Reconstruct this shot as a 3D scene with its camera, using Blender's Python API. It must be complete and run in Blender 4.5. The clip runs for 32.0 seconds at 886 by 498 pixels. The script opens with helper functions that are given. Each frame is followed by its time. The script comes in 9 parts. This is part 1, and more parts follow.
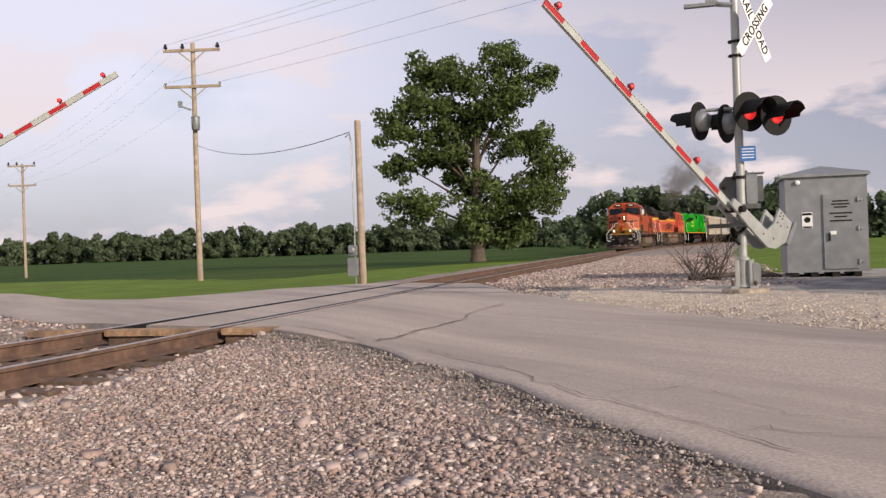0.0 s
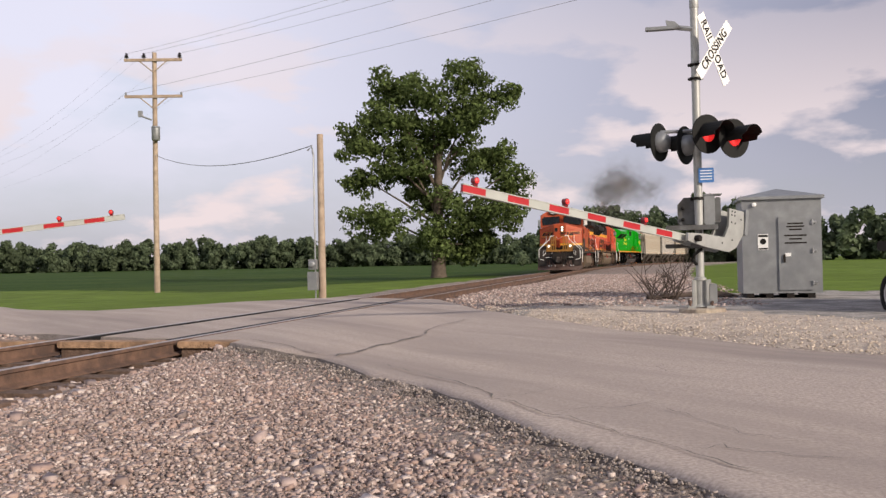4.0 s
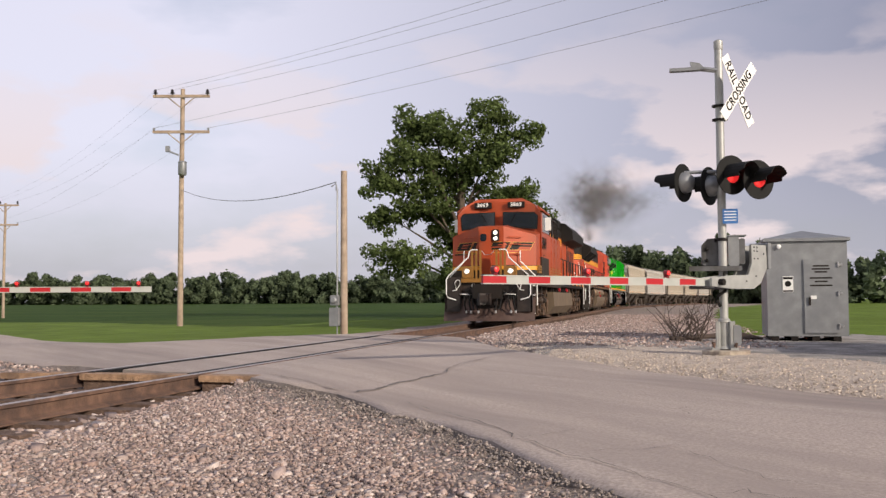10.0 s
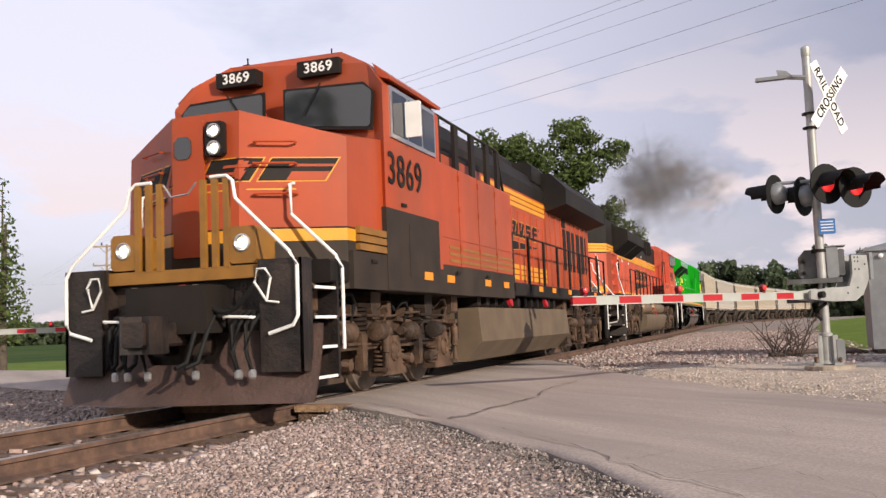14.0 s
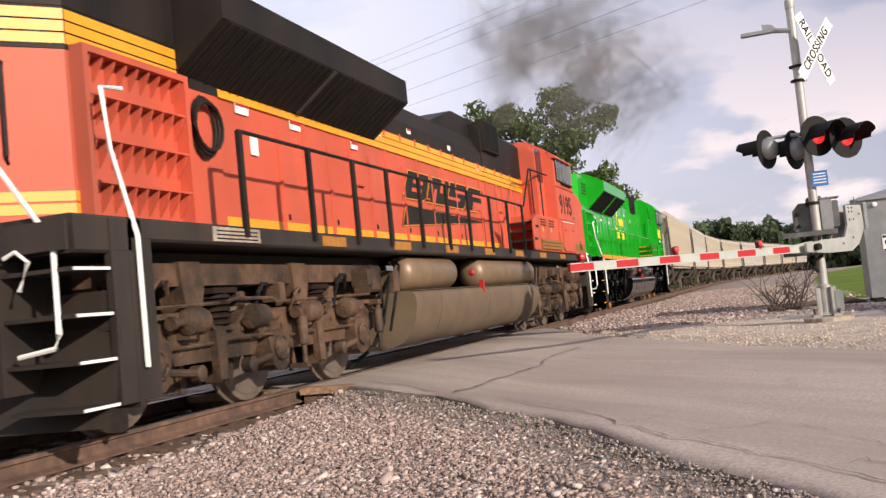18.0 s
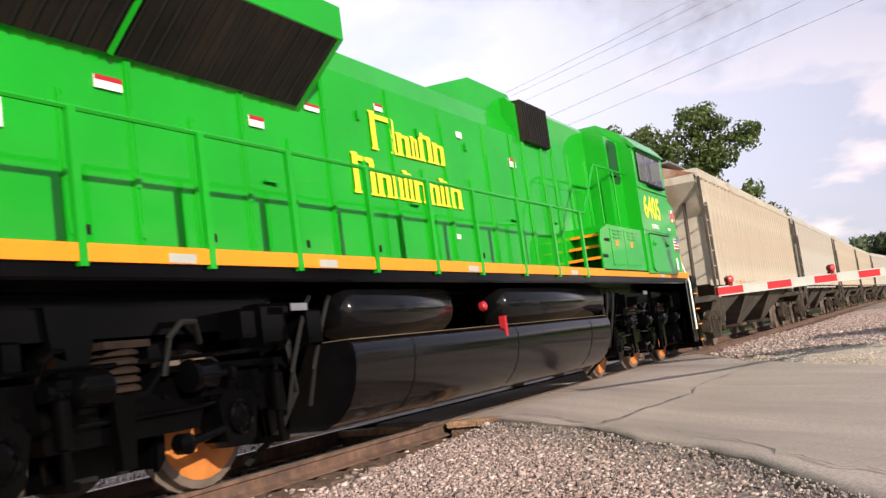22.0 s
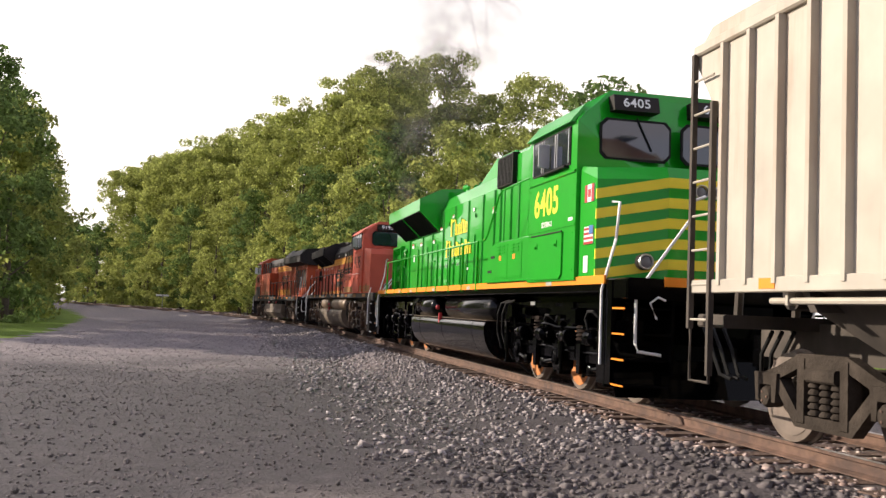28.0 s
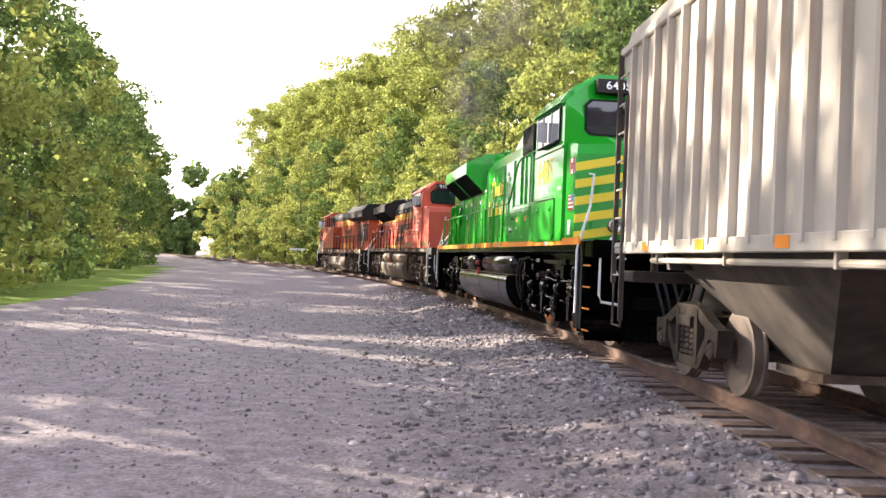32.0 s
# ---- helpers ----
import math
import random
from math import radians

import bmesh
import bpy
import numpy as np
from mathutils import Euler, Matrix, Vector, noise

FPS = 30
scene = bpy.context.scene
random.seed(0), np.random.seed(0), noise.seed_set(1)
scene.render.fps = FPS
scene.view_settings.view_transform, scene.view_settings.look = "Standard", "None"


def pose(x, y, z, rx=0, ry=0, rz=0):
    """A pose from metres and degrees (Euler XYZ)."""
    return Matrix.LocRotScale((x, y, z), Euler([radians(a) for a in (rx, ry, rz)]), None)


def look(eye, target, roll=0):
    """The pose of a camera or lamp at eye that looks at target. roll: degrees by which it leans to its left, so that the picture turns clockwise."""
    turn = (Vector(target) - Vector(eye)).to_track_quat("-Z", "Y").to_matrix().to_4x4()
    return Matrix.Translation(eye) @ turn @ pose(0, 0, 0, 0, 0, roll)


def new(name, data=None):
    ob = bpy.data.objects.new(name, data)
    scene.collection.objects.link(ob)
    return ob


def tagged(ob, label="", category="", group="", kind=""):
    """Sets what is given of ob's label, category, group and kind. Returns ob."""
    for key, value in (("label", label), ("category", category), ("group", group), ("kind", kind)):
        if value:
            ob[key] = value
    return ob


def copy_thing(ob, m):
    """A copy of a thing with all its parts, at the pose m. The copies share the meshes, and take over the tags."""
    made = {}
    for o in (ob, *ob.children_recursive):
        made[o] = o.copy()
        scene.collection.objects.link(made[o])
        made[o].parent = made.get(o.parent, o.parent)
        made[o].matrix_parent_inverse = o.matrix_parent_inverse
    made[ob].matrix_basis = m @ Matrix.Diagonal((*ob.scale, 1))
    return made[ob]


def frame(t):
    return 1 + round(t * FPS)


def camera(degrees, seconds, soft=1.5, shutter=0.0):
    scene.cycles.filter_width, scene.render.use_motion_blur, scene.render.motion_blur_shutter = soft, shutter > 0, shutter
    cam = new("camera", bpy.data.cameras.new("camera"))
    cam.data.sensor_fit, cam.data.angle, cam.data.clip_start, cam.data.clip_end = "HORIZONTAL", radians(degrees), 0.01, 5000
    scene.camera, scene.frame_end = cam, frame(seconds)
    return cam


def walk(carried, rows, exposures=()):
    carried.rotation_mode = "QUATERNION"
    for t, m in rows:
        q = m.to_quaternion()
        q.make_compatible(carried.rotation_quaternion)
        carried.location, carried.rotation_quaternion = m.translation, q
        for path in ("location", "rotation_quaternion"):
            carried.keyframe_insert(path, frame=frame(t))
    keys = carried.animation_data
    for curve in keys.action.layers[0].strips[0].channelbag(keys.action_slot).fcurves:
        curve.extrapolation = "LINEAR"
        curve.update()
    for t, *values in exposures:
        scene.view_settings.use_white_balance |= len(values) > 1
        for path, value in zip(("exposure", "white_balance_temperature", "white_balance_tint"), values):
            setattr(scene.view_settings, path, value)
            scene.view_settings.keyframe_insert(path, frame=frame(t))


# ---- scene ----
EXPOSURES = [(0.0, -0.12), (13.0, -0.15), (14.0, 0.0), (15.5, 0.2), (17.5, 0.2), (19.0, 0.0), (20.0, -0.15), (20.5, 0.22), (21.0, 0.2), (22.0, 0.35), (23.0, 0.55), (24.0, 0.6), (24.5, 0.6), (25.2, 0.25), (27.2, 0.0), (28.0, 0.48), (29.0, 0.68), (30.0, 1.15), (31.0, 1.75), (32.0, 1.8)]
cam = camera(50.76, 32.0, soft=1.4, shutter=0.12)
# seconds, x, y, z, yaw, pitch, roll
PATH = [
    (0.0, 0.00, 0.00, 0.82, 14.67, -0.09, 2.06),
    (0.5, 0.00, 0.00, 0.82, 15.63, 0.10, 2.02),
    (1.0, 0.00, 0.00, 0.82, 13.97, 0.45, 2.04),
    (1.5, 0.00, 0.00, 0.82, 12.27, 0.66, 2.01),
    (2.0, 0.00, 0.00, 0.82, 13.07, 0.74, 1.93),
    (2.5, 0.00, 0.00, 0.82, 13.36, 0.75, 1.42),
    (4.5, 0.00, 0.00, 0.82, 12.09, 0.93, 1.11),
    (5.0, 0.00, 0.00, 0.82, 14.32, 1.59, 0.95),
    (5.5, 0.00, 0.00, 0.82, 16.37, 1.40, 0.87),
    (6.0, 0.00, 0.00, 0.82, 17.00, 0.39, 1.08),
    (6.5, 0.00, 0.00, 0.82, 16.11, 0.08, 0.71),
    (7.0, 0.00, 0.00, 0.82, 14.90, -0.35, 0.34),
    (7.5, 0.00, 0.00, 0.82, 13.95, -0.33, 0.10),
    (8.0, 0.00, 0.00, 0.82, 13.32, 0.01, -0.05),
    (8.5, 0.00, 0.00, 0.82, 13.42, 0.60, 0.42),
    (9.0, 0.00, 0.00, 0.82, 13.79, 1.33, 0.12),
    (9.5, 0.00, 0.00, 0.82, 13.79, 2.73, 0.46),
    (10.0, 0.00, 0.00, 0.82, 13.59, 3.13, 0.31),
    (10.5, 0.00, 0.00, 0.82, 12.56, 3.24, 0.35),
    (11.0, 0.00, 0.00, 0.82, 11.39, 2.89, 0.45),
    (11.5, 0.00, 0.00, 0.82, 10.64, 2.46, 0.64),
    (12.0, 0.00, 0.00, 0.82, 10.51, 2.42, 0.42),
    (12.5, 0.00, 0.00, 0.82, 11.97, 2.93, 0.49),
    (13.0, 0.00, 0.00, 0.82, 14.45, 3.64, 0.84),
    (13.5, 0.00, 0.00, 0.82, 17.25, 3.97, 1.43),
    (14.0, 0.00, 0.00, 0.82, 19.07, 4.76, 2.25),
    (14.5, 0.00, 0.00, 0.82, 20.34, 5.35, 2.97),
    (15.0, 0.00, 0.00, 0.82, 18.06, 4.68, 3.84),
    (15.5, 0.00, 0.00, 0.82, 15.24, 3.24, 4.43),
    (17.5, 0.00, 0.00, 0.82, 19.10, 3.29, 5.43),
    (18.0, 0.00, 0.00, 0.82, 19.04, 3.22, 5.71),
    (18.5, 0.00, 0.00, 0.82, 20.67, 6.72, 5.79),
    (19.0, 0.00, 0.00, 0.82, 23.73, 12.17, 5.41),
    (19.5, 0.00, 0.00, 0.82, 27.35, 13.86, 7.77),
    (20.0, 0.00, 0.00, 0.82, 25.92, 9.33, 6.10),
    (20.5, 0.00, 0.00, 0.82, 21.86, 5.39, 7.09),
    (21.0, 0.00, 0.00, 0.82, 22.58, 5.51, 7.19),
    (21.5, 0.00, 0.00, 0.82, 25.93, 6.11, 6.65),
    (22.0, 0.00, 0.00, 0.82, 27.83, 6.14, 7.49),
    (22.5, 0.00, 0.00, 0.82, 29.18, 4.96, 6.10),
    (23.0, 0.00, 0.00, 0.82, 34.55, 5.86, 8.39),
    (23.5, 0.00, 0.00, 0.82, 50.00, 8.50, 6.50),
    (24.0, 0.00, -0.10, 0.82, 80.00, 13.15, 4.70),
    (24.5, 0.02, -0.40, 0.82, 111.00, 12.00, 2.00),
    (25.5, 0.50, -1.40, 0.90, 134.50, 8.00, 0.50),
    (26.5, 1.10, -3.60, 1.08, 153.80, 5.30, -1.30),
    (27.0, 1.25, -5.40, 1.12, 158.20, 5.90, -1.80),
    (27.5, 0.95, -7.90, 1.16, 162.90, 4.80, -2.10),
    (28.0, 0.45, -10.90, 1.20, 166.90, 3.70, -2.25),
    (28.5, 0.10, -14.50, 1.23, 169.10, 3.10, -2.27),
    (29.0, -0.18, -18.20, 1.26, 170.60, 2.60, -2.27),
    (29.5, -0.38, -22.00, 1.28, 171.90, 2.10, -2.27),
    (30.0, -0.57, -25.60, 1.30, 173.20, 1.45, -2.27),
    (30.5, -0.78, -28.90, 1.32, 174.80, 0.95, -2.30),
    (31.0, -1.00, -32.40, 1.34, 175.90, 0.55, -2.35),
    (31.5, -1.20, -36.40, 1.34, 176.40, 0.50, -2.35),
    (32.0, -1.41, -40.45, 1.33, 176.70, 0.54, -2.34),
]
walk(cam, [(t, pose(x, y, z, 90 + p, r, w)) for t, x, y, z, w, p, r in PATH], exposures=EXPOSURES)

# ---- sky, sun ----
SUN_AZ, SUN_EL = 122.0, 21.0
world = bpy.data.worlds.new("world")
scene.world = world
world.use_nodes = True


def sky_nodes(nt):
    nt.nodes.clear()
    N = nt.nodes.new
    out, bg, sky = N("ShaderNodeOutputWorld"), N("ShaderNodeBackground"), N("ShaderNodeTexSky")
    sky.sky_type, sky.sun_disc = "NISHITA", False
    sky.sun_elevation, sky.sun_rotation = radians(SUN_EL), radians(SUN_AZ)
    sky.air_density, sky.dust_density = 1.0, 2.5
    co, mp = N("ShaderNodeTexCoord"), N("ShaderNodeMapping")
    mp.inputs["Scale"].default_value = (1.0, 1.0, 2.6)
    n1, n2 = N("ShaderNodeTexNoise"), N("ShaderNodeTexNoise")
    n1.inputs["Scale"].default_value, n1.inputs["Detail"].default_value, n1.inputs["Roughness"].default_value = 1.7, 6.0, 0.55
    n2.inputs["Scale"].default_value, n2.inputs["Detail"].default_value = 4.5, 7.0
    r1, r2 = N("ShaderNodeValToRGB"), N("ShaderNodeValToRGB")
    r1.color_ramp.elements[0].position, r1.color_ramp.elements[1].position = 0.24, 0.54
    r2.color_ramp.elements[0].position, r2.color_ramp.elements[1].position = 0.53, 0.59
    m1, m2 = N("ShaderNodeMixRGB"), N("ShaderNodeMixRGB")
    # cloud sheet: white in the west, blue-grey in the north-east
    side, tone = N("ShaderNodeMapRange"), N("ShaderNodeMixRGB")
    side.inputs[1].default_value, side.inputs[2].default_value = -0.45, 0.25
    tone.inputs[1].default_value = (7.75, 7.5, 8.8, 1)
    tone.inputs[2].default_value = (2.65, 2.68, 3.65, 1)
    # hazy white in the south, low over the horizon
    south, low, hz, haze = N("ShaderNodeMapRange"), N("ShaderNodeMapRange"), N("ShaderNodeMath"), N("ShaderNodeMixRGB")
    south.inputs[1].default_value, south.inputs[2].default_value = -0.3, -0.75
    low.inputs[1].default_value, low.inputs[2].default_value = 0.62, 0.25
    hz.operation = "MULTIPLY"
    haze.inputs[2].default_value = (9.8, 9.0, 8.6, 1)
    rim, mist = N("ShaderNodeMapRange"), N("ShaderNodeMixRGB")
    rim.inputs[1].default_value, rim.inputs[2].default_value, rim.inputs[4].default_value = 0.16, 0.0, 0.8
    mist.inputs[2].default_value = (4.95, 4.85, 5.5, 1)
    m2.inputs[2].default_value = (7.6, 6.5, 6.6, 1)
    # cumulus only low over the horizon
    sep, band = N("ShaderNodeSeparateXYZ"), N("ShaderNodeMapRange")
    band.inputs[1].default_value, band.inputs[2].default_value = 0.30, 0.10
    mul = N("ShaderNodeMath")
    mul.operation = "MULTIPLY"
    soft = N("ShaderNodeMath")
    soft.operation = "MULTIPLY"
    soft.inputs[1].default_value = 0.85
    L = nt.links.new
    L(co.outputs["Generated"], mp.inputs[0])
    L(mp.outputs[0], n1.inputs[0]), L(mp.outputs[0], n2.inputs[0])
    L(n1.outputs[0], r1.inputs[0]), L(n2.outputs[0], r2.inputs[0])
    L(sep.outputs[0], side.inputs[0]), L(side.outputs[0], tone.inputs[0]), L(tone.outputs[0], m1.inputs[2])
    L(co.outputs["Generated"], sep.inputs[0]), L(sep.outputs[2], band.inputs[0])
    L(r2.outputs[0], mul.inputs[0]), L(band.outputs[0], mul.inputs[1])
    L(r1.outputs[0], soft.inputs[0])
    L(soft.outputs[0], m1.inputs[0]), L(sky.outputs[0], m1.inputs[1])
    L(mul.outputs[0], m2.inputs[0])
    L(sep.outputs[1], south.inputs[0]), L(sep.outputs[2], low.inputs[0])
    L(south.outputs[0], hz.inputs[0]), L(low.outputs[0], hz.inputs[1])
    L(hz.outputs[0], haze.inputs[0]), L(sep.outputs[2], rim.inputs[0]), L(rim.outputs[0], mist.inputs[0]), L(m1.outputs[0], mist.inputs[1])
    L(mist.outputs[0], m2.inputs[1]), L(m2.outputs[0], haze.inputs[1])
    L(haze.outputs[0], bg.inputs[0]), L(bg.outputs[0], out.inputs[0])
    bg.inputs[1].default_value = 0.125


sky_nodes(world.node_tree)
sun = new("sun", bpy.data.lights.new("sun", "SUN"))
sun.data.energy, sun.data.angle, sun.data.color = 5.0, radians(0.6), (1.0, 0.87, 0.73)
_to = Vector((math.sin(radians(SUN_AZ)) * math.cos(radians(SUN_EL)), math.cos(radians(SUN_AZ)) * math.cos(radians(SUN_EL)), math.sin(radians(SUN_EL))))
sun.matrix_world = look(_to * 300, (0, 0, 0))
scene.cycles.transparent_max_bounces = 48


# ---- materials ----
def material(name, color, rough=0.6, metal=0.0, vary=0.25, scale=4.0, bump=0.0, bscale=40.0, second=None, mixpos=(0.45, 0.62), mscale=1.2,
             emit=0.0, coat=0.0, coat_rough=0.12, streak=False, lay=None, random_tint=0.0, spec=0.5, translucent=0.0, kinds=None):
    """A paint, stone or cloth: base colour with fine grain, patches of a second colour (dirt, wear) and relief."""
    m = bpy.data.materials.new(name)
    m.use_nodes = True
    nt = m.node_tree
    b = nt.nodes["Principled BSDF"]
    N, L = nt.nodes.new, nt.links.new
    co = N("ShaderNodeTexCoord")
    src = co.outputs["Object"]
    if streak:
        mp = N("ShaderNodeMapping")
        mp.inputs["Scale"].default_value = (1, 1, 0.12)
        L(src, mp.inputs[0])
        src2 = mp.outputs[0]
    elif lay is not None:
        # patches drawn out along one direction of the plan
        mp = N("ShaderNodeMapping")
        mp.vector_type = "TEXTURE"
        mp.inputs["Rotation"].default_value = (0, 0, radians(lay))
        mp.inputs["Scale"].default_value = (9, 1, 1)
        L(src, mp.inputs[0])
        src2 = mp.outputs[0]
    else:
        src2 = src
    n = N("ShaderNodeTexNoise")
    n.inputs["Scale"].default_value, n.inputs["Detail"].default_value = scale, 6.0
    L(src, n.inputs[0])
    mr = N("ShaderNodeMapRange")
    mr.inputs[1].default_value, mr.inputs[2].default_value = 0.3, 0.7
    mr.inputs[3].default_value, mr.inputs[4].default_value = 1 - vary, 1 + vary
    L(n.outputs[0], mr.inputs[0])
    base = N("ShaderNodeMixRGB")
    base.blend_type, base.inputs[0].default_value = "MULTIPLY", 1.0
    base.inputs[1].default_value = (*color, 1)
    L(mr.outputs[0], base.inputs[2])
    colour = base.outputs[0]
    if second:
        n2 = N("ShaderNodeTexNoise")
        n2.inputs["Scale"].default_value, n2.inputs["Detail"].default_value, n2.inputs["Roughness"].default_value = mscale, 8.0, 0.6
        L(src2, n2.inputs[0])
        cr = N("ShaderNodeValToRGB")
        cr.color_ramp.elements[0].position, cr.color_ramp.elements[1].position = mixpos
        L(n2.outputs[0], cr.inputs[0])
        mx = N("ShaderNodeMixRGB")
        mx.inputs[2].default_value = (*second, 1)
        L(cr.outputs[0], mx.inputs[0]), L(colour, mx.inputs[1])
        colour = mx.outputs[0]
    if kinds:
        # each stone takes one of several colours
        gk, rk, mk = N("ShaderNodeNewGeometry"), N("ShaderNodeValToRGB"), N("ShaderNodeMixRGB")
        rk.color_ramp.interpolation = "CONSTANT"
        while len(rk.color_ramp.elements) < len(kinds):
            rk.color_ramp.elements.new(0.5)
        for q, c in enumerate(kinds):
            rk.color_ramp.elements[q].position = q / len(kinds)
            rk.color_ramp.elements[q].color = (*c, 1)
        L(gk.outputs["Random Per Island"], rk.inputs[0])
        mk.inputs[0].default_value = 0.55
        L(colour, mk.inputs[1]), L(rk.outputs[0], mk.inputs[2])
        colour = mk.outputs[0]
    if random_tint:
        gi, rr, mu = N("ShaderNodeNewGeometry"), N("ShaderNodeMapRange"), N("ShaderNodeMixRGB")
        rr.inputs[3].default_value, rr.inputs[4].default_value = 1 - random_tint, 1 + random_tint
        L(gi.outputs["Random Per Island"], rr.inputs[0])
        mu.blend_type, mu.inputs[0].default_value = "MULTIPLY", 1.0
        L(colour, mu.inputs[1]), L(rr.outputs[0], mu.inputs[2])
        colour = mu.outputs[0]
    L(colour, b.inputs["Base Color"])
    b.inputs["Roughness"].default_value, b.inputs["Metallic"].default_value = rough, metal
    b.inputs["Coat Weight"].default_value = coat
    b.inputs["Coat Roughness"].default_value = coat_rough
    if bump:
        n3, bp = N("ShaderNodeTexNoise"), N("ShaderNodeBump")
        n3.inputs["Scale"].default_value, n3.inputs["Detail"].default_value = bscale, 5.0
        L(src, n3.inputs[0]), L(n3.outputs[0], bp.inputs["Height"])
        bp.inputs["Strength"].default_value, bp.inputs["Distance"].default_value = bump, 0.05
        L(bp.outputs[0], b.inputs["Normal"])
    if emit:
        b.inputs["Emission Color"].default_value = (*color, 1)
        b.inputs["Emission Strength"].default_value = emit
    if translucent:
        tr, ms = N("ShaderNodeBsdfTranslucent"), N("ShaderNodeMixShader")
        L(colour, tr.inputs[0])
        ms.inputs[0].default_value = translucent
        L(b.outputs[0], ms.inputs[1]), L(tr.outputs[0], ms.inputs[2])
        L(ms.outputs[0], nt.nodes["Material Output"].inputs[0])
    b.inputs["Specular IOR Level"].default_value = spec
    return m


ORANGE = material("orange_paint", (0.375, 0.061, 0.018), 0.5, spec=0.3, vary=0.14, scale=1.2, second=(0.20, 0.065, 0.036), mixpos=(0.47, 0.80), mscale=0.9, streak=True, coat=0.1)
RUSTY_PLOW = material("rusty_plow_blade", (0.075, 0.043, 0.034), 0.6, vary=0.4, scale=4, second=(0.032, 0.021, 0.017), mixpos=(0.45, 0.75), mscale=2, bump=0.3, bscale=20)
# grimy steel, made near black to paint the shade of the recessed pilot
PLOW = material("grimy_shaded_plow_steel", (0.014, 0.010, 0.009), 0.55, vary=0.4, scale=4, second=(0.045, 0.029, 0.022), mixpos=(0.45, 0.75), mscale=2, bump=0.3, bscale=20)
GOLD = material("dirty_gold_paint", (0.25, 0.115, 0.018), 0.5, vary=0.2, second=(0.2, 0.1, 0.03), mixpos=(0.5, 0.8))
FADED = material("faded_red_paint", (0.50, 0.09, 0.05), 0.55, spec=0.3, vary=0.12, scale=1.2, second=(0.27, 0.085, 0.055), mixpos=(0.52, 0.82), mscale=0.8, streak=True)
GREEN = material("green_paint", (0.005, 0.315, 0.010), 0.5, vary=0.08, scale=1.0, coat=0.7, coat_rough=0.05, spec=0.12, bump=0.05, bscale=2.5)
YELLOW = material("yellow_paint", (0.70, 0.31, 0.018), 0.45, vary=0.1, scale=2.0, second=(0.5, 0.25, 0.04), mixpos=(0.55, 0.9), mscale=1.1)
STRIPE = material("reflective_yellow", (0.85, 0.265, 0.009), 0.4, vary=0.05)
DULL_YELLOW = material("dull_yellow_reflector", (0.34, 0.14, 0.02), 0.6, vary=0.25, scale=8, second=(0.25, 0.12, 0.04), mixpos=(0.5, 0.8), mscale=3)
SILL_DUST = material("dusty_black_sill", (0.021, 0.016, 0.013), 0.65, vary=0.3, scale=2, second=(0.05, 0.034, 0.025), mixpos=(0.45, 0.8), mscale=1.5, streak=True)
LEMON = material("lemon_paint", (0.85, 0.70, 0.03), 0.4, vary=0.05)
BLACK = material("black_paint", (0.012, 0.0105, 0.010), 0.6, spec=0.2, vary=0.3, scale=2.0, second=(0.032, 0.023, 0.018), mixpos=(0.42, 0.8), streak=True)
GLOSS_BLACK = material("gloss_black_paint", (0.0015, 0.0015, 0.0017), 0.12, vary=0.2, spec=0.07)
SKIRT = material("dusty_dark_skirt", (0.034, 0.026, 0.021), 0.65, spec=0.22, vary=0.25, scale=2, second=(0.058, 0.042, 0.031), mixpos=(0.45, 0.8), mscale=1.4, streak=True)
TANK_BLACK = material("dusty_black_tank", (0.0035, 0.0035, 0.004), 0.12, spec=0.28, vary=0.2, second=(0.006, 0.0055, 0.005), mixpos=(0.52, 0.8), mscale=1.6, bump=0.06, bscale=2.5)
SPRING = material("brown_rubber_spring", (0.022, 0.015, 0.012), 0.8, vary=0.3, spec=0.1)
BROWN = material("dust_brown_steel", (0.10, 0.06, 0.038), 0.6, spec=0.3, vary=0.4, scale=6, second=(0.03, 0.022, 0.018), bump=0.3, bscale=25)
TANK = material("dusty_tank_paint", (0.125, 0.09, 0.058), 0.7, vary=0.2, scale=2, second=(0.10, 0.07, 0.045), mixpos=(0.5, 0.8), streak=True)
BRONZE_TANK = material("tan_air_tank", (0.19, 0.13, 0.08), 0.45, vary=0.15, metal=0.2)
WHITE = material("white_paint", (0.8, 0.8, 0.78), 0.45, vary=0.05)
RUBBER = material("black_rubber", (0.010, 0.010, 0.010), 0.7, spec=0.2)
SILVER = material("brushed_steel", (0.55, 0.55, 0.56), 0.35, metal=0.9, vary=0.1)
GALV = material("galvanised_steel", (0.29, 0.30, 0.31), 0.5, metal=0.55, vary=0.16, scale=5, second=(0.24, 0.25, 0.265), mixpos=(0.4, 0.7), mscale=3)
ALUMINIUM = material("dull_aluminium", (0.36, 0.365, 0.355), 0.45, metal=0.25, vary=0.12, scale=6)
LENS = material("clear_lamp_lens", (0.16, 0.16, 0.17), 0.08, vary=0.1)
# weathered steel, darkened to hold the shade on the gate drive
SHADED_STEEL = material("weathered_shaded_steel", (0.12, 0.122, 0.125), 0.55, metal=0.3, vary=0.25, scale=5, second=(0.07, 0.066, 0.06), mscale=3)
CONCRETE = material("old_concrete", (0.36, 0.31, 0.25), 0.95, vary=0.25, scale=12, second=(0.25, 0.2, 0.16), mscale=4, bump=0.3)
GLASS = material("tinted_cab_glass", (0.014, 0.018, 0.028), 0.05, vary=0.0, spec=0.95)
RED = material("red_paint", (0.38, 0.012, 0.018), 0.45, vary=0.08)
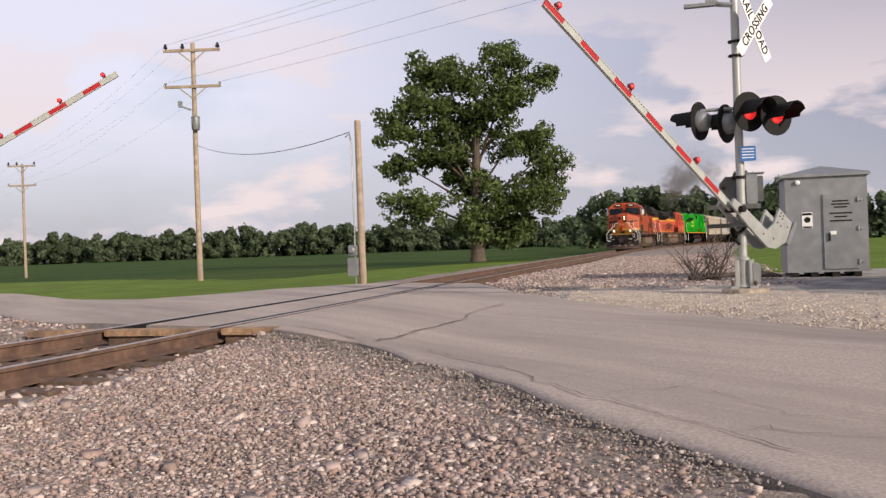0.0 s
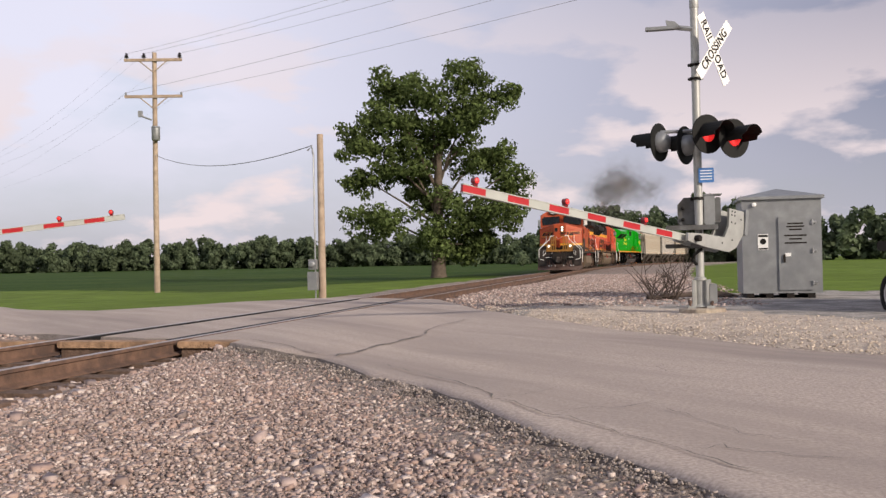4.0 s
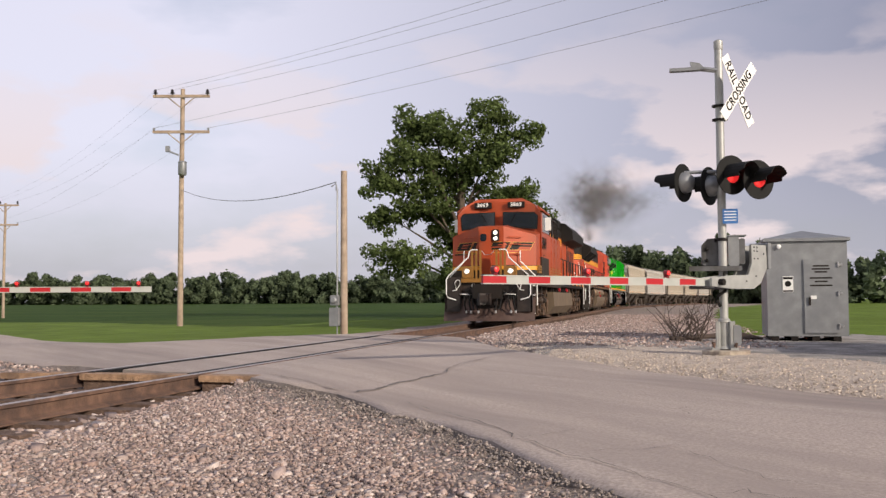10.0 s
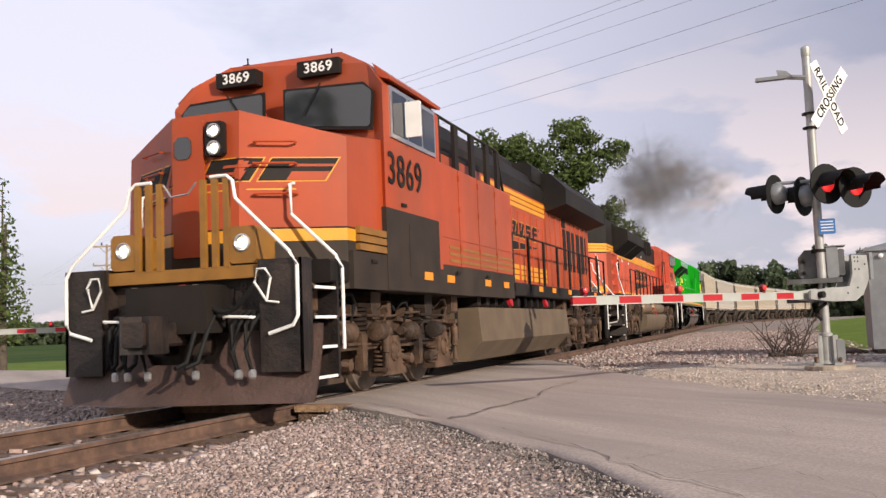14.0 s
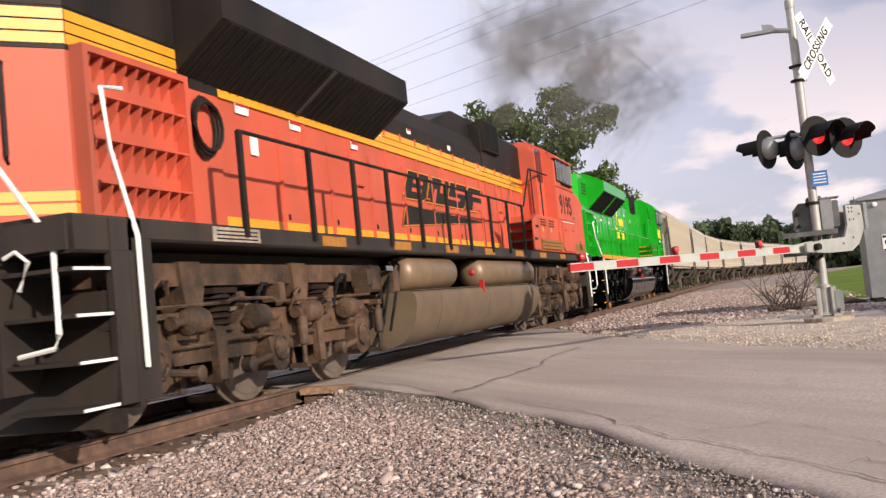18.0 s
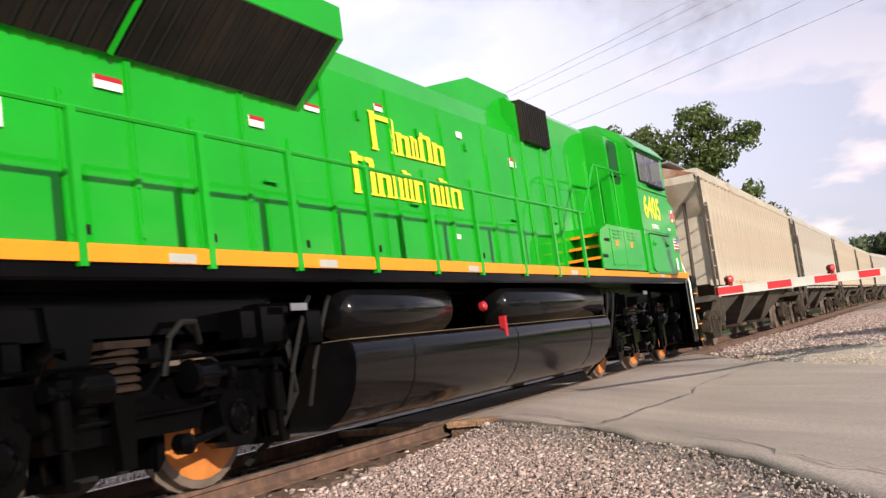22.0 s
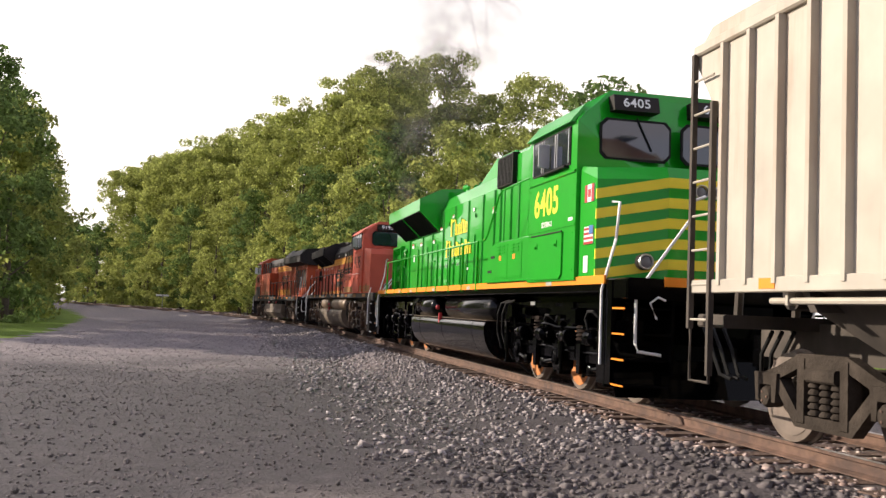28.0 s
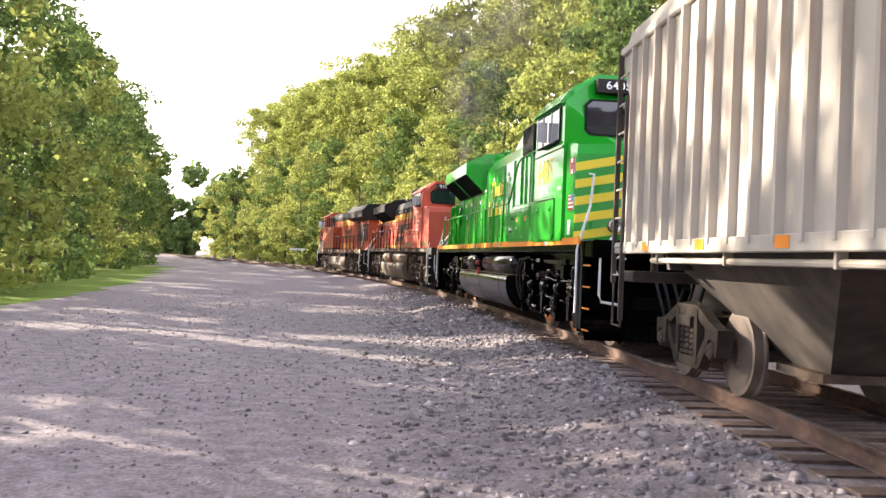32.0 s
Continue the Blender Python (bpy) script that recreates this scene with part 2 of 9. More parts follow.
DEEP_RED = material("dark_red_plastic", (0.16, 0.008, 0.012), 0.35, vary=0.1)
RED_GLOW = material("red_lens_lit", (0.9, 0.03, 0.03), 0.3, vary=0.0, emit=0.75)
HEAD_GLOW = material("headlight_lit", (1.0, 0.86, 0.62), 0.3, vary=0.0, emit=5.0)
REFLECT_WHITE = material("reflective_white", (0.38, 0.395, 0.37), 0.4, vary=0.08)
WHEEL_RUST = material("rust_wheel_face", (0.50, 0.17, 0.035), 0.65, vary=0.2, scale=6)
WHEEL_GREY = material("worn_wheel_steel", (0.17, 0.135, 0.11), 0.55, metal=0.3, vary=0.3)
RAIL_TOP = material("polished_rail_head", (0.34, 0.29, 0.26), 0.35, metal=0.7, vary=0.15)
RAIL_SIDE = material("rusty_rail", (0.135, 0.078, 0.054), 0.85, vary=0.35, scale=8, second=(0.075, 0.046, 0.036), mscale=3, bump=0.2)
TIE = material("weathered_tie", (0.12, 0.078, 0.058), 0.9, vary=0.4, scale=12, bump=0.4)
PLANK = material("crossing_timber", (0.34, 0.215, 0.13), 0.9, vary=0.4, scale=10, second=(0.17, 0.11, 0.075), bump=0.5)
ASPHALT = material("old_asphalt", (0.40, 0.335, 0.293), 0.9, vary=0.26, scale=45, second=(0.275, 0.228, 0.203), mixpos=(0.42, 0.66), mscale=0.9, lay=-44, bump=0.3, bscale=130)
CRACK = material("crack_fill", (0.12, 0.105, 0.097), 0.95, vary=0.4, scale=30, second=(0.27, 0.235, 0.215), mixpos=(0.45, 0.6), mscale=5)
# asphalt darkened to paint the shadow line at the slab's edge
ASPHALT_SHADE = material("asphalt_edge_shade", (0.17, 0.145, 0.13), 0.95, vary=0.35, scale=40, second=(0.26, 0.222, 0.2), bump=0.5, bscale=90)
GRAVEL = material("gravel_bed", (0.30, 0.242, 0.208), 0.95, vary=0.45, scale=28, second=(0.18, 0.15, 0.135), mixpos=(0.4, 0.7), mscale=18, bump=0.8, bscale=55)
STONES = material("ballast_stone", (0.378, 0.292, 0.262), 0.9, vary=0.22, scale=30, second=(0.19, 0.15, 0.14), mixpos=(0.45, 0.7), mscale=7, random_tint=0.3,
                  kinds=((0.37, 0.265, 0.225), (0.21, 0.17, 0.16), (0.48, 0.385, 0.34), (0.32, 0.235, 0.21), (0.17, 0.13, 0.12), (0.41, 0.315, 0.285), (0.30, 0.195, 0.155), (0.56, 0.49, 0.45), (0.34, 0.275, 0.255)))
FINE_STONES = material("fine_dark_chippings", (0.30, 0.255, 0.23), 0.9, vary=0.25, scale=30, second=(0.16, 0.14, 0.13), mscale=7, random_tint=0.45)
GREY_STONES = material("grey_ballast_stone", (0.105, 0.09, 0.092), 0.9, vary=0.25, scale=30, second=(0.13, 0.115, 0.11), mscale=7, random_tint=0.5)
MID_STONES = material("light_ballast_stone", (0.31, 0.275, 0.27), 0.9, vary=0.25, scale=30, second=(0.13, 0.115, 0.115), mscale=7, random_tint=0.5)
PALE_STONES = material("pale_limestone_chips", (0.50, 0.425, 0.355), 0.9, vary=0.2, scale=30, random_tint=0.35)
YARD = material("grey_yard_gravel", (0.36, 0.335, 0.31), 0.95, vary=0.4, scale=24, second=(0.15, 0.14, 0.135), mixpos=(0.42, 0.66), mscale=1.5, bump=0.6, bscale=60)
APRON = material("limestone_apron", (0.50, 0.425, 0.355), 0.95, vary=0.3, scale=26, second=(0.33, 0.28, 0.24), mixpos=(0.45, 0.7), mscale=2.2, bump=0.5, bscale=70)
PALE_LANE_STONES = material("pale_lane_stone", (0.22, 0.19, 0.188), 0.9, vary=0.25, scale=30, second=(0.2, 0.17, 0.165), mscale=7, random_tint=0.5)


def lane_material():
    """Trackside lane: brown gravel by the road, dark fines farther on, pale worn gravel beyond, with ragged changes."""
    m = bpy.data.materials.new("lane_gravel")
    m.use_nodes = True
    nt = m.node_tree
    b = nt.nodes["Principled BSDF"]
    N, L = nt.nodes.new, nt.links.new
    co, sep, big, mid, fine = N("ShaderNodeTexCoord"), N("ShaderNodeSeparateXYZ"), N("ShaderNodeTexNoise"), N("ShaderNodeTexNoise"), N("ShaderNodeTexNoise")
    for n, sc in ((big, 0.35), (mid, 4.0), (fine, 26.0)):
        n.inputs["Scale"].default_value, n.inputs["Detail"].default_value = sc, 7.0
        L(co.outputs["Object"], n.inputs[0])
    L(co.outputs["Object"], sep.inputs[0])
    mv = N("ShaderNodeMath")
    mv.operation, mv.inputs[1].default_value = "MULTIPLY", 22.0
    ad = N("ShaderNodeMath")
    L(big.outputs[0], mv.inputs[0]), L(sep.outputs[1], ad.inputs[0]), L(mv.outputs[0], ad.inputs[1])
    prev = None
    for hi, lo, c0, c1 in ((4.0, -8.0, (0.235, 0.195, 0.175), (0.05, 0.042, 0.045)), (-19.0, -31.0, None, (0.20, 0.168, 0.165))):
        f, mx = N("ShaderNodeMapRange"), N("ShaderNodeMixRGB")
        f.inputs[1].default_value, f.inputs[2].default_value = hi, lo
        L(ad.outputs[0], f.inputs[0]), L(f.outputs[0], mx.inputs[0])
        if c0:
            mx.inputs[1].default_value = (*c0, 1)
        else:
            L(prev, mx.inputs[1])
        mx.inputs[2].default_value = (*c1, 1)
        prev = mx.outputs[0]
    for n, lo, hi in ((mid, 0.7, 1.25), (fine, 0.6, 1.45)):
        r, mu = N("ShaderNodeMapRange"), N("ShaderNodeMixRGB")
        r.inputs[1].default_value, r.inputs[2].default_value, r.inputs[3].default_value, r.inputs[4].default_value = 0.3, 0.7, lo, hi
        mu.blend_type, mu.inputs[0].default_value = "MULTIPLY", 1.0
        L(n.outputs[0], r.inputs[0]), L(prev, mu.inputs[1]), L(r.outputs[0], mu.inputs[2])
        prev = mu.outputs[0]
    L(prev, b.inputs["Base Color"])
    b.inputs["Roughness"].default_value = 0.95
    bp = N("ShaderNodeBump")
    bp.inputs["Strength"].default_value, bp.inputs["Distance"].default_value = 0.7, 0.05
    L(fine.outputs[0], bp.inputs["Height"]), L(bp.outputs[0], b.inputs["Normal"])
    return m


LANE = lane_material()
GRASS = material("mown_grass", (0.125, 0.185, 0.03), 0.9, spec=0.1, vary=0.3, scale=0.7, second=(0.10, 0.145, 0.022), mixpos=(0.4, 0.7), mscale=0.12, bump=0.6, bscale=30)
CROP = material("soybean_crop", (0.034, 0.066, 0.014), 0.9, spec=0.05, vary=0.35, scale=1.5, second=(0.06, 0.09, 0.02), mscale=0.06, bump=0.8, bscale=8)
LEAF = material("oak_leaf", (0.092, 0.125, 0.042), 0.9, spec=0.15, vary=0.3, scale=0.5, random_tint=0.45, translucent=0.3)
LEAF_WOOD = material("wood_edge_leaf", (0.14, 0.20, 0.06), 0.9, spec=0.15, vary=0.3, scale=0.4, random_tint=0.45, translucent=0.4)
# green paled so that sunlight and haze on the wood sit in the leaf colour
LEAF_SUNLIT = material("sunlit_pale_leaf", (0.32, 0.35, 0.10), 0.9, spec=0.15, vary=0.3, scale=0.4, random_tint=0.4, translucent=0.55)
LEAF_DARK = material("far_wood_leaf", (0.10, 0.13, 0.075), 0.9, spec=0.1, vary=0.35, scale=0.08, random_tint=0.35, translucent=0.35)
BARK = material("grey_bark", (0.085, 0.066, 0.05), 0.95, vary=0.35, scale=5, bump=0.6, bscale=12)
POLE_WOOD = material("weathered_pole_wood", (0.36, 0.28, 0.21), 0.85, vary=0.25, scale=5, second=(0.22, 0.16, 0.12), mixpos=(0.45, 0.75), mscale=2, streak=True)
INSULATOR = material("dark_porcelain", (0.03, 0.025, 0.028), 0.3)
WIRE = material("weathered_wire", (0.30, 0.30, 0.33), 0.6)
HOPPER = material("cream_hopper_paint", (0.43, 0.39, 0.325), 0.65, vary=0.14, scale=1.5, second=(0.28, 0.17, 0.10), mixpos=(0.54, 0.80), mscale=1.3, streak=True)
# dirty paint, darkened further to put the shadow under the car into the colour
HOPPER_DIRT_SHADE = material("dirty_shaded_hopper_underside", (0.072, 0.058, 0.046), 0.85, vary=0.35, scale=3, second=(0.034, 0.027, 0.022), mixpos=(0.45, 0.75), mscale=1.5, streak=True)
BOGIE = material("dusty_cast_steel", (0.048, 0.038, 0.030), 0.85, spec=0.15, vary=0.35, scale=5, second=(0.026, 0.02, 0.015), mixpos=(0.45, 0.75), mscale=3, bump=0.3, bscale=25)
HOPPER_GREY = material("grey_hopper_paint", (0.42, 0.40, 0.37), 0.65, vary=0.12, scale=1.5, second=(0.26, 0.19, 0.14), mixpos=(0.55, 0.82), mscale=1.2, streak=True)
RUST = material("rusty_roof", (0.23, 0.105, 0.06), 0.85, vary=0.35, scale=4, second=(0.40, 0.31, 0.24))
BLUE = material("blue_sign", (0.05, 0.16, 0.42), 0.4, vary=0.05)
SEDAN = material("grey_car_paint", (0.10, 0.10, 0.10), 0.3, metal=0.6, vary=0.03, coat=0.6)
TWIG = material("dead_twig", (0.075, 0.055, 0.045), 0.9, vary=0.3)


# ---- mesh helpers ----
class Shape:
    """Vertices and faces of one part."""

    def __init__(self):
        self.v, self.f, self.m = [], [], []
        self.cur = 0

    def add(self, vs, fs):
        o = len(self.v)
        self.v += [tuple(p) for p in vs]
        self.f += [tuple(i + o for i in q) for q in fs]
        self.m += [self.cur] * len(fs)
        return self

    def box(self, x0, x1, y0, y1, z0, z1, c=0.0):
        """A box; c chamfers its upright and level edges along y."""
        if c:
            return self.prism([(x0 + c, z0), (x1 - c, z0), (x1, z0 + c), (x1, z1 - c), (x1 - c, z1), (x0 + c, z1), (x0, z1 - c), (x0, z0 + c)], y0, y1)
        p = [(x, y, z) for x in (x0, x1) for y in (y0, y1) for z in (z0, z1)]
        return self.add(p, [(0, 1, 3, 2), (4, 6, 7, 5), (0, 4, 5, 1), (2, 3, 7, 6), (0, 2, 6, 4), (1, 5, 7, 3)])

    def prism(self, prof, a, b, axis="y"):
        """A profile of (first, second) drawn along an axis: y takes (x, z), x takes (y, z), z takes (x, y)."""
        n = len(prof)
        put = {"y": lambda p, q: (p[0], q, p[1]), "x": lambda p, q: (q, p[0], p[1]), "z": lambda p, q: (p[0], p[1], q)}[axis]
        vs = [put(p, a) for p in prof] + [put(p, b) for p in prof]
        fs = [tuple(range(n)), tuple(range(2 * n - 1, n - 1, -1))] + [(i, i + n, (i + 1) % n + n, (i + 1) % n) for i in range(n)]
        return self.add(vs, fs)

    def tube(self, pts, r, n=6, r2=None):
        """A round bar through the points."""
        pts = [Vector(p) for p in pts]
        rings = []
        for i, p in enumerate(pts):
            d = (pts[min(i + 1, len(pts) - 1)] - pts[max(i - 1, 0)]).normalized()
            s = d.orthogonal().normalized() if abs(d.z) > 0.99 else d.cross(Vector((0, 0, 1))).normalized()
            u = s.cross(d)
            rr = r if r2 is None else r + (r2 - r) * i / (len(pts) - 1)
            rings.append([p + (s * math.cos(k * math.tau / n) + u * math.sin(k * math.tau / n)) * rr for k in range(n)])
        vs = [q for ring in rings for q in ring]
        fs = [tuple(range(n)), tuple(range(len(vs) - 1, len(vs) - n - 1, -1))]
        for i in range(len(pts) - 1):
            fs += [(i * n + k, (i + 1) * n + k, (i + 1) * n + (k + 1) % n, i * n + (k + 1) % n) for k in range(n)]
        return self.add(vs, fs)

    def lathe(self, axis_p, axis_d, prof, n=16):
        """A profile of (radius, distance along the axis) turned round an axis."""
        d = Vector(axis_d).normalized()
        s = d.orthogonal().normalized()
        u = d.cross(s)
        vs, fs = [], []
        for r, a in prof:
            vs += [Vector(axis_p) + d * a + (s * math.cos(k * math.tau / n) + u * math.sin(k * math.tau / n)) * r for k in range(n)]
        for i in range(len(prof) - 1):
            fs += [(i * n + k, i * n + (k + 1) % n, (i + 1) * n + (k + 1) % n, (i + 1) * n + k) for k in range(n)]
        fs += [tuple(range(n - 1, -1, -1)), tuple(range(len(vs) - n, len(vs)))]
        return self.add(vs, fs)

    def mesh(self, name, *mats):
        me = bpy.data.meshes.new(name)
        me.from_pydata(self.v, [], self.f)
        for m in mats:
            me.materials.append(m)
        if len(mats) > 1:
            me.polygons.foreach_set("material_index", self.m)
        bm = bmesh.new()
        bm.from_mesh(me)
        bmesh.ops.recalc_face_normals(bm, faces=bm.faces)
        bm.to_mesh(me)
        bm.free()
        return me


def part(name, shape, mat, parent, label="", smooth=False):
    me = shape.mesh(name, *(mat if isinstance(mat, tuple) else (mat,)))
    if smooth:
        me.shade_smooth()
        me.set_sharp_from_angle(angle=radians(40))
    ob = new(name, me)
    ob.parent = parent
    if label:
        ob["label"] = label
    return ob


def twin(ob, parent, m=None):
    """Another part on the same mesh."""
    o = new(ob.name.split(".")[0], ob.data)
    o.parent = parent
    if m is not None:
        o.matrix_basis = m
    if "label" in ob:
        o["label"] = ob["label"]
    return o


def lettering(words, size, mat, parent, m, name="lettering", bold=0.012, squeeze=1.0):
    """Raised letters of the built-in font, turned into a mesh."""
    cu = bpy.data.curves.new("text", "FONT")
    cu.body, cu.size, cu.extrude, cu.offset = words, size, 0.003, bold * size
    cu.space_character = 1.08
    cu.align_x, cu.align_y = "CENTER", "CENTER"
    tmp = new("tmp_text", cu)
    dg = bpy.context.evaluated_depsgraph_get()
    me = bpy.data.meshes.new_from_object(tmp.evaluated_get(dg))
    bpy.data.objects.remove(tmp)
    me.materials.clear()
    me.materials.append(mat)
    me.transform(Matrix.Diagonal((squeeze, 1, 1, 1)))
    ob = new(name, me)
    ob.parent = parent
    ob.matrix_basis = m
    return ob


def on_side(x, y, z, flip=False):
    """Pose of lettering that reads from +x (or, flipped, from -x)."""
    return pose(x, y, z, 90, 0, -90 if flip else 90)


def plain(name, verts, faces, mats, midx=None, smooth=False):
    """A large mesh from arrays."""
    me = bpy.data.meshes.new(name)
    verts, faces = np.asarray(verts, np.float32), np.asarray(faces, np.int32)
    k = faces.shape[1]
    me.vertices.add(len(verts))
    me.vertices.foreach_set("co", verts.ravel())
    me.loops.add(faces.size)
    me.loops.foreach_set("vertex_index", faces.ravel())
    me.polygons.add(len(faces))
    me.polygons.foreach_set("loop_start", np.arange(0, faces.size, k, dtype=np.int32))
    for m in mats:
        me.materials.append(m)
    if midx is not None:
        me.polygons.foreach_set("material_index", np.asarray(midx, np.int32))
    if smooth:
        me.polygons.foreach_set("use_smooth", np.ones(len(faces), bool))
    me.update(calc_edges=True)
    me.validate()
    return me


# ---- the line of the track ----
TX = -6.0
BEND0, BEND_R, BEND_A = 82.0, 300.0, radians(8.5)
SOUTH0, SOUTH_R, SOUTH_A = -45.0, 300.0, 0.4


def track_at(s):
    """Place and heading (angle from +y towards +x) of the track's centre at s metres along it."""
    if s < SOUTH0:
        d = min(SOUTH0 - s, SOUTH_R * SOUTH_A)
        a = d / SOUTH_R
        x, y = TX + SOUTH_R * (1 - math.cos(a)), SOUTH0 - SOUTH_R * math.sin(a)
        rest = SOUTH0 - s - d
        return x + rest * math.sin(a), y - rest * math.cos(a), -a
    if s <= BEND0:
        return TX, s, 0.0
    d = min(s - BEND0, BEND_R * BEND_A)
    a = d / BEND_R
    x, y = TX + BEND_R * (1 - math.cos(a)), BEND0 + BEND_R * math.sin(a)
    rest = s - BEND0 - d
    return x + rest * math.sin(a), y + rest * math.cos(a), a


def centre_x(y):
    if y <= BEND0 and y >= SOUTH0:
        return TX
    if y < SOUTH0:
        d = SOUTH0 - y
        if d < SOUTH_R * math.sin(SOUTH_A):
            return TX + SOUTH_R - math.sqrt(SOUTH_R ** 2 - d * d)
        return TX + SOUTH_R * (1 - math.cos(SOUTH_A)) + (d - SOUTH_R * math.sin(SOUTH_A)) * math.tan(SOUTH_A)
    d = y - BEND0
    if d < BEND_R * math.sin(BEND_A):
        return TX + BEND_R - math.sqrt(BEND_R ** 2 - d * d)
    return TX + BEND_R * (1 - math.cos(BEND_A)) + (d - BEND_R * math.sin(BEND_A)) * math.tan(BEND_A)

# ---- ground ----
def smooth_step(a, b, x):
    t = min(1.0, max(0.0, (x - a) / (b - a)))
    return t * t * (3 - 2 * t)


NEAR_EDGE = [(-120.0, 48.5), (-30.0, 21.5), (-19.0, 18.2), (-12.5, 14.6), (-8.6, 11.2), (-4.7, 9.75), (-3.05, 8.6), (-2.0, 7.55), (-0.95, 6.0), (-0.5, 5.3), (-0.05, 4.75), (0.4, 4.0), (1.6, 2.4), (4.0, -0.6), (12.0, -10.0), (70.0, -78.0)]
FAR_EDGE = [(-120.0, 55.5), (-30.0, 28.4), (-19.6, 24.1), (-14.6, 19.7), (-11.6, 18.0), (-9.8, 20.4), (-7.6, 22.6), (-4.6, 20.6), (-4.06, 19.2), (-2.75, 16.0), (-1.56, 13.97), (-0.66, 12.57), (0.7, 10.5), (2.0, 9.2), (6.0, 5.2), (18.0, -8.0), (76.0, -72.0)]


def along(edge, x):
    for (xa, ya), (xb, yb) in zip(edge, edge[1:]):
        if xa <= x <= xb:
            return ya + (yb - ya) * (x - xa) / (xb - xa)
    return edge[0][1] if x < edge[0][0] else edge[-1][1]


def road_z(x, y):
    d = abs(x - TX)
    z = -0.015 - 0.10 * smooth_step(1.2, 9, d)
    if x > TX + 1.2:
        z -= 0.09 * smooth_step(0, 5, along(FAR_EDGE, x) - y) * smooth_step(1.5, 4, d)
    return z


def ground_z(x, y):
    d = abs(x - centre_x(y))
    # wide flat: lower towards the camera's side of the road, level beyond it
    north = smooth_step(-3.0, 1.0, y - along(FAR_EDGE, x)) if -120 < x < 70 else (1.0 if y > 20 else 0.0)
    if x > TX:
        flat = -0.48 + 0.44 * north
        if y > 26:
            flat -= 0.12 * smooth_step(26, 45, y)
    else:
        flat = -0.42 + 0.2 * north * smooth_step(-22, -10, x)
        flat -= 0.15 * smooth_step(30, 120, math.hypot(x, y))
    bed = -0.20 - 0.32 * smooth_step(1.45, 3.3, d)
    z = flat + (max(bed, flat) - flat) * (1 - smooth_step(2.6, 3.6, d)) if d < 3.6 else flat
    if d < 1.5:
        z = -0.20
    return z


def near_lift(x, y):
    """Gravel banked up against the road's edge on the camera's side."""
    if not -120 < x < 70:
        return 0.0
    e = along(NEAR_EDGE, x) - y
    if e < -0.2:
        return 0.0
    want = road_z(x, along(NEAR_EDGE, x)) - 0.036 - 0.045 * smooth_step(0.1, 0.9, e) - 0.19 * smooth_step(0.4, 5.5, e)
    return max(0.0, want - ground_z(x, y)) * (1 - smooth_step(5.0, 11.0, e)) if x > TX + 1.3 else max(0.0, want - ground_z(x, y)) * (1 - smooth_step(1.0, 8.0, e)) * (1 if x < TX - 1.6 else 0)


def ripple(x, y):
    return 0.018 * noise.noise(Vector((x * 1.3, y * 1.3, 0))) + 0.03 * noise.noise(Vector((x * 0.3, y * 0.3, 5)))


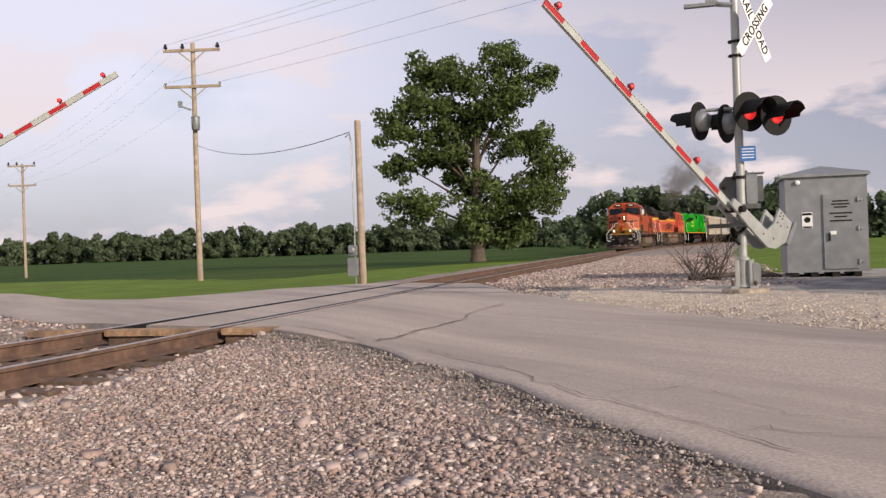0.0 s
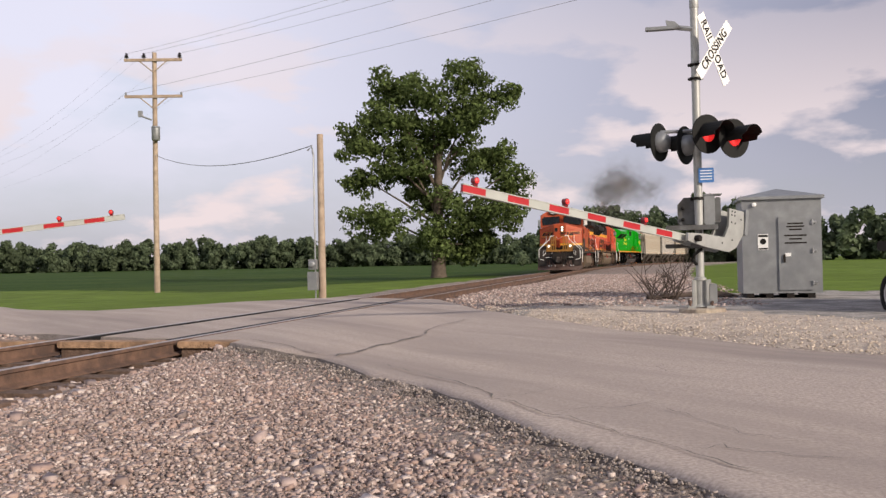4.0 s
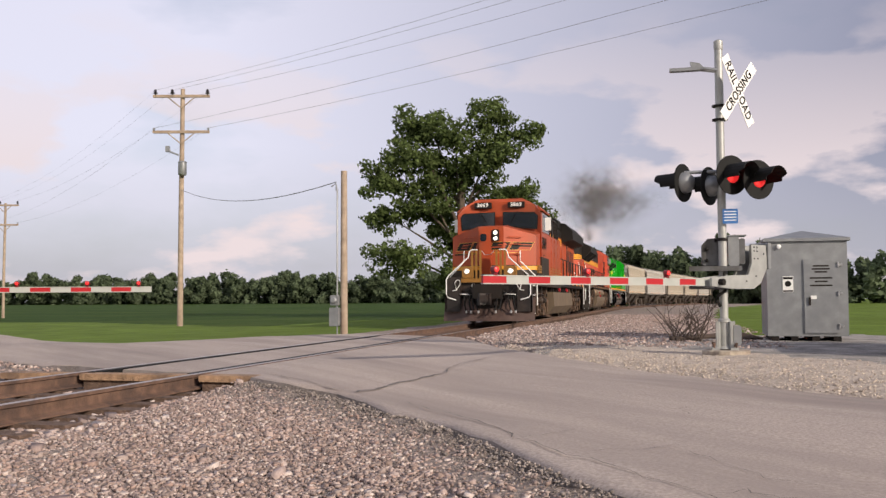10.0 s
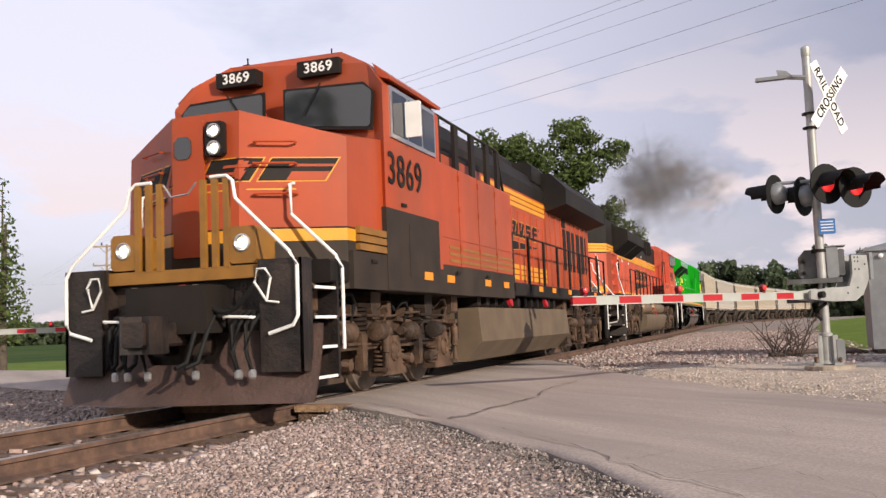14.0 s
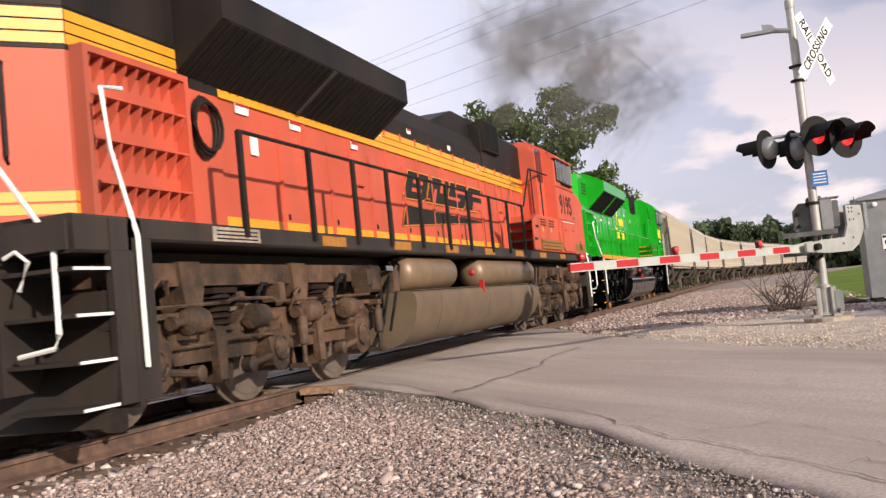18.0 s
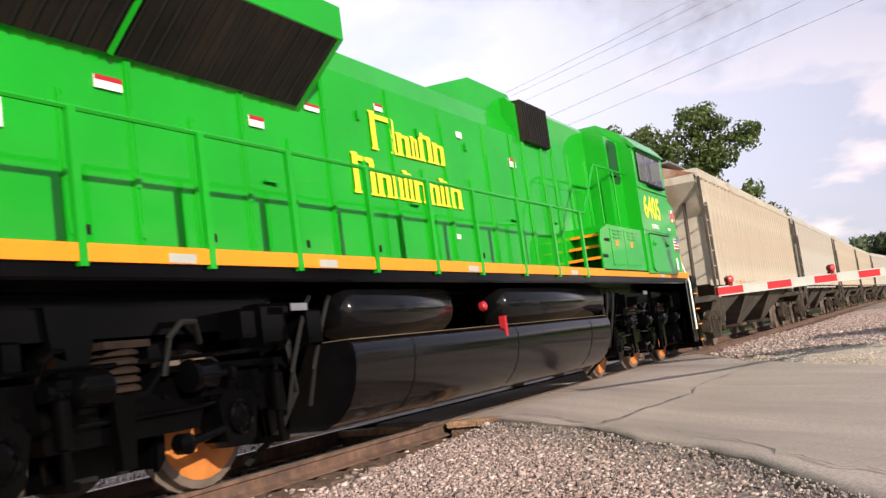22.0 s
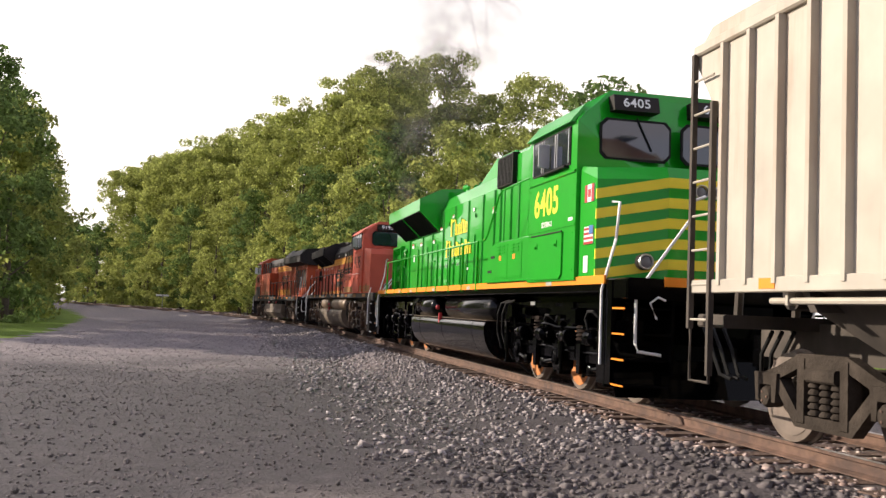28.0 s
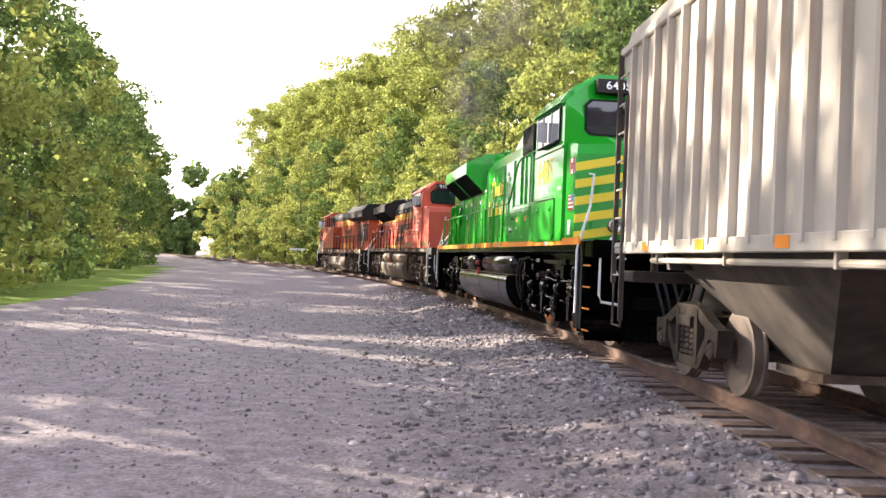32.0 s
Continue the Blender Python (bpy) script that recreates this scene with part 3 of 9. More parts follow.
def build_ground():
    def axis(fine0, fine1, step, far0, far1):
        a = list(np.arange(fine0, fine1, step))
        s, p = step, fine1
        while p < far1:
            a.append(p)
            s *= 1.16
            p += s
        a.append(far1)
        s, p = step, fine0
        while p > far0:
            s *= 1.16
            p -= s
            a.insert(0, max(p, far0))
        return np.array(a)

    xs, ys = axis(-13, 8, 0.3, -1400, 1400), axis(-62, 40, 0.4, -1400, 1600)
    verts = []
    for y in ys:
        for x in xs:
            z = ground_z(x, y) + near_lift(x, y)
            if abs(x) < 125 and abs(y) < 90:
                inside = along(NEAR_EDGE, x) - 0.1 < y < along(FAR_EDGE, x) + 0.1 and -120 < x < 70
                if inside or -120 < x < 70 and abs(x + 6) > 9 and along(NEAR_EDGE, x) - 4 < y < along(FAR_EDGE, x) + 4:
                    z = min(z, road_z(x, y) - 0.06) if abs(x - TX) > 1.7 else -0.24
                z += ripple(x, y)
            verts.append((x, y, z))
    nx = len(xs)
    faces, mi = [], []
    for j in range(len(ys) - 1):
        y = (ys[j] + ys[j + 1]) / 2
        for i in range(nx - 1):
            x = (xs[i] + xs[i + 1]) / 2
            faces.append((j * nx + i, j * nx + i + 1, (j + 1) * nx + i + 1, (j + 1) * nx + i))
            d = x - centre_x(y)
            w = 0.5 * noise.noise(Vector((x * 0.5, y * 0.5, 9))) + 0.3 * noise.noise(Vector((x * 1.7, y * 1.7, 4)))
            if x < TX:
                if -3.6 < d + w * 0.6:
                    k = 0
                elif y < 0:
                    k = 1 if d + 2.5 * w < -9 else 0
                elif y < along(NEAR_EDGE, x) + 0.5:
                    k = 0 if x > -22 else 1
                else:
                    k = 1 if (y - 0.55 * (-x) + w * 2 < 31 or x > -19 and y < 70) else 2
                    if y > 58 + 0.25 * (x + 20):
                        k = 2
            else:
                if d < 3.7 + w * 0.4:
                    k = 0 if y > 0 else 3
                elif y > along(FAR_EDGE, x) - 0.5:
                    # cinder yard round the cabinet, then grass
                    yard = y < 22.6 + 0.2 * x + w
                    k = 4 if yard else (0 if d < 6.2 + 0.045 * y + 0.5 * w else 1)
                    if yard and x > -1.8 and y < along(FAR_EDGE, x) + 5.6 + 1.6 * w - 0.5 * abs(x - 1.0):
                        k = 5
                elif y > 0:
                    k = 0 if x + 2.5 * w < 9 else 1
                else:
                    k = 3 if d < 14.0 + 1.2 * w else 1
            mi.append(k)
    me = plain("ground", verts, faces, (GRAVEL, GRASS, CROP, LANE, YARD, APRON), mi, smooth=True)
    tagged(new("ground", me), "flat ground of gravel, mown grass and crop fields", "ground", kind="structure")


build_ground()


def build_road():
    """Old asphalt, a slab with a broken edge on the camera's side."""
    s = Shape()
    xs = np.concatenate([np.arange(-120, -30, 5.0), np.arange(-30, -12, 1.0), np.arange(-12, 3, 0.22), np.arange(3, 14, 1.0), np.arange(14, 70, 4.0)])
    rows = 26
    pts = {}
    for i, x in enumerate(xs):
        a, b = along(NEAR_EDGE, x), along(FAR_EDGE, x)
        a += 0.2 * noise.noise(Vector((x * 1.1, 3, 0))) + 0.12 * noise.noise(Vector((x * 3.1, 7, 0)))
        b += 0.12 * noise.noise(Vector((x * 1.1, 13, 0)))
        for j in range(rows + 1):
            t = j / rows
            y = a + (b - a) * (t ** 1.3)
            pts[i, j] = len(s.v)
            drop = 0.03 * (1 - smooth_step(0, 0.03, t)) + 0.02 * noise.noise(Vector((x * 0.8, y * 0.8, 2)))
            s.v.append((x, y, road_z(x, y) - drop * (1 if abs(x - TX) > 2.2 else 0.2)))
    for i in range(len(xs) - 1):
        for j in range(rows):
            s.f.append((pts[i, j], pts[i + 1, j], pts[i + 1, j + 1], pts[i, j + 1]))
            s.m.append(0)
    # lip below the near edge, in the dark colour that draws its shadow
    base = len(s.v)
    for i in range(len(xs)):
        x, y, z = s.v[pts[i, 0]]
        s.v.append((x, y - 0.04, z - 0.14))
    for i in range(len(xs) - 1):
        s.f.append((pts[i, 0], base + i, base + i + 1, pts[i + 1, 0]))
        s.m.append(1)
    me = s.mesh("road", ASPHALT, ASPHALT_SHADE)
    me.polygons.foreach_set("use_smooth", np.ones(len(me.polygons), bool))
    return tagged(new("road", me), "cracked old asphalt road over the level crossing", "road", kind="structure")


road = build_road()


def build_track():
    """Two rails on timber ties; each tie near the crossing is a piece of its own."""
    prof = [(-0.075, -0.17), (0.075, -0.17), (0.075, -0.155), (0.012, -0.13), (0.012, -0.045), (0.037, -0.035), (0.037, -0.004), (0.028, 0.0), (-0.028, 0.0), (-0.037, -0.004), (-0.037, -0.035), (-0.012, -0.045), (-0.012, -0.13), (-0.075, -0.155)]
    track = tagged(new("railway_track"), "single railway track of rusty rails on timber ties in ballast", "railway track", kind="structure")
    stations = list(np.arange(-330, -62, 6.0)) + list(np.arange(-62, 46, 3.0)) + list(np.arange(46, 420, 5.0))
    for side in (0.7525, -0.7525):
        s = Shape()
        n = len(prof)
        for k, st in enumerate(stations):
            x, y, a = track_at(st)
            ca, sa = math.cos(a), math.sin(a)
            s.v += [(x + (p + side) * ca, y - (p + side) * sa, z) for p, z in prof]
            if k:
                o = (k - 1) * n
                for i in range(n):
                    s.f.append((o + i, o + (i + 1) % n, o + n + (i + 1) % n, o + n + i))
                    s.m.append(1 if i in (6, 7, 8) else 0)
        part("rail", s, (RAIL_SIDE, RAIL_TOP), track)
    t0 = Shape()
    t0.box(-1.28, 1.28, -0.115, 0.115, -0.32, -0.168, 0.012)
    tie_me = t0.mesh("tie", TIE)
    far = Shape()
    k = 0
    st = -200.0
    while st < 330:
        if not 9.6 < st < 21.0:
            x, y, a = track_at(st)
            if -62 < st < 42:
                o = new("tie", tie_me)
                o.parent = track
                o.matrix_basis = pose(x + random.uniform(-0.04, 0.04), y, random.uniform(-0.012, 0.004), 0, 0, -math.degrees(a) + random.uniform(-1, 1))
            else:
                ca, sa = math.cos(a), math.sin(a)
                c = [(x + p * ca + q * sa, y - p * sa + q * ca) for p, q in ((-1.28, -0.11), (1.28, -0.11), (1.28, 0.11), (-1.28, 0.11))]
                far.prism(c, -0.3, -0.172, "z")
        st += 0.53
    f = part("far_ties", far, TIE, track)
    f["kind"] = "stuff"
    # timbers that close the road on both sides of each rail
    for x0, x1 in ((TX - 1.75, TX - 0.84), (TX - 0.68, TX + 0.68), (TX + 0.84, TX + 1.5)):
        p = Shape()
        p.box(x0, x1, 9.62, 9.86, -0.085, -0.012, 0.015)
        part("crossing_timber", p, PLANK, track, "weathered tan crossing timber")
        # added dark beam, set back, in place of the shadow below the plank
        p = Shape()
        p.box(x0 + 0.03, x1 - 0.03, 9.66, 9.86, -0.22, -0.086)
        part("shadow_beam", p, TIE, track, "dark set-back beam standing in for the shadow under the crossing timber")
    for x0, x1 in ((TX - 0.685, TX - 0.60), (TX + 0.60, TX + 0.685)):
        p = Shape()
        p.box(x0, x1, 9.8, 21.0, -0.06, -0.002)
        part("flangeway", p, RUBBER, track)
    return track


track = build_track()

# ---- stones, trees, woods ----
def stone_field(name, label, spots, mat, size0, size1, flat=0.7, seed=1):
    """Many broken stones as one heap: spots are (x, y, z)."""
    rng = np.random.default_rng(seed)
    bv = np.array([(x, y, z) for x in (-0.75, 0.75) for y in (-0.75, 0.75) for z in (-0.75, 0.75)])
    bf = np.array([(0, 1, 3), (0, 3, 2), (4, 6, 7), (4, 7, 5), (0, 4, 5), (0, 5, 1), (2, 3, 7), (2, 7, 6), (0, 2, 6), (0, 6, 4), (1, 5, 7), (1, 7, 3)])
    spots = np.asarray(spots)
    n = len(spots)
    jit = 1 + rng.uniform(-0.5, 0.4, (n, len(bv), 3))
    size = rng.uniform(size0, size1, (n, 1, 1)) * (0.6 + 0.8 * rng.random((n, 1, 1)) ** 3)
    stretch = rng.uniform(0.7, 1.35, (n, 1, 3)) * np.array([1, 1, flat])
    v = bv[None] * jit * stretch * size
    a, b = rng.uniform(0, math.tau, n), rng.uniform(-0.5, 0.5, n)
    ca, sa, cb, sb = np.cos(a)[:, None], np.sin(a)[:, None], np.cos(b)[:, None], np.sin(b)[:, None]
    y, z = v[..., 1] * cb - v[..., 2] * sb, v[..., 1] * sb + v[..., 2] * cb
    x, y = v[..., 0] * ca - y * sa, v[..., 0] * sa + y * ca
    v = np.stack([x, y, z], -1) + spots[:, None]
    f = bf[None] + (np.arange(n) * len(bv))[:, None, None]
    me = plain(name, v.reshape(-1, 3), f.reshape(-1, 3), (mat,))
    return tagged(new(name, me), label, "gravel", kind="stuff")


def leaf_cloud(lobes, per, size, rng, squash=0.85):
    """Small bent leaf sprays through a set of lobes (x, y, z, radius)."""
    vs, fs, k = [], [], 0
    for x, y, z, r in lobes:
        n = int(per * r * r)
        d = rng.normal(size=(n, 3))
        d /= np.linalg.norm(d, axis=1)[:, None]
        rad = r * (0.45 + 0.55 * rng.random(n) ** 0.5) * (1 + 0.18 * np.sin(d[:, 0] * 5 + x) * np.cos(d[:, 2] * 4 + y))
        rad = np.where(rng.random(n) < 0.12, rad * rng.uniform(1.0, 1.28, n), rad)
        c = d * rad[:, None] * np.array([1, 1, squash]) + np.array([x, y, z])
        s = size * rng.uniform(0.6, 1.4, (n, 1))
        nrm = d + rng.normal(scale=0.55, size=(n, 3))
        nrm /= np.linalg.norm(nrm, axis=1)[:, None]
        t = np.cross(nrm, rng.normal(size=(n, 3)))
        t /= np.linalg.norm(t, axis=1)[:, None]
        b = np.cross(nrm, t)
        q = np.stack([c - t * s, c - b * s * 0.55 + nrm * s * 0.18, c + t * s, c + b * s * 0.55 - nrm * s * 0.12], 1)
        vs.append(q.reshape(-1, 3))
        fs.append(np.arange(n * 4).reshape(-1, 4) + k)
        k += n * 4
    return np.concatenate(vs), np.concatenate(fs)


def tree(name, label, height, lobes, per, size, leaf, seed, trunk_r=0.4, fork=0.3, limbs=None):
    rng = np.random.default_rng(seed)
    t = tagged(new(name), label, "tree", "trees")
    s = Shape()
    top = (0.02 * height, 0, height * 0.72)
    s.tube([(0, 0, -0.3), (0, 0, 0.25), (0.02, 0, height * fork), (0.1, 0, height * 0.5), top], trunk_r * 1.25, 9, trunk_r * 0.3)
    part("trunk", s, BARK, t, smooth=True)
    for k, (x, y, z, r) in enumerate(limbs or lobes):
        if limbs or k % 2 == 0 or r > 2:
            b = Shape()
            z0 = min(max(height * 0.16, z * 0.55), height * 0.55)
            mid = (x * 0.45, y * 0.45, z0 + (z - z0) * 0.55)
            b.tube([(0.02, 0, z0), mid, (x * 0.85, y * 0.85, z)], trunk_r * (0.24 if limbs else 0.38), 6, trunk_r * 0.06)
            part("limb", b, BARK, t, smooth=True)
    v, f = leaf_cloud(lobes, per, size, rng, 0.7)
    c = new("crown", plain("crown", v, f, (leaf,)))
    c.parent = t
    return t


# the large tree beside the track
# leafy masses on its limbs: x, z and the half width and half height of each
MASSES = [(-2.7, 15.0, 2.7, 1.5), (2.5, 15.0, 1.7, 1.5), (5.3, 13.7, 1.5, 0.9), (-2.9, 12.2, 3.1, 1.7), (2.5, 12.3, 2.1, 1.5), (-5.7, 10.2, 1.6, 1.8), (-2.4, 8.8, 2.7, 2.0),
          (-6.0, 7.4, 1.4, 1.1), (3.6, 9.3, 2.6, 1.4), (5.8, 7.5, 1.5, 1.2), (-0.6, 6.2, 2.1, 1.5), (-4.5, 4.4, 2.5, 1.1), (3.0, 4.4, 3.1, 1.6), (2.3, 2.5, 2.5, 1.3), (-0.3, 3.1, 1.6, 1.4),
          (0.2, 10.8, 1.5, 1.5), (-0.3, 13.6, 1.3, 1.1), (5.2, 5.8, 1.8, 0.9)]


def clumps(masses, depth, rng, r0, r1, fill):
    """Small clumps of leaves scattered through flattened masses."""
    out = []
    for x, z, a, c in masses:
        y0 = rng.uniform(-depth, depth) * 0.6
        for _ in range(int(fill * a * c)):
            d = rng.normal(size=3)
            d *= rng.uniform(0.3, 1.18) / np.linalg.norm(d)
            out.append((x + d[0] * a, y0 + d[1] * max(a, 1.6), z + d[2] * c, rng.uniform(r0, r1)))
    return out


rng0 = np.random.default_rng(5)
big = tree("oak_tree", "large spreading dark green tree standing in grass by the track", 16.0, clumps(MASSES, 3.4, rng0, 0.42, 1.0, 13.0), 125, 0.16, LEAF, 3, 0.6, 0.2,
           [(x, float(rng0.uniform(-1.5, 1.5)), z, 1.0) for x, z, a, c in MASSES])
big.matrix_basis = pose(-15.95, 71.7, -0.3, 0, 0, 8)


def wood_lobes(rng, height, width):
    out = []
    n = 13
    for k in range(n):
        z = height * (0.07 + 0.89 * k / (n - 1))
        spread = width * math.sin(math.pi * min(1, 0.25 + 0.72 * k / n)) * 0.62
        a = k * 2.4 + rng.uniform(-0.6, 0.6)
        out.append((math.cos(a) * spread, math.sin(a) * spread, z, width * rng.uniform(0.34, 0.5)))
    out.append((0, 0, height * 0.94, width * 0.36))
    return out


def broken_up(lobes, rng):
    """Each lobe as a dozen smaller clumps on its outside."""
    out = []
    for x, y, z, r in lobes:
        for _ in range(12):
            d = rng.normal(size=3)
            d *= r * rng.uniform(0.6, 1.0) / np.linalg.norm(d)
            out.append((x + d[0], y + d[1], z + d[2] * 0.9, r * rng.uniform(0.2, 0.42)))
    return out


rngw = np.random.default_rng(11)
shapes = [wood_lobes(rngw, h, w) for h, w in ((15.0, 4.4), (24.0, 6.4), (12.5, 4.6), (8.0, 3.9))]
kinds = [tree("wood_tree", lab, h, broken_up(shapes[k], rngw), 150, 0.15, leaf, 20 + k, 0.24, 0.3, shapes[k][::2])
         for k, (h, w, leaf, lab) in enumerate(((15.0, 4.4, LEAF_WOOD, "dark leafy deciduous tree at the edge of the wood"), (24.0, 6.4, LEAF_SUNLIT, "tall deciduous tree in the wood, its leaves coloured pale as if sunlit"),
                                                (12.5, 4.6, LEAF_SUNLIT, "bright green young tree beside the track"), (8.0, 3.9, LEAF_SUNLIT, "bushy green undergrowth tree")))]
spots = []
for k in range(26):
    st = -62.0 - k * 6.0
    x, y, a = track_at(st)
    ca, sa = math.cos(a), math.sin(a)

    def beside(off, dy=0.0):
        return x + off * ca + dy * sa, y - off * sa + dy * ca

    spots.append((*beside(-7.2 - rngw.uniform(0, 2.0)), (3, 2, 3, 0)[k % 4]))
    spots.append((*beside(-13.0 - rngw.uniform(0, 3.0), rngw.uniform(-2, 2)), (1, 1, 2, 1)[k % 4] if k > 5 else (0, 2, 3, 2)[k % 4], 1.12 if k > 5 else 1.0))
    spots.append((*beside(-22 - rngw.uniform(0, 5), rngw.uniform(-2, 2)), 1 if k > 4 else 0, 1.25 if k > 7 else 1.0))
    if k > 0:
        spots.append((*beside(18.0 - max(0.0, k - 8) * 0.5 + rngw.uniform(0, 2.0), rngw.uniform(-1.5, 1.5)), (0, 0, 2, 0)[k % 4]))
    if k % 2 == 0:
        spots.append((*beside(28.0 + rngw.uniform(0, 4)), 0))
    if k > 14:
        spots.append((*beside(-17.0 - rngw.uniform(0, 5), rngw.uniform(-3, 3)), 1, 1.15))
# three trees added east of the lane only to cast shade on the train
for k in range(3):
    spots.append((14.5 + 2.5 * (k % 2), -55.0 - 4.6 * k, (0, 2)[k % 2]))
for x, y, k, *size in spots:
    copy_thing(kinds[k], pose(x, y, -0.45, 0, 0, rngw.uniform(0, 360)) @ Matrix.Scale(size[0] if size else 1.0, 4))
for k, (x, y) in enumerate(((-38, -75), (-40, -58), (-42, -95), (24, -84))):
    kinds[k].matrix_basis = pose(x, y, -0.45, 0, 0, 40 * k)
# tree that shows at the field's edge beyond the road
edge_tree = tree("field_tree", "slender conifer-like tree by the far side of the road", 8.5, [(0, 0, 1.9 + 0.5 * k, 1.25 - 0.085 * k) for k in range(13)], 210, 0.10, LEAF, 41, 0.18)
edge_tree.matrix_basis = pose(-29.5, 30.3, -0.4)


def far_woods(name, x0, y0, x1, y1, height, depth, n, size, seed, leaf):
    rng = np.random.default_rng(seed)
    lob = []
    for k in range(n):
        t = (k + rng.random()) / n
        h = height * (0.58 + 0.34 * rng.random() + 0.2 * math.sin(k * 0.55 + seed) * math.sin(k * 0.17))
        x, y = x0 + (x1 - x0) * t + rng.normal() * 2, y0 + (y1 - y0) * t + rng.uniform(0, depth)
        r = h * 0.17
        for q in range(11):
            lob.append((x + rng.normal() * r * (0.8 + 0.24 * q), y + rng.normal() * r, h - r * (1 + q * 0.46) - 0.3, r * rng.uniform(0.55, 1.15)))
    v, f = leaf_cloud(lob, 16 / size ** 2, size, rng, 1.0)
    ob = new(name, plain(name, v, f, (leaf,)))
    tagged(ob, "distant dark green belt of trees behind the fields", "woods", kind="stuff")


far_woods("far_woods", -14, 196, 12, 190, 15, 8, 10, 0.45, 21, LEAF_DARK)
far_woods("far_woods", -420, 395, -5, 430, 15.5, 25, 240, 0.8, 7, LEAF_DARK)
far_woods("far_woods", -5, 185, 150, 150, 12.5, 18, 70, 0.65, 8, LEAF_DARK)
far_woods("far_woods", -40, 330, 30, 300, 14, 18, 22, 1.0, 9, LEAF_DARK)
far_woods("far_woods", -700, 300, -400, 420, 13, 25, 30, 1.6, 10, LEAF_DARK)
far_woods("far_woods", -90, -300, 190, -250, 24, 20, 40, 1.0, 15, LEAF_WOOD)
far_woods("far_woods", 150, 150, 300, -40, 13, 18, 34, 1.4, 12, LEAF_DARK)

# gravel between the camera and the road, ballast shoulders, pale chips at the signal
rg = np.random.default_rng(2)


def scatter(n, x0, x1, y0, y1, keep):
    p = np.stack([rg.uniform(x0, x1, n), rg.uniform(y0, y1, n)], 1)
    return [(x, y, ground_z(x, y) + near_lift(x, y) + ripple(x, y) + rg.uniform(-0.006, 0.012)) for x, y in p if keep(x, y)]


near_gravel = scatter(120000, -4.9, 2.2, 2.6, 9.9, lambda x, y: y < along(NEAR_EDGE, x) + 0.05 and x > TX + 1.35)
stone_field("loose_gravel", "loose pinkish grey crushed stone beside the road", [p for p in near_gravel if p[1] < along(NEAR_EDGE, p[0]) - 0.25 - 1.2 * rg.random()], STONES, 0.008, 0.019, seed=3)
stone_field("loose_gravel", "larger broken stones lying on the gravel", scatter(800, -4.6, 1.2, 2.6, 8.2, lambda x, y: y < along(NEAR_EDGE, x) - 1.0), STONES, 0.024, 0.042, seed=35)
west = scatter(9000, -15.0, TX - 1.6, 5.0, 16.0, lambda x, y: y < along(NEAR_EDGE, x) - 0.1)
stone_field("loose_gravel", "pinkish crushed stone between the track and the road", west, STONES, 0.016, 0.034, seed=36)
fine = scatter(60000, -4.5, 2.2, 4.0, 9.9, lambda x, y: along(NEAR_EDGE, x) - 0.2 - 1.3 * rg.random() ** 2 < y < along(NEAR_EDGE, x) - 0.05 + 0.14 * (0.5 + noise.noise(Vector((x * 1.7, 2, 8)))) * rg.random() and x > TX + 1.35)
stone_field("fine_gravel", "fine grey chippings at the crumbling edge of the road", fine, FINE_STONES, 0.005, 0.013, seed=33)
shoulder = scatter(10000, TX + 1.3, TX + 5.2, -22, 3, lambda x, y: rg.random() > (x - TX - 3.0) / 2.2)
far_shoulder = scatter(15000, TX + 1.3, TX + 5.2, -85, -21, lambda x, y: rg.random() > (x - TX - 3.0) / 2.2)
stone_field("ballast_shoulder", "light grey crushed ballast along the rail", far_shoulder, MID_STONES, 0.025, 0.05, seed=14)
stone_field("ballast_shoulder", "grey crushed ballast along the rail", shoulder, GREY_STONES, 0.025, 0.05, seed=4)
crib = scatter(9000, TX - 1.6, TX + 1.5, -30, 9.5, lambda x, y: abs(abs(x - TX) - 0.75) > 0.1)
stone_field("crib_ballast", "brownish ballast stones between the ties", crib, STONES, 0.025, 0.045, seed=5)
north = scatter(30000, TX + 1.4, TX + 8.2, 17.0, 60, lambda x, y: y > along(FAR_EDGE, x) + 0.2 and rg.random() > (x - TX - 5.0) / 4.0)
stone_field("ballast_bank", "tan and grey ballast bank beside the track", north, STONES, 0.016, 0.034, seed=6)
chips = scatter(60000, -3.0, 5.0, 7.0, 21.0, lambda x, y: along(FAR_EDGE, x) - 0.05 < y < along(FAR_EDGE, x) + 0.3 + 5.2 * rg.random() ** 2)
stone_field("limestone_chips", "pale limestone chips along the road's edge", chips, PALE_STONES, 0.006, 0.014, seed=7)
lane = scatter(17000, -2.6, 6.0, -34, 2.5, lambda x, y: True)
pale_lane = scatter(16000, -4.6, 7.0, -85, -33, lambda x, y: True)
stone_field("lane_gravel", "pale pinkish gravel of the trackside lane", pale_lane, PALE_LANE_STONES, 0.010, 0.026, seed=18)
stone_field("lane_gravel", "fine grey gravel of the trackside lane", lane, GREY_STONES, 0.010, 0.024, seed=8)


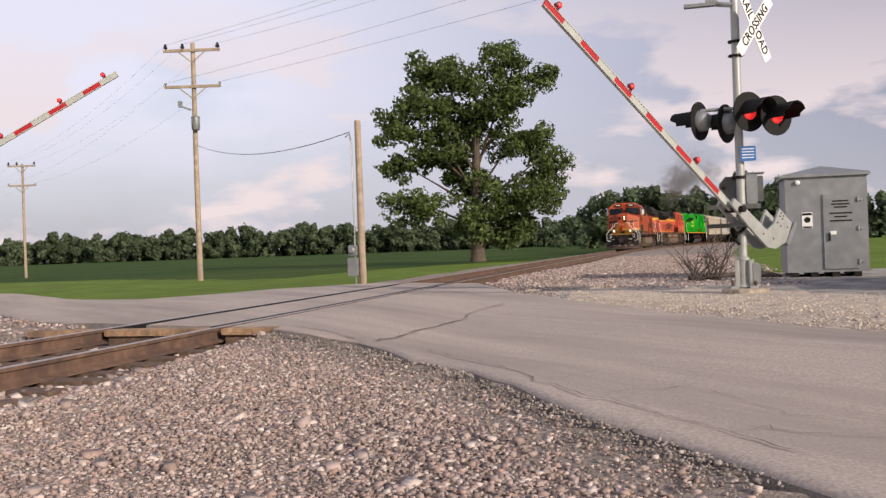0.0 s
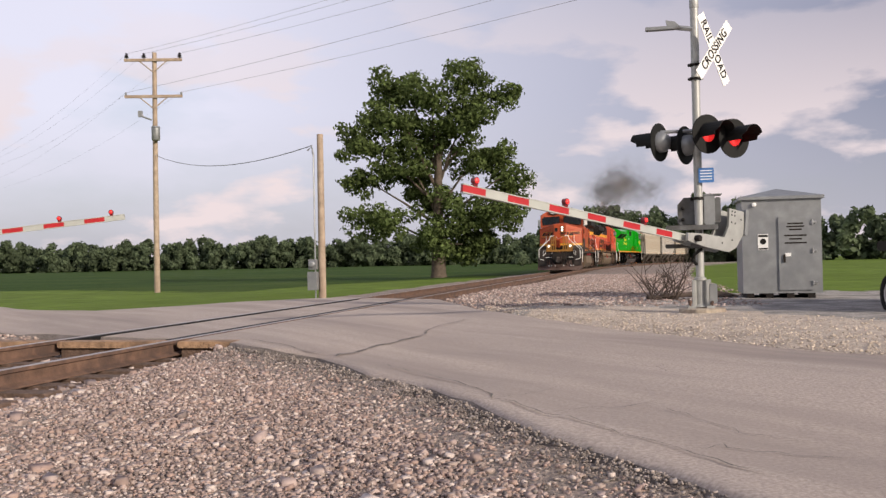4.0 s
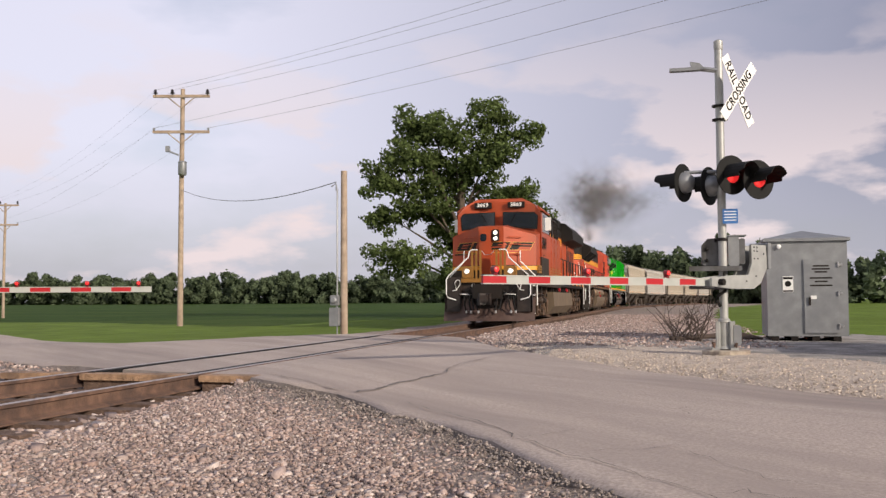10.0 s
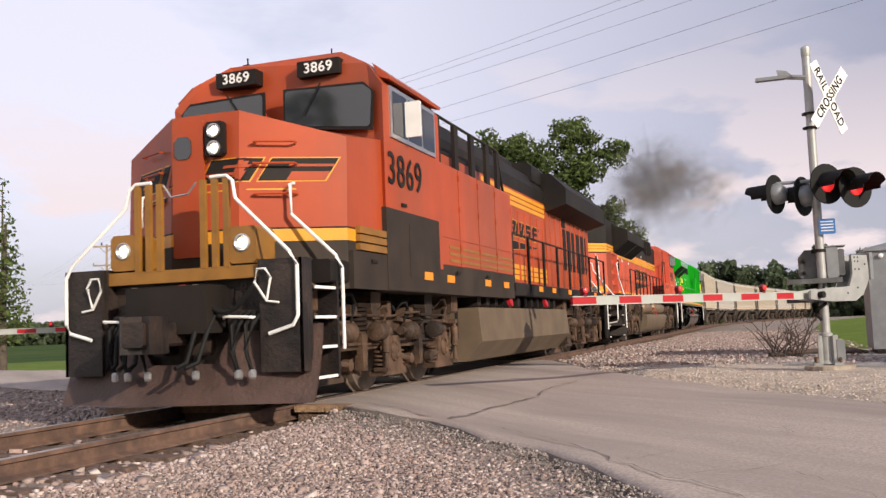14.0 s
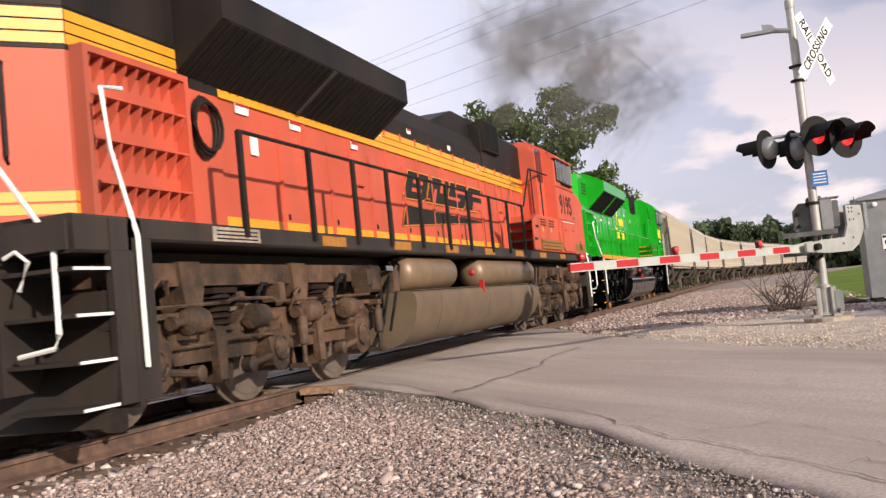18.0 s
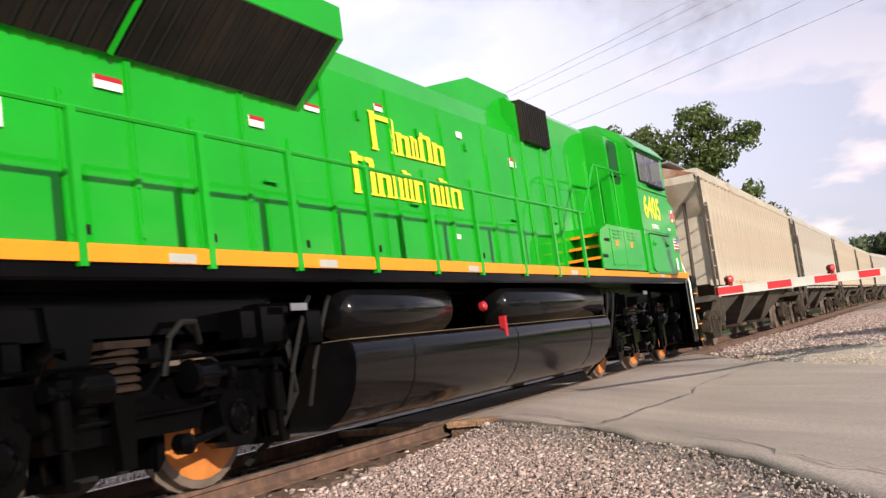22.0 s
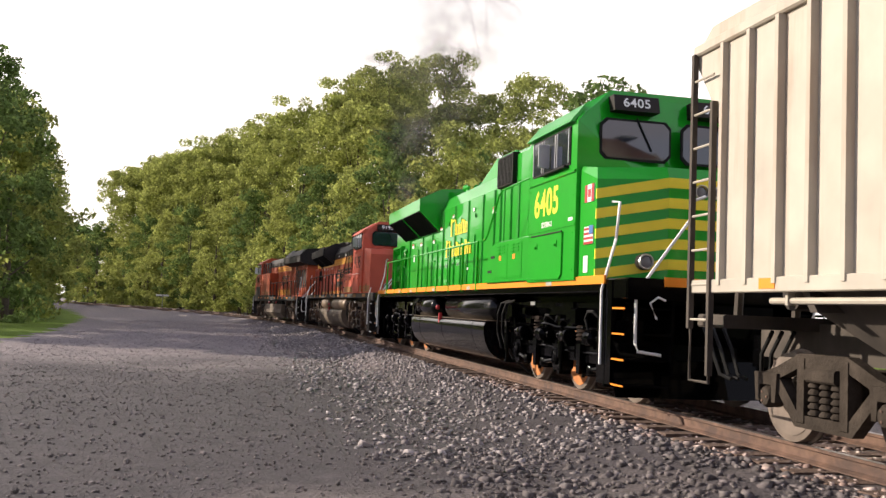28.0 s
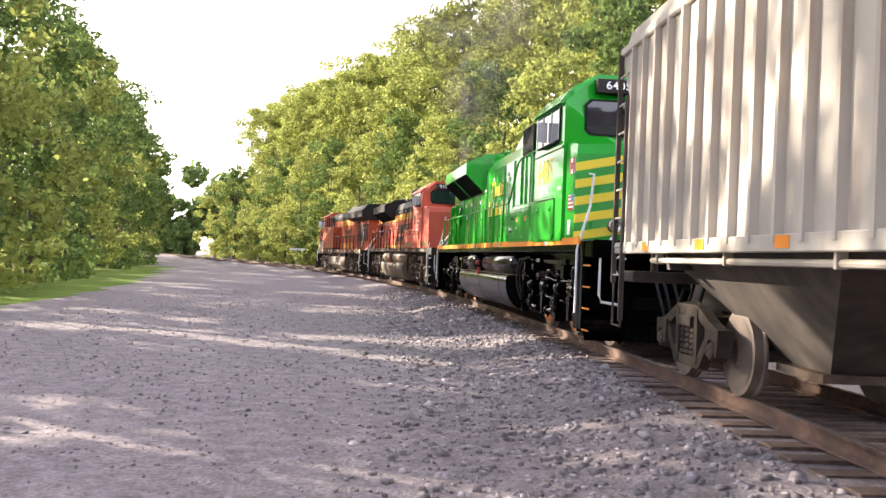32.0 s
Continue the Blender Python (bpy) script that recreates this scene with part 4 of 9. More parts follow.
# ---- utility poles and wires ----
def crossarm_pole(name, label, h, arms, arm_len, r=0.15, gear=True):
    p = tagged(new(name), label, "utility pole", "utility poles")
    s = Shape()
    s.tube([(0, 0, -0.5), (0, 0, h * 0.5), (0.03, 0, h)], r, 12, r * 0.72)
    part("pole_shaft", s, POLE_WOOD, p, smooth=True)
    for k, z in enumerate(arms):
        a = Shape()
        a.box(-arm_len / 2, arm_len / 2, -0.2, -0.1, z - 0.07, z + 0.07, 0.01)
        part("crossarm", a, POLE_WOOD, p)
        for sx in (1, -1):
            b = Shape()
            b.tube([(sx * arm_len * 0.24, -0.17, z - 0.05), (0, -0.15, z - 0.62)], 0.03, 5)
            part("brace", b, POLE_WOOD, p)
        xs = (-0.46, -0.16, 0.46) if k == 0 else (-0.48, 0.48)
        for x in xs:
            i = Shape()
            i.lathe((x * arm_len, -0.15, z + 0.06), (0, 0, 1), [(0.03, 0), (0.04, 0.06), (0.13, 0.07), (0.06, 0.13), (0.11, 0.15), (0.05, 0.22), (0.08, 0.25), (0.03, 0.3)] if k == 0 else [(0.03, 0), (0.05, 0.05), (0.06, 0.12), (0.03, 0.16)], 10)
            part("insulator", i, INSULATOR if k == 0 else GALV, p)
    if gear:
        t = Shape()
        t.lathe((0.12, -0.28, arms[1] - 2.25), (0, 0, 1), [(0.18, 0), (0.21, 0.04), (0.21, 0.62), (0.23, 0.64), (0.2, 0.7), (0.05, 0.74)], 14)
        part("transformer", t, GALV, p, smooth=True)
        c = Shape()
        c.tube([(-0.1, -0.2, arms[1] - 1.2), (-0.5, -0.25, arms[1] - 1.05), (-0.62, -0.25, arms[1] - 0.85)], 0.05, 6)
        c.box(-0.75, -0.55, -0.33, -0.15, arms[1] - 1.05, arms[1] - 0.75, 0.02)
        part("cutout_switch", c, GALV, p)
    return p


HA = 11.75
pole_a = crossarm_pole("utility_pole", "tall weathered wooden utility pole with two crossarms and a transformer", HA + 0.5, (HA + 0.1, HA - 1.75), 2.9)
pole_a.matrix_basis = pose(-24.2, 43.15, -0.5, 0, 0, 14)
pole_b = crossarm_pole("utility_pole", "distant wooden utility pole with two crossarms", 10.0, (9.8, 8.1), 2.4, 0.13, False)
pole_b.matrix_basis = pose(-55.7, 69.35, -0.6, 0, 0, 16)
pole_d = crossarm_pole("utility_pole", "wooden utility pole with two crossarms", HA + 0.5, (HA + 0.1, HA - 1.75), 2.9, gear=False)
pole_d.matrix_basis = pose(35.2, 3.7, -0.5, 0, 0, 14)


def wire(name, a, b, sag, r=0.008, n=14):
    s = Shape()
    a, b = Vector(a), Vector(b)
    s.tube([a.lerp(b, k / n) - Vector((0, 0, 4 * sag * (k / n) * (1 - k / n))) for k in range(n + 1)], r, 4)
    tagged(part(name, s, WIRE, None), "thin overhead power line between poles", "wire", "overhead wires")


def arm_point(pole, x, z):
    return pole.matrix_basis @ Vector((x, -0.15, z))


for x, za, zb in ((-1.33, HA + 0.42, 10.2), (-0.46, HA + 0.42, 10.2), (1.33, HA + 0.42, 10.2), (-1.38, HA - 1.55, 8.3), (1.38, HA - 1.55, 8.3)):
    wire("power_line", arm_point(pole_a, x, za), arm_point(pole_d, x, za), 1.2 if za > HA else 0.8, 0.0065)
    wire("power_line", arm_point(pole_a, x, za), arm_point(pole_b, x * 0.8, zb), 0.8, 0.004)
    wire("power_line", arm_point(pole_b, x * 0.8, zb), (-98 + x, 104, 9), 0.8, 0.004)

service = tagged(new("service_pole"), "short wooden service pole with conduit and meter box", "utility pole", "utility poles")
s = Shape()
s.tube([(0, 0, -0.4), (0, 0, 4.55)], 0.105, 12, 0.085)
part("pole_shaft", s, POLE_WOOD, service, smooth=True)
s = Shape()
s.tube([(-0.16, -0.1, 0.0), (-0.16, -0.1, 4.0), (-0.2, -0.12, 4.2), (-0.32, -0.14, 4.1)], 0.022, 8)
part("conduit", s, GALV, service, smooth=True)
s = Shape()
s.box(-0.32, -0.06, -0.3, -0.12, 0.28, 0.78, 0.02)
part("switch_box", s, GALV, service)
s = Shape()
s.box(-0.3, -0.08, -0.28, -0.12, 0.84, 1.12, 0.02)
s.lathe((-0.19, -0.28, 0.98), (0, -1, 0), [(0.09, 0), (0.09, 0.06), (0.06, 0.09)], 14)
part("electric_meter", s, GALV, service)
service.matrix_basis = pose(-8.68, 24.33, -0.15)
wire("service_drop", (-24.05, 42.9, 6.5), (-8.9, 24.3, 4.1), 0.55, 0.014)
wire("service_drop", (-8.9, 24.3, 4.0), (-8.86, 24.2, 3.85), 0.05, 0.015)


# ---- crossing signals ----
def signal_head(sig, x, y, z, face, lit):
    """One red lamp with round dark backing and hood; face is +1 towards the road's near end."""
    d = (0.62 * face, -0.78 * face, 0) if face > 0 else (-0.88, 0.47, 0)
    s = Shape()
    s.lathe((x, y, z), d, [(0.305, 0.0), (0.305, 0.018), (0.10, 0.022)], 26)
    bg = part("backing", s, RUBBER, sig, "round black backing")
    s = Shape()
    s.lathe((x, y, z), (-d[0], -d[1], 0), [(0.17, 0.0), (0.16, 0.08), (0.1, 0.15), (0.03, 0.17)], 18)
    part("lamp_housing", s, GALV, sig, smooth=True)
    dv = Vector(d).normalized()
    p = Vector((x, y, z)) + dv * 0.02
    s = Shape()
    s.lathe(p, d, [(0.125, 0.0), (0.115, 0.02), (0.07, 0.035)], 20)
    part("lens", s, RED_GLOW if lit else RED, sig, "glowing red lens" if lit else "")
    # hood: open half tube
    side = Vector((-dv.y, dv.x, 0))
    h = Shape()
    n = 12
    vs = []
    for q, (r, a) in enumerate(((0.175, 0.0), (0.165, 0.42), (0.155, 0.42), (0.165, 0.0))):
        for k in range(n + 1):
            t = math.radians(-20 + 220 * k / n)
            off = a * (1 if 0.15 < k / n < 0.85 else 0.75)
            vs.append(p + side * math.cos(t) * r + Vector((0, 0, 1)) * math.sin(t) * r + dv * off)
    fs = []
    for q in range(4):
        for k in range(n):
            a0, b0 = q * (n + 1) + k, ((q + 1) % 4) * (n + 1) + k
            fs.append((a0, a0 + 1, b0 + 1, b0))
    h.add(vs, fs)
    part("hood", h, RUBBER, sig)


def gate_arm(sig, x, y, z, length, lamps, side=-1):
    """Striped arm that swings on its pivot; its own space starts at the pivot, pointing along side * x."""
    arm = new("gate_arm")
    arm.parent = sig
    arm["label"] = "red and white striped gate arm with red lamps"
    n = int(length / 0.41)
    for k in range(n):
        a, b = 0.35 + (length - 0.35) * k / n, 0.35 + (length - 0.35) * (k + 1) / n
        h = 0.054 - 0.008 * k / n
        s = Shape()
        s.box(*sorted((side * a, side * b)), -0.02, 0.02, -h, h)
        part("band", s, RED if k % 2 == 1 else REFLECT_WHITE, arm)
    s = Shape()
    for e in (1, -1):
        h = 0.08
        s.box(*sorted((side * 0.35, side * length)), -0.026, 0.026, e * 0.05 - 0.007, e * 0.05 + 0.007)
    part("edge_strip", s, REFLECT_WHITE, arm)
    for a in lamps:
        s = Shape()
        s.lathe((side * a, -0.02, 0.125), (0, -1, 0), [(0.03, -0.05), (0.046, -0.045), (0.046, 0.02), (0.036, 0.022)], 12)
        s.box(side * a - 0.03, side * a + 0.03, -0.03, 0.03, 0.05, 0.085)
        lamp_ = part("arm_lamp", s, DEEP_RED, arm, "small red lamp on the arm")
        s = Shape()
        s.lathe((side * a, -0.04, 0.125), (0, -1, 0), [(0.034, 0.0), (0.028, 0.012), (0.01, 0.018)], 12)
        part("lens", s, RED_GLOW, lamp_, "glowing red lens")
    # counterweight frame on the other side of the pivot
    for yy in (-0.12, 0.12):
        s = Shape()
        s.prism([(side * 0.5, 0.06), (side * 0.1, 0.10), (-side * 0.45, 0.12), (-side * 0.55, 0.3), (-side * 0.55, 0.6), (-side * 0.95, 0.6), (-side * 0.98, 0.25), (-side * 0.8, 0.0), (-side * 0.6, -0.1), (side * 0.0, -0.10), (side * 0.5, -0.06)], yy - 0.02, yy + 0.02, "y")
        plate = part("arm_bracket", s, ALUMINIUM, arm)
        s = Shape()
        for u, z in ((0.62, 0.56), (0.70, 0.56), (0.62, 0.50), (0.70, 0.50), (0.62, 0.38), (0.72, 0.38), (0.88, 0.46), (0.66, 0.1), (0.4, 0.02)):
            s.lathe((-side * u, yy + (0.021 if yy > 0 else -0.021), z), (0, 1 if yy > 0 else -1, 0), [(0.016, 0), (0.016, 0.003), (0.002, 0.004)], 8)
        part("bolt_hole", s, RUBBER, plate)["kind"] = "stuff"
    s = Shape()
    s.box(*sorted((-side * 0.97, -side * 1.05)), -0.17, 0.17, 0.22, 0.64, 0.015)
    weight = part("counterweight", s, GALV, arm)
    for z in (0.34, 0.52):
        s = Shape()
        s.tube([(-side * 0.90, -0.06, z), (-side * 1.14, -0.06, z)], 0.014, 6)
        part("weight_bolt", s, RAIL_SIDE, weight)
    s = Shape()
    s.tube([(side * 0.3, -0.22, 0), (side * 0.3, 0.22, 0)], 0.05, 8)
    part("pivot_pin", s, BLACK, arm)
    return arm


def crossing_signal(name, label, lights, arm_len, lamps, side, with_sign=True):
    sig = tagged(new(name), label, "crossing signal", "crossing signals")
    s = Shape()
    s.tube([(0, 0, 0.2), (0, 0, 4.9)], 0.065, 16)
    s.lathe((0, 0, 4.75), (0, 0, 1), [(0.066, 0), (0.072, 0.02), (0.072, 0.14), (0.03, 0.17)], 16)
    part("mast", s, ALUMINIUM, sig, smooth=True)
    s = Shape()
    for sx, sy in ((1, 1), (1, -1), (-1, 1), (-1, -1)):
        s.prism([(sx * 0.125, sy * 0.125), (sx * 0.085, sy * 0.125), (sx * 0.06, sy * 0.06), (sx * 0.125, sy * 0.085)], 0.05, 0.46, "z")
        s.box(*sorted((sx * 0.08, sx * 0.2)), *sorted((sy * 0.08, sy * 0.2)), 0.02, 0.06)
    s.lathe((0, 0, 0.04), (0, 0, 1), [(0.13, 0), (0.085, 0.05), (0.085, 0.40), (0.095, 0.42), (0.095, 0.45), (0.07, 0.47)], 16)
    base = part("mast_base", s, ALUMINIUM, sig, "cast four-legged base")
    for sx, sy in ((1, 1), (1, -1), (-1, 1), (-1, -1)):
        s = Shape()
        s.lathe((sx * 0.165, sy * 0.165, 0.0), (0, 0, 1), [(0.014, 0), (0.014, 0.1), (0.024, 0.1), (0.024, 0.13), (0.01, 0.14)], 8)
        part("anchor_bolt", s, RAIL_SIDE, base)
    s = Shape()
    s.lathe((0.02, -0.02, -0.14), (0, 0, 1), [(0.36, 0), (0.36, 0.15), (0.33, 0.165), (0.02, 0.168)], 14)
    part("concrete_footing", s, CONCRETE, sig, "worn round concrete footing")
    s = Shape()
    s.box(0.135, 0.25, -0.08, 0.08, 0.10, 0.40, 0.02)
    jb = part("junction_box", s, GALV, sig)
    s = Shape()
    s.box(0.13, 0.16, -0.06, 0.06, 0.40, 0.47, 0.01)
    part("box_cap", s, ALUMINIUM, jb)
    # gate mechanism: two boxes on shelves clamped to the mast
    s = Shape()
    s.box(-0.31, 0.0, 0.08, 0.46, 1.34, 1.70, 0.03)
    s.prism([(-0.29, 1.69), (-0.02, 1.69), (-0.06, 1.77), (-0.22, 1.77)], 0.1, 0.44, "y")
    mech = part("gate_mechanism", s, SHADED_STEEL, sig, "steel gate drive housing, coloured dark as on its shadowed side")
    for z in (1.42, 1.60):
        s = Shape()
        s.lathe((-0.24, 0.08, z), (0, -1, 0), [(0.03, 0), (0.03, 0.03), (0.015, 0.04)], 8)
        part("cover_bolt", s, BLACK, mech)
    s = Shape()
    s.box(0.085, 0.25, 0.02, 0.38, 1.33, 1.80, 0.02)
    side_ = part("drive_box", s, GALV, sig)
    s = Shape()
    s.box(0.25, 0.34, 0.05, 0.36, 1.36, 1.76, 0.02)
    part("drive_cover", s, SHADED_STEEL, side_)
    s = Shape()
    s.box(0.07, 0.36, 0.0, 0.40, 1.80, 1.815)
    part("drive_lid", s, GALV, side_)
    for x0, x1, y0, y1, z0, z1 in ((-0.50, 0.28, -0.12, 0.42, 1.27, 1.325), (-0.52, 0.16, -0.14, 0.22, 0.985, 1.03)):
        s = Shape()
        s.box(x0, x1, y0, y1, z0, z1)
        s.box(x0, x1, y0, y0 + 0.03, z0 - 0.02, z0)
        part("mechanism_shelf", s, SHADED_STEEL, sig)
    for z in (0.96, 1.25, 1.72):
        s = Shape()
        s.lathe((0, 0, z), (0, 0, 1), [(0.066, 0), (0.085, 0.003), (0.085, 0.045), (0.066, 0.05)], 14)
        s.box(-0.12, 0.12, 0.06, 0.1, z, z + 0.045)
        part("mast_clamp", s, BLACK, sig)
    s = Shape()
    s.tube([(0.02, -0.09, 1.24), (0.0, -0.12, 1.12), (0.06, -0.12, 1.02), (0.02, -0.11, 0.94), (-0.09, -0.09, 0.86), (-0.11, -0.07, 0.78), (-0.05, -0.05, 0.70)], 0.026, 7)
    part("cable_hose", s, RUBBER, sig, smooth=True)
    s = Shape()
    s.tube([(-0.56, 0.0, 2.82), (0.6, 0.0, 2.82)], 0.028, 8)
    s.tube([(0.0, -0.3, 2.72), (0.0, 0.3, 2.72)], 0.03, 8)
    part("lamp_arm", s, GALV, sig)
    for x, y, z, face, lit in lights:
        signal_head(sig, x, y, z, face, lit)
    for z in (3.62, 3.84):
        s = Shape()
        s.lathe((0, 0, z), (0, 0, 1), [(0.066, 0), (0.12, 0.005), (0.12, 0.03), (0.066, 0.035)], 14)
        part("clamp_ring", s, BLACK, sig)
    if with_sign:
        xb = new("crossbuck")
        xb.parent = sig
        xb.matrix_basis = pose(0.28, -0.12, 4.06, 0, 0, 50)
        for ang, words in ((48, "CROSSING"), (-58, "RAIL  ROAD")):
            b = Shape()
            b.box(-0.60, 0.60, -0.004, 0.004, -0.095, 0.095)
            o = part("blade", b, WHITE, xb, "white reflective crossbuck blade")
            o.matrix_basis = pose(0, -0.006 if ang > 0 else 0.006, 0, 0, -ang, 0)
            lettering(words, 0.2, BLACK, xb, pose(0, -0.0145 if ang > 0 else -0.0025, 0, 0, -ang, 0) @ pose(0, 0, 0, 90, 0, 0), "crossbuck_lettering", 0.012, 0.86)
        s = Shape()
        s.box(-0.115, 0.115, -0.09, -0.08, -0.115, 0.115, 0.01)
        o = part("notice_plate", s, BLUE, sig, "small blue notice plate")
        o.matrix_basis = pose(0.12, -0.02, 2.1)
        for k in range(4):
            b = Shape()
            b.box(-0.09, 0.09, -0.094, -0.09, 0.065 - k * 0.045, 0.079 - k * 0.045)
            q = part("notice_line", b, WHITE, sig)
            q.matrix_basis = pose(0.12, -0.02, 2.1)
    # arm lamp on top: a slim light on a bracket
    s = Shape()
    s.tube([(0, -0.02, 4.42), (-0.36, -0.05, 4.47)], 0.04, 6)
    s.box(-0.76, -0.3, -0.12, 0.0, 4.43, 4.48, 0.012)
    s.prism([(-0.42, 4.47), (-0.22, 4.47), (-0.3, 4.55), (-0.44, 4.58)], -0.08, 0.0, "y")
    part("top_lamp", s, GALV, sig)
    arm = gate_arm(sig, 0, 0, 1.07, arm_len, lamps, side)
    return sig, arm


near_signal, near_arm = crossing_signal("crossing_signal", "silver level crossing signal mast with crossbuck, red lamps and gate", [(-0.57, 0.02, 2.66, -1, False), (-0.17, 0.06, 2.6, -1, False), (0.14, -0.28, 2.72, 1, True), (0.53, -0.24, 2.64, 1, True)], 4.95, (1.4, 3.1, 4.75), -1)
near_signal.matrix_basis = pose(0.83, 15.24, 0.0)
far_signal, far_arm = crossing_signal("crossing_signal", "silver level crossing signal mast on the far side of the track", [(-0.4, -0.2, 2.66, 1, True), (0.4, -0.2, 2.66, 1, True), (-0.4, 0.2, 2.66, -1, False), (0.4, 0.2, 2.66, -1, False)], 7.0, (3.0, 4.4, 5.75, 6.75), 1, False)
far_signal.matrix_basis = pose(-16.74, 14.7, -0.05)


# ---- equipment cabinet ----
def build_cabinet():
    c = tagged(new("equipment_cabinet"), "grey galvanised steel signal equipment cabinet on skids", "cabinet")
    w, d, h = 1.52, 1.5, 2.0
    s = Shape()
    s.box(-w / 2, w / 2, -d / 2, d / 2, 0.1, h, 0.0)
    part("body", s, GALV, c)
    s = Shape()
    s.add([(-w / 2 - 0.06, -d / 2 - 0.06, h), (w / 2 + 0.06, -d / 2 - 0.06, h), (w / 2 + 0.06, d / 2 + 0.06, h), (-w / 2 - 0.06, d / 2 + 0.06, h),
           (-w / 2 - 0.06, -d / 2 - 0.06, h + 0.06), (w / 2 + 0.06, -d / 2 - 0.06, h + 0.06), (w / 2 + 0.06, d / 2 + 0.06, h + 0.06), (-w / 2 - 0.06, d / 2 + 0.06, h + 0.06), (0, 0, h + 0.26)],
          [(3, 2, 1, 0), (0, 1, 5, 4), (1, 2, 6, 5), (2, 3, 7, 6), (3, 0, 4, 7), (4, 5, 8), (5, 6, 8), (6, 7, 8), (7, 4, 8)])
    part("roof", s, GALV, c)
    s = Shape()
    s.box(-0.06, 0.58, -d / 2 - 0.03, -d / 2, 0.16, 1.64, 0.008)
    door = part("door", s, GALV, c)
    for z in (0.3, 0.95, 1.52):
        q = Shape()
        q.box(0.56, 0.66, -d / 2 - 0.05, -d / 2 - 0.0, z - 0.02, z + 0.02)
        q.tube([(0.58, -d / 2 - 0.05, z - 0.05), (0.58, -d / 2 - 0.05, z + 0.05)], 0.014, 6)
        part("hinge", q, SILVER, door)
    q = Shape()
    q.box(0.02, 0.06, -d / 2 - 0.06, -d / 2 - 0.03, 0.72, 0.88)
    part("latch", q, BLACK, door)
    q = Shape()
    q.box(0.06, 0.17, -d / 2 - 0.036, -d / 2 - 0.03, 0.84, 0.91)
    part("white_tag", q, WHITE, door)
    for k, (z, wd) in enumerate(((1.5, 0.3), (1.44, 0.34), (1.38, 0.24), (1.26, 0.42), (1.19, 0.24), (1.11, 0.42))):
        q = Shape()
        q.box(0.26 - wd / 2, 0.26 + wd / 2, -d / 2 - 0.034, -d / 2 - 0.03, z - 0.015, z + 0.015)
        part("stencil_line", q, BLACK, door)
    q = Shape()
    q.box(-0.46, -0.26, -d / 2 - 0.012, -d / 2, 0.98, 1.3, 0.003)
    part("warning_notice", q, WHITE, c, "white no-entry notice")
    q = Shape()
    q.box(-0.45, -0.27, -d / 2 - 0.016, -d / 2 - 0.012, 1.24, 1.285)
    q.box(-0.45, -0.27, -d / 2 - 0.016, -d / 2 - 0.012, 0.99, 1.02)
    q.lathe((-0.36, -d / 2 - 0.012, 1.15), (0, -1, 0), [(0.06, 0), (0.06, 0.004), (0.04, 0.004)], 16)
    part("notice_print", q, BLACK, c)
    q = Shape()
    q.lathe((-w / 2 + 0.24, -d / 2 - 0.0, h - 0.1), (0, -1, 0), [(0.045, 0), (0.045, 0.05), (0.02, 0.06)], 12)
    part("vent_cap", q, WHITE, c)
    for x in (-0.62, -0.25, 0.15, 0.55):
        q = Shape()
        q.box(x - 0.07, x + 0.07, -d / 2 + 0.02, d / 2 - 0.02, -0.12, 0.1)
        part("skid", q, BLACK, c)
    c.matrix_basis = pose(2.70, 20.62, -0.04, 0, 0, -1)


build_cabinet()


# ---- dead brush pile by the signal ----
def build_brush():
    rng = random.Random(4)
    b = tagged(new("dead_bush"), "bare dead bush with tangled brown twigs", "bush")
    for k in range(30):
        a = rng.uniform(0, math.tau)
        l = rng.uniform(0.5, 1.25)
        s = Shape()
        p = [(rng.uniform(-0.25, 0.25), rng.uniform(-0.25, 0.25), 0)]
        d = Vector((math.cos(a) * rng.uniform(0.2, 0.9), math.sin(a) * 0.5, rng.uniform(0.35, 1.1))).normalized()
        q = Vector(p[0])
        for j in range(4):
            q = q + d * l / 4
            d = (d + Vector((rng.uniform(-0.35, 0.35), rng.uniform(-0.3, 0.3), rng.uniform(-0.25, 0.2)))).normalized()
            p.append(tuple(q))
        s.tube(p, 0.016, 5, 0.004)
        for j in (2, 3):
            e = Vector(p[j]) + Vector((rng.uniform(-0.3, 0.3), rng.uniform(-0.2, 0.2), rng.uniform(0.02, 0.3)))
            s.tube([p[j], tuple(e)], 0.008, 4, 0.003)
        part("twig", s, TWIG, b)
    for k in range(5):
        s = Shape()
        x = 0.35 + 0.12 * k
        s.tube([(x - 0.7, -0.1 + 0.1 * k, 0.05), (x + 0.1, 0.05 * k, 0.09 + 0.02 * k), (x + 0.6, -0.05, 0.06)], 0.05, 6, 0.03)
        part("fallen_branch", s, TWIG, b)
    b.matrix_basis = pose(0.34, 19.4, -0.03)


build_brush()


